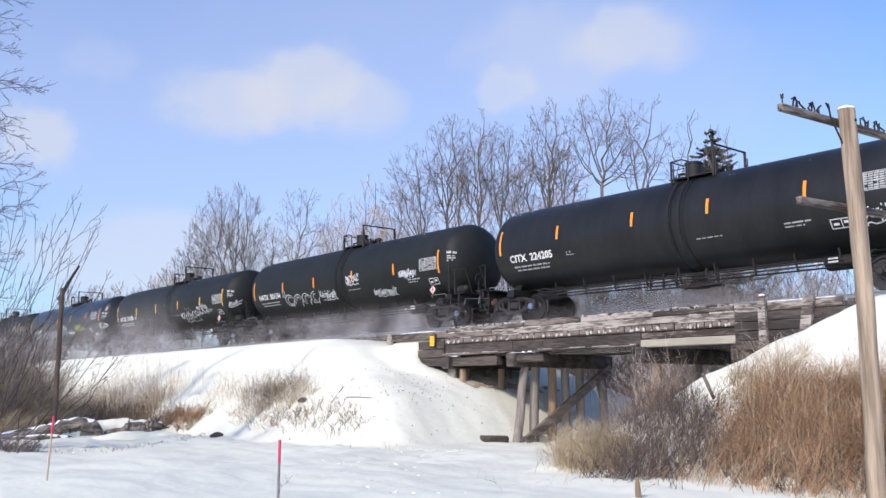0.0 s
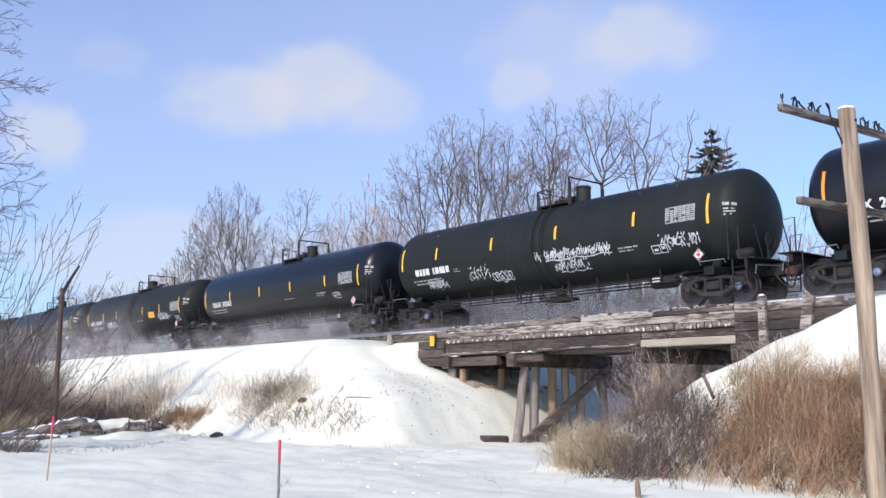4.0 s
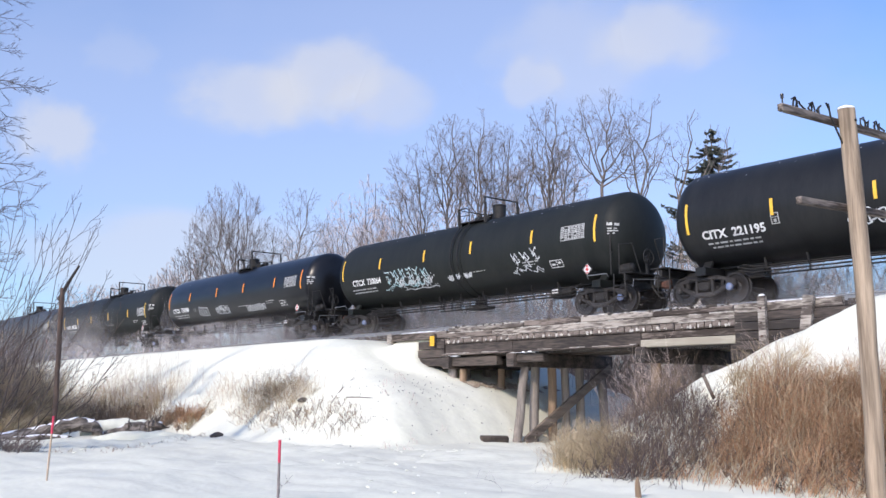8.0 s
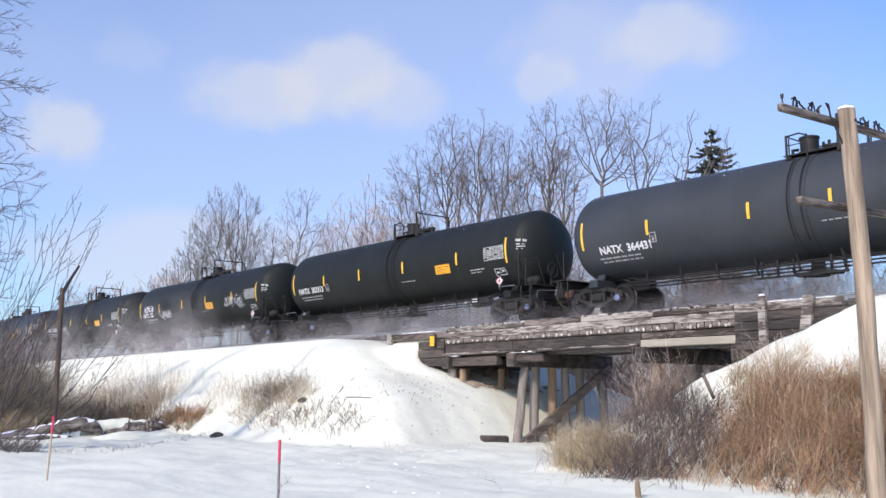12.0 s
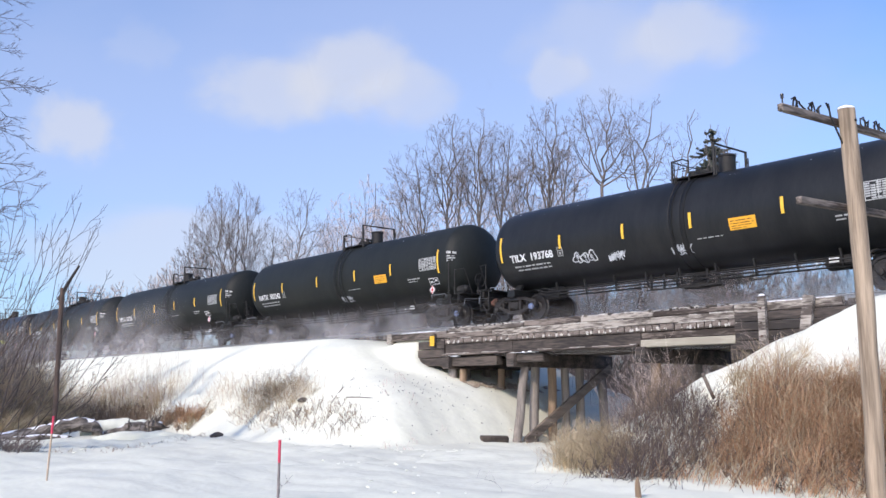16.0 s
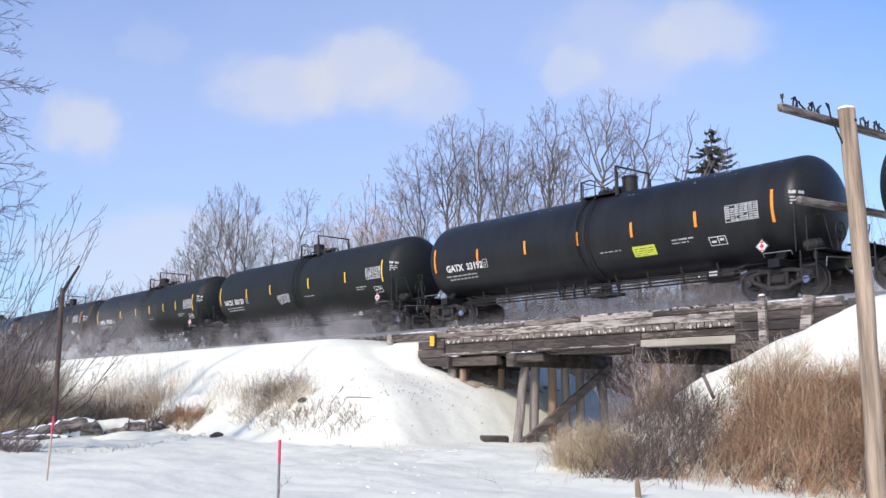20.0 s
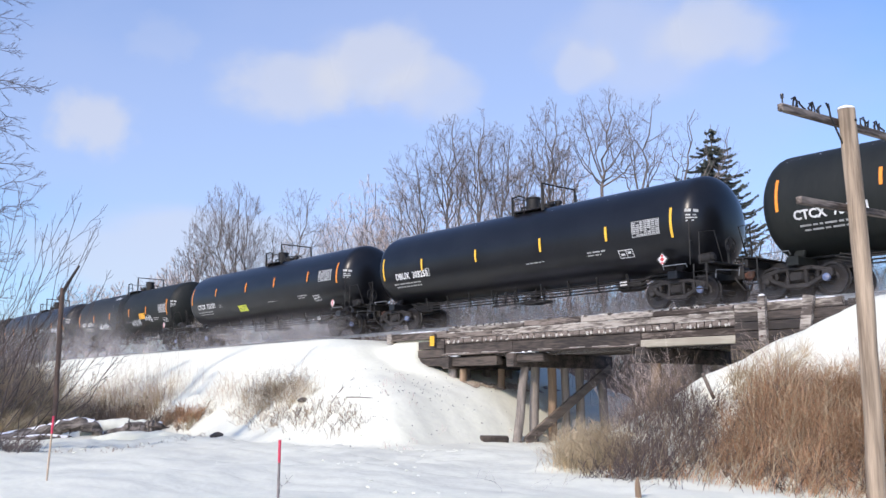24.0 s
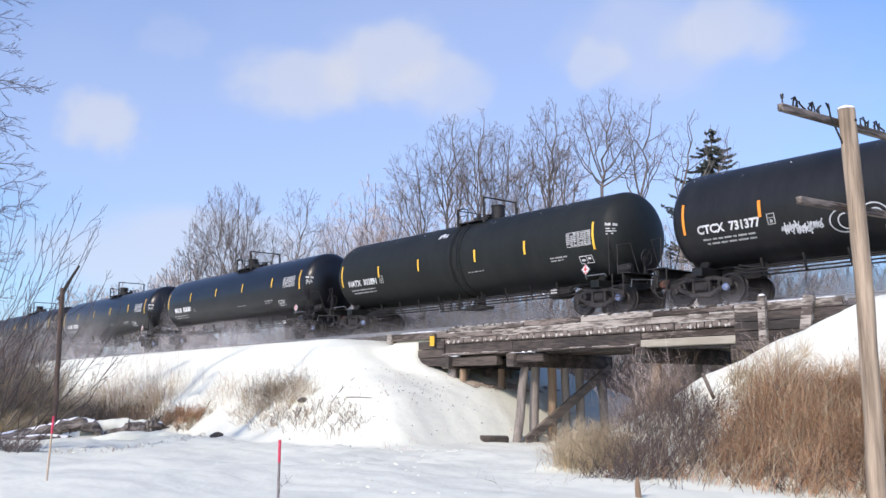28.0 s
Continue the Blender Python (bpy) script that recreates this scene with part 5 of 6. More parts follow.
def spruce(x, y, h):
    t = thing("spruce_tree", "dark green spruce with layered drooping boughs behind the bank", "tree", at=pose(x, y, ground_z(x, y)))
    part("trunk", Geo().tube([(0, 0, -0.2), (0.05, 0, h * 0.5), (0, 0, h)], [0.22, 0.13, 0.015], 8), M["bark"], t)
    r, g = random.Random(9), Geo()
    z, turn = h * 0.35, 0.0
    while z < h - 0.12:
        reach = min(2.8, (h - z) * 0.56 + 0.2)
        count = 7 if z < h - 1.2 else 5
        for k in range(count):
            turn += 2.4
            a, l = turn + r.uniform(-0.3, 0.3), reach * r.choice((0.6, 0.75, 0.85, 1.0, 1.2))
            out, side = Vector((math.cos(a), math.sin(a), 0)), Vector((-math.sin(a), math.cos(a), 0))
            zz, dip = z + r.uniform(-0.1, 0.1), r.uniform(0.15, 0.4)
            bough = [Vector((0, 0, zz)) + out * l * f + UP * l * (-dip * math.sin(2.2 * f) + 0.16 * f * f) for f in (0, 0.25, 0.5, 0.75, 1.0)]
            g.tube(bough, [0.03, 0.024, 0.018, 0.012, 0.006], 3, False)
            for j in range(int(26 + 36 * l)):
                f = r.uniform(0.08, 1.0)
                i = min(3, int(f * 4))
                q = bough[i].lerp(bough[i + 1], f * 4 - i)
                w = (0.1 + 0.26 * l * (1 - f) * 0.8) * r.uniform(0.5, 1.1)
                s = r.choice((-1, 1))
                e = q + side * s * w + out * w * 0.7 + UP * r.uniform(-0.13, 0.05)
                up = Vector((r.uniform(-0.05, 0.05), r.uniform(-0.05, 0.05), 0.045))
                g.add([q + up, e, q - up - UP * r.uniform(0.0, 0.08)], [(0, 1, 2)])
        z += r.uniform(0.26, 0.42)
    part("foliage", g, M["needle"], t, "dense dark needles", smooth=0)


spruce(-30.6, 20.5, 17.1)

# a tall tree just out of view by the creek, its long outer boughs reaching in, and a fan of leaning saplings by the far pole
VIEW_RIGHT = Vector((0.642, 0.766, 0))


def creek_tree(x, y, h, seed=77, stout=1.0):
    r, geos = random.Random(seed), (Geo(), Geo())
    spec = dict(wander=0.03, bow=-0.03, kids=(8, 5, 4, 0), bare=(0.35, 0.2, 0.1, 0.1), ratio=(0.36, 0.42, 0.4, 0.4), open=0.6, lift=0.1, thin=0.0031 * stout, top=3)
    geos[0].tube([(0, 0, -0.4), (0.1, 0.05, h * 0.4), (0, 0.1, h * 0.75), (0.1, 0, h)], [0.24, 0.19, 0.11, 0.02], 10)
    for k in range(46):
        z = h * (0.22 + 0.74 * k / 46)
        a = (r.gauss(0, 0.4) if k % 2 else r.uniform(0.6, 5.6))
        out = VIEW_RIGHT * math.cos(a) + VIEW_RIGHT.cross(UP) * math.sin(a)
        l = (3.2 - 1.2 * abs(k / 46 - 0.4)) * r.uniform(0.75, 1.12)
        limb(geos, r, Vector((0.03, 0.05, z)), Vector((0, 0, z)) + out * l + UP * l * r.uniform(-0.2, 0.34), 0.02 * stout, 0, spec, None)
    t = thing("bare_tree", "tall bare creekside tree rooted out of view with long wind-bent boughs", "tree", "trees by the creek", at=pose(x, y, ground_z(x, y) - 0.1))
    part("trunk", geos[0], M["twig_dark"], t)
    part("crown", geos[1], M["twig_dark"], t, smooth=0)


creek_tree(-29.5, -19.6, 16.0)
# two more wholly out of view, added only to throw branch shadows on the bank
creek_tree(-37.0, -21.4, 16.0, 78, 2.2)
creek_tree(-42.0, -20.6, 15.0, 79, 2.2)


def leaning_saplings(x, y, h, stems, lean, seed):
    """Slender whips that rise aslant from one root and curve upright."""
    r, geos = random.Random(seed), (Geo(), Geo())
    spec = dict(wander=0.02, bow=0.06, kids=(6, 3, 2, 0), bare=(0.3, 0.25, 0.2, 0.1), ratio=(0.3, 0.4, 0.4, 0.4), open=0.5, lift=0.1, thin=0.0045, top=2)
    for k in range(stems):
        a = lean * r.uniform(0.45, 1.35)
        out = (VIEW_RIGHT + VIEW_RIGHT.cross(UP) * r.gauss(0, 0.4)).normalized()
        foot = Vector((r.gauss(0, 0.35), r.gauss(0, 0.35), -0.2))
        l = h * r.uniform(0.6, 1.1)
        limb(geos, r, foot, foot + (out * math.sin(a) + UP * math.cos(a)) * l, 0.022, 0, dict(spec, bow=0.16 * a), None)
    t = thing("bare_sapling", "clump of slender leaning bare saplings beside the creek", "sapling", "saplings by the creek", at=pose(x, y, ground_z(x, y) - 0.1))
    part("trunk", geos[0], M["twig_dark"], t)
    tagged(part("crown", geos[1], M["twig_dark"], t, smooth=0), kind="stuff")


for i, (x, y, h, n, lean) in enumerate(((-32.6, -17.6, 7.6, 4, 0.35), (-32.4, -17.0, 8.0, 4, 0.5), (-32.0, -16.2, 7.4, 4, 0.62), (-33.4, -16.6, 6.6, 3, 0.55), (-33.0, -18.4, 8.2, 4, 0.3))):
    leaning_saplings(x, y, h, n, lean, 300 + i)


def thicket(name, seed, spots, mat, label, per=60, size=1.3, lean=(0, 0), thick=0.006, splay=0.4):
    """Fine tangled twigs standing in the snow."""
    r, g = random.Random(seed), Geo()
    for x, y, w, h in spots:
        for k in range(per):
            bx, by = x + r.gauss(0, w * 0.5), y + r.gauss(0, w * 0.5)
            p = Vector((bx, by, ground_z(bx, by) - 0.05))
            d = Vector((r.gauss(lean[0], splay), r.gauss(lean[1], splay), 1)).normalized()
            l = h * r.uniform(0.5, 1.1)
            pts = [p]
            for i in range(3):
                d = (d + Vector((r.gauss(0, 0.2), r.gauss(0, 0.2), -0.03))).normalized()
                pts.append(pts[-1] + d * l / 3)
            g.tube(pts, [thick, thick * 0.85, thick * 0.7, thick * 0.4], 3, False)
            for j in range(4):
                q = pts[1].lerp(pts[3], r.random())
                e = (d + Vector((r.gauss(0, 0.6), r.gauss(0, 0.6), r.gauss(0.1, 0.4)))).normalized() * l * r.uniform(0.15, 0.35)
                g.tube([q, q + e * 0.5 + Vector((0, 0, 0.02)), q + e], [thick * 0.6, thick * 0.5, thick * 0.3], 3, False)
    return thing(name, label, "brush", "brush on the bank", "stuff", g, mat, smooth=0)


def grass(seed, count, where, h, lean, mat, label, width=0.011, plume=0.0):
    """Dry blades, each a bent tapering ribbon."""
    r, g = random.Random(seed), Geo()
    while count:
        x, y, k = where(r)
        if k <= 0:
            continue
        count -= 1
        z = ground_z(x, y) - 0.05
        l, a = h * k * r.uniform(0.55, 1.1), r.uniform(0, 6.28)
        dx, dy = lean[0] * r.uniform(0.0, 1.7) + r.gauss(0, 0.34), lean[1] * r.uniform(0.2, 1.5) + r.gauss(0, 0.34)
        wx, wy = math.cos(a) * width, math.sin(a) * width
        droop = r.uniform(0.0, 0.6) * l
        vs = []
        for f, w in ((0, 1), (0.4, 0.9), (0.75, 0.65), (1.0, 0.15)):
            cx, cy = x + dx * l * f ** 1.6, y + dy * l * f ** 1.6
            cz = z + l * f - droop * f ** 3
            vs += [(cx - wx * w, cy - wy * w, cz), (cx + wx * w, cy + wy * w, cz)]
        g.add(vs, [(0, 1, 3, 2), (2, 3, 5, 4), (4, 5, 7, 6)])
        if plume and r.random() < plume:
            tip = Vector(vs[-1])
            for j in range(5):
                q = tip + Vector((r.gauss(0, 0.03), r.gauss(0, 0.03), r.uniform(-0.12, 0.05)))
                g.add([q, q + Vector((0.02, 0.01, 0.03)), q + Vector((-0.01, 0.02, 0.035))], [(0, 1, 2)])
    return thing("dry_grass", label, "grass", "dry grass", "stuff", g, mat, smooth=0)


def tussocks(seed, count, where, blades, h, lean, mat, label, width=0.0065):
    """Tufts of long dry stems from one root that arch over the way the wind has laid them."""
    r, g = random.Random(seed), Geo()
    while count:
        x, y, k = where(r)
        if k <= 0:
            continue
        count -= 1
        tl = VIEW_RIGHT * (lean * r.gauss(1.0, 0.55)) + Vector((r.gauss(0, 0.22), r.gauss(-0.1, 0.22), 0))
        for b in range(blades):
            bx, by = x + r.gauss(0, 0.07), y + r.gauss(0, 0.07)
            l = h * k * r.uniform(0.45, 1.15)
            d = tl * r.uniform(0.4, 1.3) + Vector((r.gauss(0, 0.28), r.gauss(0, 0.28), 0))
            arch = r.uniform(0.15, 0.95)
            p0 = Vector((bx, by, ground_z(bx, by) - 0.04))
            a = r.uniform(0, 6.28)
            w = Vector((math.cos(a), math.sin(a), r.uniform(-0.5, 0.5))) * width * r.uniform(0.6, 1.15)
            vs = []
            for f, t in ((0, 1.0), (0.3, 0.95), (0.6, 0.8), (0.82, 0.6), (1.0, 0.2)):
                c = p0 + d * (l * f ** 1.4) + UP * (l * (f - 0.62 * arch * f * f) * (1 - 0.25 * d.length))
                vs += [c - w * t, c + w * t]
            g.add(vs, [(0, 1, 3, 2), (2, 3, 5, 4), (4, 5, 7, 6), (6, 7, 9, 8)])
    return thing("dry_grass", label, "grass", "dry grass", "stuff", g, mat, smooth=0)


def on_bank(r):
    """The rank growth on the near side of the far bank, thinning out towards its edges."""
    x, y = r.uniform(-13.0, -4.5), r.uniform(-10.4, -7.0)
    edge = min((y + 10.5) / 0.9, (-6.9 - y) / 0.7, (x + 11.2 + 0.45 * (y + 9.0)) / 0.9) + 0.7 * noise.noise((x * 0.8, y * 0.8, 3))
    return x, y, min(1.1, max(0.5, 0.55 + 0.5 * edge + 0.3 * noise.noise((x, y, 8)))) if r.random() < edge else 0.0


tussocks(1, 400, on_bank, 38, 1.3, 0.34, M["grass_rust"], "thick rust-orange dry grass arching over the snowy bank", width=0.0042)
tussocks(8, 90, on_bank, 20, 1.15, -0.35, M["grass_rust"], "rust-brown bent stems lying back among the dry grass")
tussocks(9, 260, on_bank, 18, 1.5, 0.45, M["grass_tan"], "pale straw stems among the rust-orange grass", width=0.0045)
# dark stems whose colour also puts shade into the gaps of the growth
tussocks(18, 210, on_bank, 16, 0.85, 0.1, M["twig_dark"], "dark stems deepening the shaded gaps in the dry grass", width=0.007)


def on_crest(r):
    x, y = r.uniform(-12.2, -4.0), r.uniform(-7.9, -5.9)
    return x, y, r.uniform(0.6, 1.0) if r.random() < (0.3 + 0.9 * noise.noise((x * 0.9, y * 0.9, 2))) * ease((-5.7 - y) / 1.3) else 0.0


tussocks(2, 130, on_crest, 20, 1.0, 0.12, M["grass_tan"], "pale tan dry grass along the bank crest", width=0.0055)
thicket("brush", 19, [(-11.4 + 0.75 * k, -6.5 - 0.5 * (k % 3), 0.5, 0.75) for k in range(9)], M["twig_pale"], "fine pale stalks along the bank crest", per=34, thick=0.0035)


def tufts(spots):
    def pick(r):
        x, y, w = r.choice(spots)
        return x + r.gauss(0, w), y + r.gauss(0, w * 0.6), 1.0
    return pick


# the slope of the near bank: airy shrubs, reeds along its foot, scraps of weed
SHRUBS = [(-37.6, -6.4, 0.6), (-36.2, -6.5, 0.6), (-34.6, -6.5, 0.7), (-33.4, -6.3, 0.6), (-32.4, -6.6, 0.7), (-31.6, -6.3, 0.5), (-30.9, -6.3, 0.45), (-33.3, -6.9, 0.6)]
CORE = [(-34.4, -6.3, 0.5), (-33.4, -6.25, 0.4), (-32.4, -6.3, 0.45), (-31.5, -6.25, 0.4), (-33.0, -6.6, 0.5)]
SCRAPS = [(-33.2, -7.2, 0.5), (-32.2, -7.3, 0.5), (-31.2, -7.1, 0.5), (-30.2, -7.0, 0.5), (-34.4, -7.0, 0.5), (-29.2, -7.1, 0.4), (-30.9, -7.5, 0.4)]
grass(3, 420, tufts(SHRUBS), 1.05, (-0.1, 0), M["straw_pale"], "pale dry stalks with feathery heads on the snowy bank", width=0.006, plume=0.9)
grass(26, 150, tufts(CORE), 1.25, (-0.05, 0), M["grass_brown"], "thin brown stalks with dark seed heads on the snowy bank", width=0.0045, plume=1.0)
tussocks(27, 46, tufts(CORE), 18, 0.75, 0.1, M["grass_tan"], "golden tan grass tufts on the snowy bank", width=0.007)
thicket("brush", 15, [(x, y, w, 1.0) for x, y, w in SHRUBS], M["straw_pale"], "pale straw-coloured airy shrubs on the snowy bank", per=18, thick=0.0055)
thicket("brush", 20, [(x, y, w, 0.5) for x, y, w in CORE + SCRAPS], M["grass_brown"], "brown twigs low among the pale shrubs", per=26, thick=0.006, splay=0.8)
tussocks(28, 34, tufts(SCRAPS), 12, 0.45, 0.2, M["straw_pale"], "flattened straw lying on the snowy bank", width=0.007)
REEDS = [(-52.6, -7.6, 1.2), (-49.6, -7.6, 1.2), (-46.7, -7.5, 1.2), (-44.2, -7.3, 1.0), (-42.4, -7.2, 0.6)]
grass(4, 900, tufts(REEDS), 1.35, (-0.1, 0), M["grass_tan"], "tall pale reeds along the foot of the bank", width=0.009, plume=0.6)
grass(29, 420, tufts([(-41.5, -6.5, 0.8), (-44.0, -6.3, 1.1), (-47.2, -6.2, 1.2), (-50.5, -6.0, 1.3)]), 1.35, (-0.1, 0.1), M["straw_pale"], "sparse pale stalks on the slope above the reeds", width=0.006, plume=0.5)
thicket("brush", 10, [(x, y, w, 1.25) for x, y, w in REEDS], M["twig_pale"], "pale twiggy stalks among the reeds", per=40, thick=0.007)
grass(10, 2400, tufts([(-52.0, -8.6, 1.3), (-49.0, -8.7, 1.3), (-46.0, -8.6, 1.2), (-43.6, -8.4, 0.9), (-41.8, -8.1, 0.6)]), 0.85, (0.1, 0), M["grass_brown"], "matted brown dry grass behind the fallen log")
grass(21, 700, tufts([(-51.0, -8.4, 1.3), (-47.0, -8.4, 1.3), (-43.6, -8.2, 0.9)]), 0.8, (0.1, 0), M["twig_dark"], "dark dead stalks behind the fallen log")
tussocks(5, 26, tufts([(-38.6, -7.85, 0.4), (-37.6, -7.75, 0.4)]), 24, 0.95, 0.15, M["grass_rust"], "rusty dry grass clump beside the fallen log", width=0.009)
tussocks(30, 20, tufts([(-39.6, -7.9, 0.4), (-38.4, -8.0, 0.5), (-37.4, -7.9, 0.4)]), 20, 0.8, 0.15, M["grass_brown"], "brown dry grass at the root of the rusty clump", width=0.008)
tussocks(25, 22, tufts([(-39.4, -7.8, 0.5), (-36.8, -7.5, 0.5)]), 22, 0.75, 0.15, M["grass_tan"], "tan dry grass clump beside the fallen log", width=0.008)
thicket("brush", 8, [(-27.8, -6.9, 0.4, 0.45), (-26.9, -7.0, 0.4, 0.4), (-26.4, -7.2, 0.35, 0.35), (-27.8, -7.4, 0.5, 0.5), (-26.3, -7.7, 0.4, 0.4), (-28.8, -7.2, 0.6, 0.6), (-29.6, -7.3, 0.5, 0.6), (-25.4, -7.4, 0.3, 0.35)],
        M["grass_brown"], "small brown twigs sticking out of the snow", per=20, thick=0.008)
thicket("brush", 22, [(-27.6, -7.0, 0.35, 0.3), (-26.6, -7.15, 0.3, 0.25), (-26.9, -7.5, 0.4, 0.35), (-30.2, -7.0, 0.5, 0.5), (-28.4, -7.6, 0.4, 0.3)], M["twig_dark"], "dark scraps of weed lying on the snow", per=14, lean=(0.5, 0.4), thick=0.007)
thicket("brush", 23, [(-26.2, -5.9, 0.25, 0.3), (-25.3, -5.3, 0.3, 0.3), (-27.0, -5.2, 0.3, 0.3), (-24.4, -5.0, 0.25, 0.25), (-23.9, -6.4, 0.25, 0.3), (-27.4, -4.4, 0.3, 0.35), (-22.6, -7.6, 0.3, 0.3), (-23.4, -7.8, 0.3, 0.3)],
        M["twig_pale"], "sparse dry stems poking through the snow", per=8, thick=0.005)
# by the broken pole
thicket("brush", 6, [(-47.0, -13.6, 1.6, 2.6), (-44.5, -14.6, 1.5, 2.6), (-50.0, -11.5, 1.8, 2.4), (-42.0, -15.6, 1.2, 2.2), (-40.5, -16.2, 1.0, 1.8)],
        M["twig_purple"], "dark tangled brush by the broken pole", per=180, thick=0.012, splay=0.25)
thicket("brush", 32, [(-46.5, -12.6, 1.3, 4.6), (-44.0, -13.6, 1.2, 4.6), (-48.5, -11.8, 1.2, 4.4), (-41.5, -14.3, 1.0, 4.2), (-46.0, -11.4, 0.9, 3.4)], M["twig"], "tall grey-brown twiggy brush by the broken pole", per=110, thick=0.011, splay=0.2)
thicket("brush", 29, [(-46.0, -12.2, 1.3, 2.8), (-43.5, -13.0, 1.3, 2.8), (-48.0, -10.8, 1.2, 2.6), (-44.6, -11.6, 1.0, 2.2), (-42.4, -14.4, 1.2, 2.6)], M["grass_tan"], "tan-brown tangled brush by the broken pole", per=200, thick=0.012, splay=0.25)
tussocks(11, 140, tufts([(-54.6, -9.7, 0.9), (-43.5, -12.4, 0.9), (-41.4, -13.6, 0.9), (-45.2, -10.9, 0.9), (-40.2, -14.3, 0.7), (-42.8, -12.9, 0.8)]), 22, 1.5, 0.5, M["grass_tan"], "matted tan dry grass laid over under the saplings", width=0.011)
tussocks(24, 50, tufts([(-44.0, -12.2, 0.9), (-42.0, -13.4, 0.8), (-46.5, -10.6, 0.9)]), 22, 1.2, 0.5, M["grass_brown"], "brown dry grass laid over under the saplings", width=0.011)
thicket("brush", 34, [(-28.8, -15.6, 0.5, 0.22), (-29.2, -14.2, 0.6, 0.2), (-30.2, -12.8, 0.6, 0.22), (-31.4, -11.2, 0.6, 0.2), (-32.6, -10.0, 0.6, 0.25), (-33.4, -9.0, 0.6, 0.3), (-27.4, -14.8, 0.4, 0.18)], M["grass_brown"], "scraps of dry weed on the snow before the log", per=12, thick=0.006, splay=0.9)
thicket("brush", 11, [(-29.4, -16.5, 0.35, 0.5), (-30.4, -17.2, 0.4, 0.5), (-31.2, -17.0, 0.4, 0.5), (-29.7, -16.9, 0.3, 0.4)], M["twig"], "low brown weeds in the snow", per=90, lean=(0.3, 0.3))
# beside the creek and on the far bank
thicket("brush", 25, [(-14.15, -9.85, 0.28, 0.8), (-13.75, -9.7, 0.34, 0.95), (-13.35, -9.6, 0.3, 0.9), (-13.05, -9.75, 0.28, 0.8), (-13.5, -9.95, 0.3, 0.7)], M["grass_tan"], "bushy tan weeds beside the creek", per=230, thick=0.0042)
grass(6, 500, tufts([(-14.1, -9.8, 0.3), (-13.6, -9.7, 0.36)]), 0.85, (0.0, 0), M["grass_tan"], "tan weed stalks beside the creek", width=0.005, plume=0.5)
PURPLE = [(-12.3, -10.2, 0.5, 0.9), (-11.8, -9.7, 0.55, 1.1), (-12.6, -9.2, 0.6, 1.2), (-12.9, -8.4, 0.6, 1.1), (-11.2, -10.2, 0.5, 0.9), (-12.5, -7.9, 0.5, 0.9), (-11.3, -9.2, 0.5, 1.0), (-12.0, -8.5, 0.5, 1.0), (-11.6, -10.5, 0.5, 0.8), (-13.5, -8.5, 0.35, 0.8), (-13.2, -7.9, 0.35, 0.8), (-12.7, -9.7, 0.4, 0.9), (-11.7, -8.8, 0.4, 0.8), (-11.9, -8.1, 0.35, 0.6), (-11.1, -9.6, 0.4, 0.7)]
thicket("brush", 3, PURPLE, M["twig_purple"], "tangled grey-purple bare brush on the bank", per=34, lean=(0.25, 0.1), thick=0.0058)
thicket("brush", 13, PURPLE, M["grass_brown"], "tangled brown bare brush on the bank", per=32, lean=(0.1, 0.1), thick=0.005)
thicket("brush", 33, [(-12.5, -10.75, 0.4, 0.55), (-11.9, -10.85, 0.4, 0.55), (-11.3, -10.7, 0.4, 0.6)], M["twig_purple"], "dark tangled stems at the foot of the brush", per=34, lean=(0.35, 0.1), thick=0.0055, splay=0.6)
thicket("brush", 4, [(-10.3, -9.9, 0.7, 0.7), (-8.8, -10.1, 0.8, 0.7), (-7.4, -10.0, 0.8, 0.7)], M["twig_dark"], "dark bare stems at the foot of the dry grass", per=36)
thicket("brush", 26, [(-14.4, -6.6, 0.5, 1.3), (-13.8, -7.3, 0.45, 1.2), (-14.8, -5.7, 0.5, 1.5), (-13.9, -6.6, 0.45, 1.2), (-13.4, -8.0, 0.4, 1.0)], M["grass_brown"], "upright bare brown brush at the foot of the bank", per=60, lean=(0.1, 0), thick=0.004, splay=0.2)
thicket("brush", 31, [(-14.2, -8.0, 0.35, 0.9), (-13.9, -7.7, 0.35, 0.9), (-13.6, -7.4, 0.3, 0.7), (-14.5, -7.6, 0.4, 1.2), (-14.0, -8.4, 0.35, 0.8)], M["twig"], "airy brown brush over the edge of the bank", per=22, lean=(0.1, 0.0), thick=0.0042, splay=0.35)
thicket("brush", 27, [(-14.4, -6.6, 0.5, 1.7), (-13.8, -7.3, 0.45, 1.5), (-15.2, -5.9, 0.5, 1.8)], M["twig_pale"], "pale grey-brown twigs at the foot of the bank", per=40, thick=0.004, splay=0.2)
thicket("brush", 5, [(-16.2, -4.0, 0.6, 2.0), (-15.8, -4.0, 0.8, 1.8), (-16.4, -2.6, 0.9, 2.0), (-15.0, -4.9, 0.6, 1.3), (-15.4, -2.4, 0.5, 2.0), (-14.6, -3.0, 0.5, 1.6)],
        M["twig"], "bare brown brush growing under the trestle", per=110)
thicket("brush", 17, [(-15.9, -4.6, 0.5, 1.8), (-15.8, -4.0, 0.7, 1.7), (-15.0, -5.2, 0.6, 1.3)],
        M["twig_pale"], "pale twiggy brush growing under the trestle", per=75)
thicket("brush", 9, [(-11.9, -12.9, 0.5, 0.6), (-12.6, -12.0, 0.4, 0.6), (-10.8, -11.9, 0.6, 0.5)], M["twig_dark"], "a few bent dark stems in the snow", per=2, lean=(0.5, 0.3), thick=0.0026)
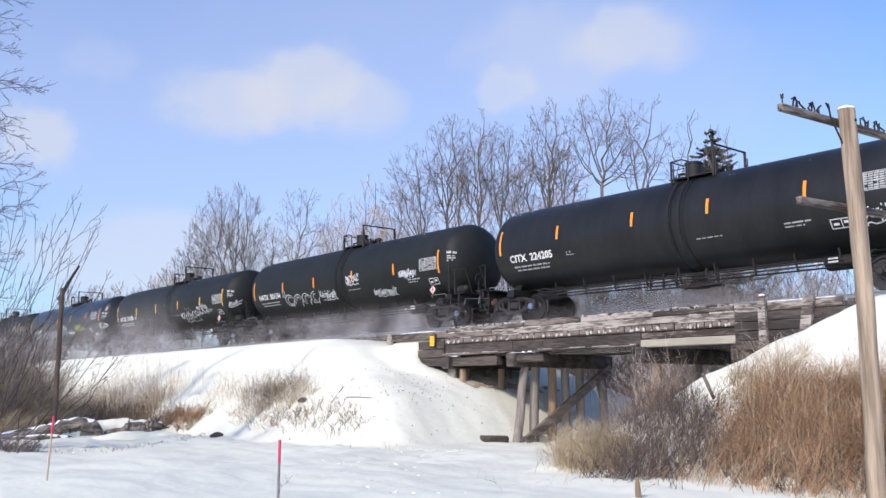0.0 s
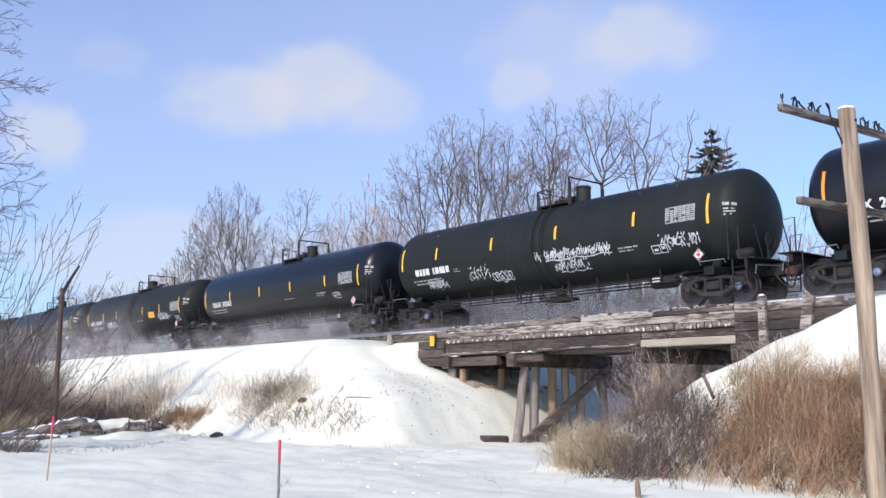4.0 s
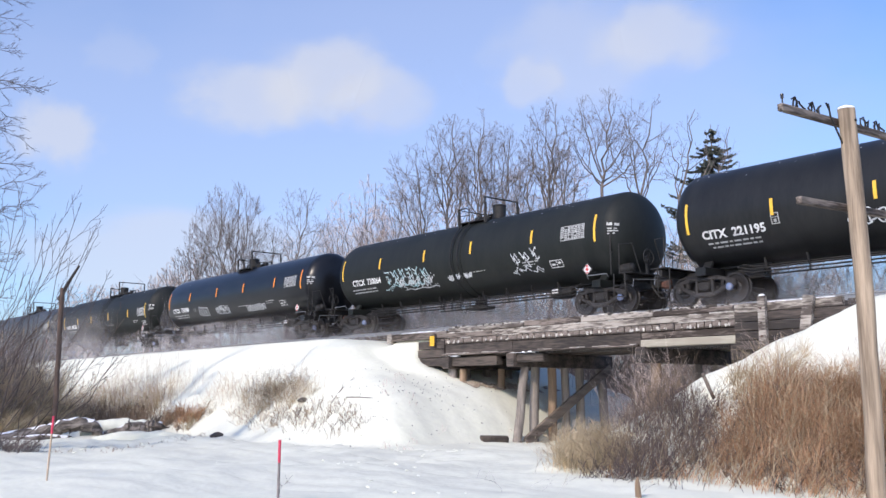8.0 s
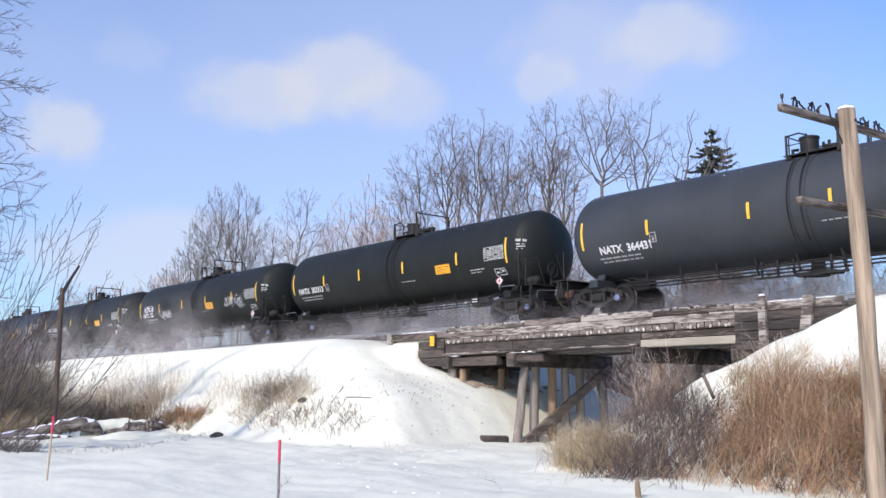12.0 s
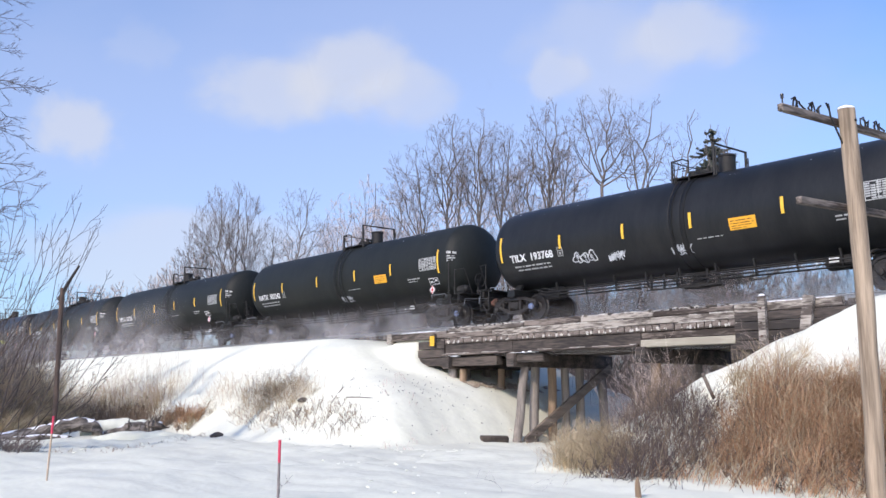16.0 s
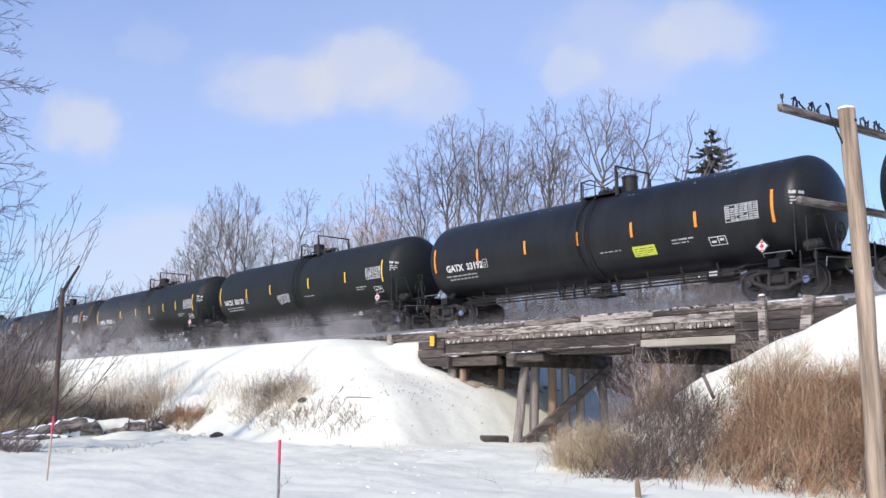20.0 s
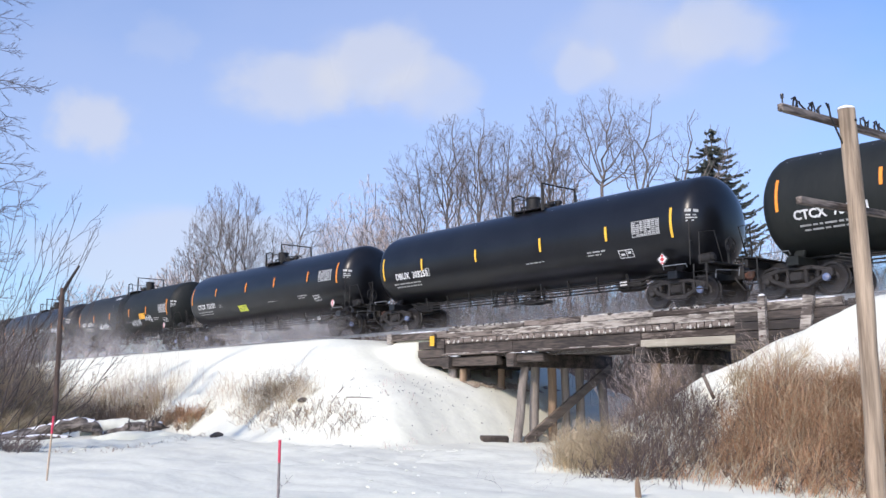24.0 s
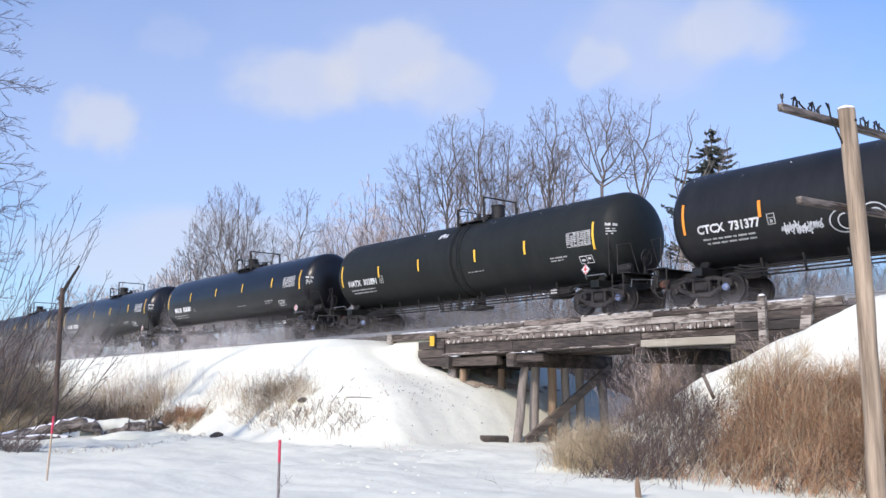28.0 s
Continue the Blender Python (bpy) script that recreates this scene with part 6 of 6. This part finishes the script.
thicket("brush", 7, [(-6.0 - 2.6 * k, 7.0 + 1.5 * (k % 3), 1.5, 3.2) for k in range(46)], M["twig"], "bare brown brush beyond the bank", per=85, thick=0.014)
thicket("brush", 28, [(-4.0 - 1.25 * k, 9.5 + 2.3 * (k % 4), 1.2, min(11.5, 7.8 + 0.1 * k) - 0.8 * (k % 3)) for k in range(50)], M["twig"], "tall bare brown thicket beyond the railway bank", per=44, thick=0.019)
thicket("brush", 30, [(-6.0 - 2.1 * k, 12.5 + 2.3 * (k % 3), 1.6, min(10.0, 7.4 + 0.12 * k) - 0.8 * (k % 3)) for k in range(30)], M["twig_pale"], "tall pale thicket beyond the railway bank", per=44, thick=0.019)
thicket("brush", 14, [(-17.0 - 1.1 * k, 5.0 + 1.9 * (k % 4), 1.3, 2.6) for k in range(24)], M["twig"], "grey-brown brush beyond the trestle", per=70, thick=0.01)


def on_toe(r):
    return r.uniform(-12.6, -5.0), r.gauss(-10.4, 0.3), 1.0


grass(12, 70, on_toe, 1.2, (0.9, 0.2), M["grass_tan"], "long pale arching straws at the edge of the growth", width=0.006)
grass(13, 420, on_toe, 0.5, (0.6, 0.0), M["grass_rust"], "short rust-brown stubble at the edge of the growth", width=0.006)
thicket("brush", 16, [(-11.9, -11.0, 0.6, 0.5), (-10.6, -11.2, 0.6, 0.45), (-12.6, -10.8, 0.6, 0.6)], M["twig_dark"], "thin dark stalks standing in the snow", per=10, lean=(0.15, 0.1), thick=0.006)
for k, (x, y, l, s) in enumerate(((-13.9, -11.2, 1.1, 0.5), (-12.3, -13.6, 0.7, -0.9), (-14.1, -17.0, 0.5, 0.4))):
    r = random.Random(700 + k)                    # long single shoots arching out of the snow
    foot = Vector((x, y, ground_z(x, y) - 0.05))
    g = Geo().tube([foot + VIEW_RIGHT * (s * l * f * f) + UP * (l * (0.9 * f - 0.45 * f * f)) for f in (0, 0.25, 0.5, 0.75, 1.0)], [0.0034, 0.003, 0.0027, 0.0022, 0.0015], 5, False)
    for f in (0.45, 0.7, 0.85):
        q = foot + VIEW_RIGHT * (s * l * f * f) + UP * (l * (0.9 * f - 0.45 * f * f))
        g.tube([q, q + Vector((r.gauss(0, 0.06), r.gauss(0, 0.06), 0.14))], [0.004, 0.002], 4, False)
    thing("bent_shoot", "single dark bare shoot arching out of the snow", "twig", "shoots in the snow", geo=g, mat=M["twig_dark"])

# ---- fallen log, stumps, clods ----
stump = thing("post_stump", "short orange-brown broken post stump in the snow", "post", at=pose(-10.22, -12.5, ground_z(-10.22, -12.5), 3, -4, 0))
part("shaft", Geo().tube([(0, 0, -0.2), (0, 0, 0.12), (0.01, 0, 0.26)], [0.052, 0.05, 0.042], 9), M["pile_tan"], stump)
part("splinter", Geo().box((0.025, 0, 0.29), (0.03, 0.04, 0.1), (0, 8, 0), b=0.008).box((-0.02, 0.01, 0.27), (0.025, 0.03, 0.06), b=0.006), M["pile_tan"], stump, "split weathered top")
thing("leaning_board", "grey-green weathered board leaning out of the snow", "board", geo=Geo().box((0, 0, 0.18), (0.07, 0.11, 0.75), b=0.012), mat=M["timber"], at=pose(-12.2, -7.38, ground_z(-12.2, -7.38), -9, -21, 40))
for pts, label in ((((-27.76, -6.41), (-27.1, -6.3), (-26.53, -6.15)), "thin grey stick lying on the snowy bank"), (((-28.39, -6.6), (-28.8, -5.9), (-29.2, -5.09)), "long pale dead stem lying on the snowy bank")):
    line = [Vector((x, y, ground_z(x, y) + 0.03)) for x, y in pts]
    g = Geo().tube(line, [0.022, 0.018, 0.008], 6).tube([line[1], line[1] + Vector((0.2, -0.1, 0.16))], [0.01, 0.004], 5)
    thing("fallen_stick", label, "stick", "sticks on the bank", geo=g, mat=M["bark"])


def fallen_log(pts, rads, snow, label, name="fallen_log", roots=0):
    """A gnarled trunk lying along pts; snow gives how deep the snow lies on it from end to end."""
    log = thing(name, label, "log")
    g, n, m = Geo(), 16, 9
    fine, fr, deep = [], [], []
    for i in range(len(pts) - 1):
        for k in range(m):
            f = k / m
            fine.append(Vector(pts[i]).lerp(Vector(pts[i + 1]), f))
            fr.append((rads[i] + (rads[i + 1] - rads[i]) * f) * (1 + 0.22 * noise.noise((i * 4.3 + k * 0.6, 2, 3))))
            deep.append(snow[i] + (snow[i + 1] - snow[i]) * f)
    fine = [sum((fine[min(max(j + d, 0), len(fine) - 1)] for d in range(-3, 4)), Vector()) / 7 for j in range(len(fine))]
    g.tube(fine, fr, n)
    g.v = [tuple(Vector(p) + Vector((noise.noise((p[0] * 5, p[1] * 2, p[2] * 6)), 0.4 * noise.noise((p[1] * 5, p[0], 3)), noise.noise((p[2] * 7, p[1] * 2.5, 8)))) * 0.14) for p in g.v]
    part("trunk", g, M["log"], log)
    s = Geo()
    s.tube([p + Vector((-0.3 * r, 0.1 * r, r * (0.16 + d))) for p, r, d in zip(fine, fr, deep)], [r * 0.84 * (0.92 + 0.25 * noise.noise((k * 0.25, 4, 4))) for k, r in enumerate(fr)], n)
    part("snow_cover", s, M["snow_cap"], log, "lumpy snow along the top")
    r, g = random.Random(len(pts)), Geo()          # torn roots, stubs and splinters
    for k in range(roots):
        j = min(len(fine) - 1, int(len(fine) * r.uniform(0.35, 1.0)))
        d = Vector((r.uniform(0.1, 1.0), r.gauss(0.1, 0.8), r.gauss(0.0, 0.6))).normalized() * fr[j] * r.uniform(1.1, 2.2)
        q = fine[j] + Vector((r.gauss(0.05, 0.08), r.gauss(0, 0.12), r.gauss(-0.02, 0.08)))
        w = r.uniform(0.03, 0.075)
        g.tube([q, q + d * 0.5 + Vector((r.gauss(0, 0.07), r.gauss(0, 0.07), r.gauss(0, 0.07))), q + d], [w, w * 0.7, w * 0.25], 6)
    if roots:
        tagged(part("broken_root", g, M["log_dark"], log, "torn dark roots and stubs"), kind="stuff")
    return log


fallen_log([(-37.5, -16.1, -0.12), (-37.2, -15.0, 0.02), (-36.9, -14.0, 0.2), (-36.6, -13.1, 0.42), (-36.4, -12.5, 0.55), (-36.2, -12.0, 0.42), (-36.2, -11.9, 0.1)], [0.2, 0.22, 0.22, 0.26, 0.25, 0.22, 0.2],
           [0.3, 0.3, 0.26, 0.2, 0.2, 0.25, 0.2], "grey-brown fallen tree trunk arched over the snow", roots=10)
fallen_log([(-36.3, -11.8, 0.02), (-36.1, -11.1, 0.18), (-35.9, -10.6, 0.3), (-35.7, -10.1, 0.36), (-35.5, -9.6, 0.34)], [0.16, 0.24, 0.26, 0.3, 0.26], [0.1, 0.2, 0.1, 0.0, 0.0], "dark broken root end of a fallen tree", "fallen_root", roots=44)
fallen_log([(-36.4, -15.2, 0.0), (-35.9, -14.0, 0.1), (-35.6, -13.0, 0.06)], [0.12, 0.13, 0.08], [0.1, 0.3, 0.2], "short grey broken branch lying in snow", "fallen_branch", roots=5)
for k, (pts, rads) in enumerate(((((-37.1, -12.3, 0.25), (-36.9, -11.6, 0.38), (-36.7, -10.9, 0.42), (-36.4, -10.1, 0.4), (-36.2, -9.3, 0.2)), (0.2, 0.3, 0.3, 0.28, 0.15)),
                                 (((-34.9, -12.9, -0.15), (-34.7, -11.9, -0.02), (-34.5, -10.9, 0.0), (-34.3, -9.9, -0.02), (-34.2, -9.0, -0.15)), (0.2, 0.3, 0.32, 0.3, 0.2)))):
    line = [Vector(pts[min(3, j // 6)]).lerp(Vector(pts[min(3, j // 6) + 1]), j / 6 - min(3, j // 6)) for j in range(25)]
    g = Geo().tube([p + UP * 0.05 * noise.noise((j * 0.4, k, 1)) for j, p in enumerate(line)], [(rads[min(3, j // 6)] + (rads[min(3, j // 6) + 1] - rads[min(3, j // 6)]) * (j / 6 - min(3, j // 6))) * (1 + 0.2 * noise.noise((j * 0.35, 3, k))) for j in range(25)], 16)
    thing("snow_drift", "smooth drift of snow lying against the fallen log", "snow drift", "drifts at the log", "stuff", g, M["snow"], smooth=80)
for i, (x, y, s) in enumerate(((-32.1, -9.1, 0.24), (-31.6, -9.0, 0.16), (-30.6, -6.4, 0.22), (-33.4, -8.4, 0.26), (-33.1, -8.5, 0.2))):
    g = Geo().lathe([(0, 0.3 * s), (0.25 * s, s), (0.7 * s, s * 0.9), (1.0 * s, s * 0.5), (1.1 * s, 0.05)], 9, pose(0, 0, -0.05, 0, -90, 0))
    g.v = [(a * (1 + 0.35 * noise.noise((a * 5, b2 * 5, i))), b2 * (1 + 0.35 * noise.noise((b2 * 5, c * 5, i))), c * 0.8) for a, b2, c in g.v]
    thing("earth_clod", "dark frozen clod poking out of the snow", "clod", "clods in the snow", geo=g, mat=M["stone"], at=pose(x, y, ground_z(x, y), 0, 0, 50 * i))
g = Geo()
for i in range(160):                              # crumbs of ballast and earth strewn down the slope beside the abutment
    x, y = rng.gauss(-26.6, 1.5), rng.gauss(-4.6, 1.5)
    s = rng.uniform(0.008, 0.022)
    g.box((x, y, ground_z(x, y) + s * 0.2), (s * 2, s * 1.5, s), (rng.uniform(0, 50), rng.uniform(0, 50), rng.uniform(0, 90)))
thing("ballast_crumbs", "dark ballast crumbs strewn over the snowy slope", "gravel", "", "stuff", g, M["stone"], smooth=0)
g, n, m = Geo(), 26, 34                            # bare earth washed out below the cap, ragged at its edges
for i in range(n + 1):
    for j in range(m + 1):
        x, y = -27.4 + 2.6 * i / n, -2.0 + 4.6 * j / m
        g.v.append((x, y, ground_z(x, y) + 0.03 + 0.05 * noise.noise((x * 4, y * 4, 2))))
for i in range(n):
    for j in range(m):
        x, y = -27.4 + 2.6 * i / n, -2.0 + 4.6 * j / m
        if 1 - abs(x + 26.3) / 0.75 - 0.12 * abs(y + 0.6) + 0.9 * noise.noise((x * 2.2, y * 1.6, 6)) > 0.55:
            g.f.append((i * (m + 1) + j, (i + 1) * (m + 1) + j, (i + 1) * (m + 1) + j + 1, i * (m + 1) + j + 1))
thing("bare_earth", "pale brown bare earth below the trestle cap", "earth", "", "stuff", g, M["earth"], smooth=60)
g = Geo()
for i in range(150):                              # clods and stones on it
    x, y = rng.gauss(-26.3, 0.45), rng.uniform(-2.0, 1.5)
    c = rng.uniform(0.01, 0.04)
    g.box((x, y, ground_z(x, y) + 0.03), (c * 2, c * 1.7, c), (rng.uniform(-25, 25), rng.uniform(-25, 25), rng.uniform(0, 90)), b=c * 0.25)
thing("abutment_rubble", "brown earth clods below the trestle cap", "rubble", "", "stuff", g, M["earth"], smooth=0)
g, r = Geo(), random.Random(51)
for i in range(250):                              # broken crust along the toe of the bank, and in low rows on the creek
    if i >= 150:                                  # and before the fallen log
        x = r.uniform(-34.5, -28.5)
        y, big = -0.95 * (x + 46.0) + 1.2 + r.gauss(0, 0.9), r.uniform(0.012, 0.04)
    elif i < 130:
        x = r.uniform(-30, -20.5)
        y, big = -7.9 + r.gauss(0, 0.5) + 0.06 * max(0.0, x + 25), r.uniform(0.012, 0.045)
    else:
        k = r.randrange(5)
        x, y, big = (-19.0, -15.6, -16.4, -21.5, -13.0)[k] + r.gauss(0, 0.9), (-12.0, -14.4, -12.6, -14.6, -15.0)[k] + r.gauss(0, 0.22), r.uniform(0.018, 0.045)
    g.box((x, y, ground_z(x, y) + big * 0.12), (big * r.uniform(1.4, 2.6), big * 1.5, big * 0.9), (r.uniform(-20, 20), r.uniform(-20, 20), r.uniform(0, 90)), b=big * 0.38)
thing("snow_lumps", "broken lumps of wind crust on the snow", "snow", "", "stuff", g, M["snow"], smooth=80)


# ---- clouds: a far, thin layer drifting by ----
def cloud_material(name, seed, strength, alpha, tint):
    mat = bpy.data.materials.new(name)
    mat.use_nodes = True
    n, l = mat.node_tree.nodes, mat.node_tree.links
    n.remove(n["Principled BSDF"])
    tc, nz, no2, gr, sub, mr, mx, em, tr, mp = (n.new("ShaderNode" + k) for k in ("TexCoord", "TexNoise", "TexNoise", "TexGradient", "Math", "MapRange", "MixShader", "Emission", "BsdfTransparent", "Mapping"))
    gr.gradient_type = "SPHERICAL"
    l.new(tc.outputs["Object"], gr.inputs[0])
    mp.inputs["Location"].default_value = (seed, seed * 0.7, 0)
    mp.inputs["Scale"].default_value = (2.4, 1.5, 1)
    l.new(tc.outputs["Object"], mp.inputs[0])
    l.new(mp.outputs[0], nz.inputs["Vector"])
    nz.inputs["Scale"].default_value, nz.inputs["Detail"].default_value, nz.inputs["Roughness"].default_value = 0.75, 5, 0.5
    sub.operation = "MULTIPLY_ADD"
    l.new(nz.outputs[0], sub.inputs[0])
    sub.inputs[1].default_value = 0.9
    l.new(gr.outputs["Fac"], sub.inputs[2])
    mr.interpolation_type = "SMOOTHERSTEP"
    mr.inputs["From Min"].default_value, mr.inputs["From Max"].default_value = 0.62, 1.15
    mr.inputs["To Max"].default_value = alpha
    l.new(sub.outputs[0], mr.inputs["Value"])
    edge = n.new("ShaderNodeMath")
    edge.operation, edge.use_clamp = "MULTIPLY", True
    edge.inputs[1].default_value = 4.0
    l.new(gr.outputs["Fac"], edge.inputs[0])
    fin = n.new("ShaderNodeMath")
    fin.operation = "MULTIPLY"
    l.new(edge.outputs[0], fin.inputs[0])
    l.new(mr.outputs[0], fin.inputs[1])
    em.inputs["Color"].default_value, em.inputs["Strength"].default_value = tint, strength
    l.new(fin.outputs[0], mx.inputs[0])
    l.new(tr.outputs[0], mx.inputs[1])
    l.new(em.outputs[0], mx.inputs[2])
    l.new(mx.outputs[0], n["Material Output"].inputs["Surface"])
    return mat


CLOUDS = []


def cloud(az, el, drift, w, h, seed, alpha, label, tint=(0.94, 0.95, 0.93, 1)):
    """A soft bank of cloud 2.6 km off; az and el in degrees from the camera's heading and from level, drift in degrees over the clip."""
    g, n = Geo(), 24
    g.add([(0, 0, 0)] + [(math.cos(6.2832 * k / n), math.sin(6.2832 * k / n), 0) for k in range(n)], [(0, 1 + k, 1 + (k + 1) % n) for k in range(n)])
    ob = thing("cloud", label, "cloud", "drifting clouds", "structure", g, cloud_material("cloud", seed, 0.56, alpha, tint), smooth=0)
    ob.scale = (w, h, 1)
    rows = []
    for k in range(5):
        a = math.pi - YAW - radians(az + drift[0] * k / 4)
        e = radians(el + drift[1] * k / 4)
        p = EYE + Vector((math.cos(a) * math.cos(e), math.sin(a) * math.cos(e), math.sin(e))) * 2600
        rows.append((7.0 * k, look(p, EYE)))
    CLOUDS.append((ob, rows))


cloud(-8.5, 18.3, (5.1, 1.6), 303, 180, 1.0, 0.62, "broad soft white cloud in a pale blue sky")
cloud(-12.9, 17.1, (4.0, 1.4), 303, 153, 3.0, 0.55, "broad soft white cloud in a pale blue sky")
cloud(-5.1, 17.3, (5.3, 1.1), 225, 135, 5.0, 0.40, "thin hazy edge of a white cloud")
cloud(11.6, 21.0, (6.0, -0.0), 270, 148, 4.0, 0.50, "thin hazy white cloud in a pale blue sky")
cloud(3.7, 18.3, (5.7, 1.3), 148, 112, 6.0, 0.42, "thin hazy white cloud in a pale blue sky")
cloud(7.4, 20.3, (6.2, 0.3), 382, 213, 12.0, 0.30, "thin hazy veil of cloud")
cloud(-23.9, 14.2, (3.3, 1.2), 175, 130, 7.0, 0.60, "small soft white cloud low in the sky")
cloud(-20.9, 18.9, (4.1, 1.7), 135, 94, 14.0, 0.14, "small thin wisp of cloud")
cloud(-16.0, 8.0, (1.2, 0.2), 800, 200, 9.0, 0.5, "low veil of white cloud near the horizon")
cloud(-5.0, 15.0, (2.0, 0.3), 2400, 900, 15.0, 0.42, "thin veil of haze over the whole sky", (0.80, 0.86, 1.04, 1))


# ---- what moves ----
RUN = [(0, 0.0), (1, 17.27), (2, 34.35), (3, 50.91), (4.5, 76.35), (6, 102.15), (7, 119.52), (8, 136.88), (9, 154.32), (10, 171.75), (11, 189.26), (12, 206.8), (13.5, 233.1),
       (15, 259.46), (16, 277.02), (17, 294.61), (18, 312.2), (19, 329.66), (20, 347.17), (21, 364.75), (22.5, 390.95), (24, 417.25), (25, 434.86), (26, 452.48), (27, 470.18), (28, 487.88)]


def motions():
    for ob, s in train:
        walk(ob, [(t, pose(s + d, 0, RAIL)) for t, d in RUN])
    for i, (ob, s) in enumerate(dusts):       # before the train the low powder sinks away over the bare deck, the high powder is blown to its lee
        rows = [(k / 4, s + float(np.interp(k / 4, [t for t, d in RUN], [d for t, d in RUN]))) for k in range(113)]
        walk(ob, [(t, pose(x, 3.7 * ease((x + 62) / 26) if i % 4 == 1 else 0, RAIL - (1.0, 0, -0.05, -0.05)[i % 4] * ease((x + 40) / 14))) for t, x in rows])
    # the wheelsets roll on the rails; those in the same place of their trucks roll alike
    wheels = [w for car, s in train for t in car.children if t.name.startswith("truck") for w in t.children if w.name.startswith("wheelset")]
    step = 17.43 / FPS / 0.457
    for d in (-1, 1):
        alike = [w for w in wheels if w.location.x * d > 0]
        walk(alike[0], [(k / FPS, pose(d * 0.889, 0, -0.093, 0, math.degrees(step * k) % 360.0, 0)) for k in range(int(28 * FPS) + 1)])
        for w in alike[1:]:
            w.rotation_mode = "QUATERNION"
            w.animation_data_create().action = alike[0].animation_data.action
            w.animation_data.action_slot = alike[0].animation_data.action_slot
    for ob, rows in CLOUDS:
        walk(ob, rows)


motions()
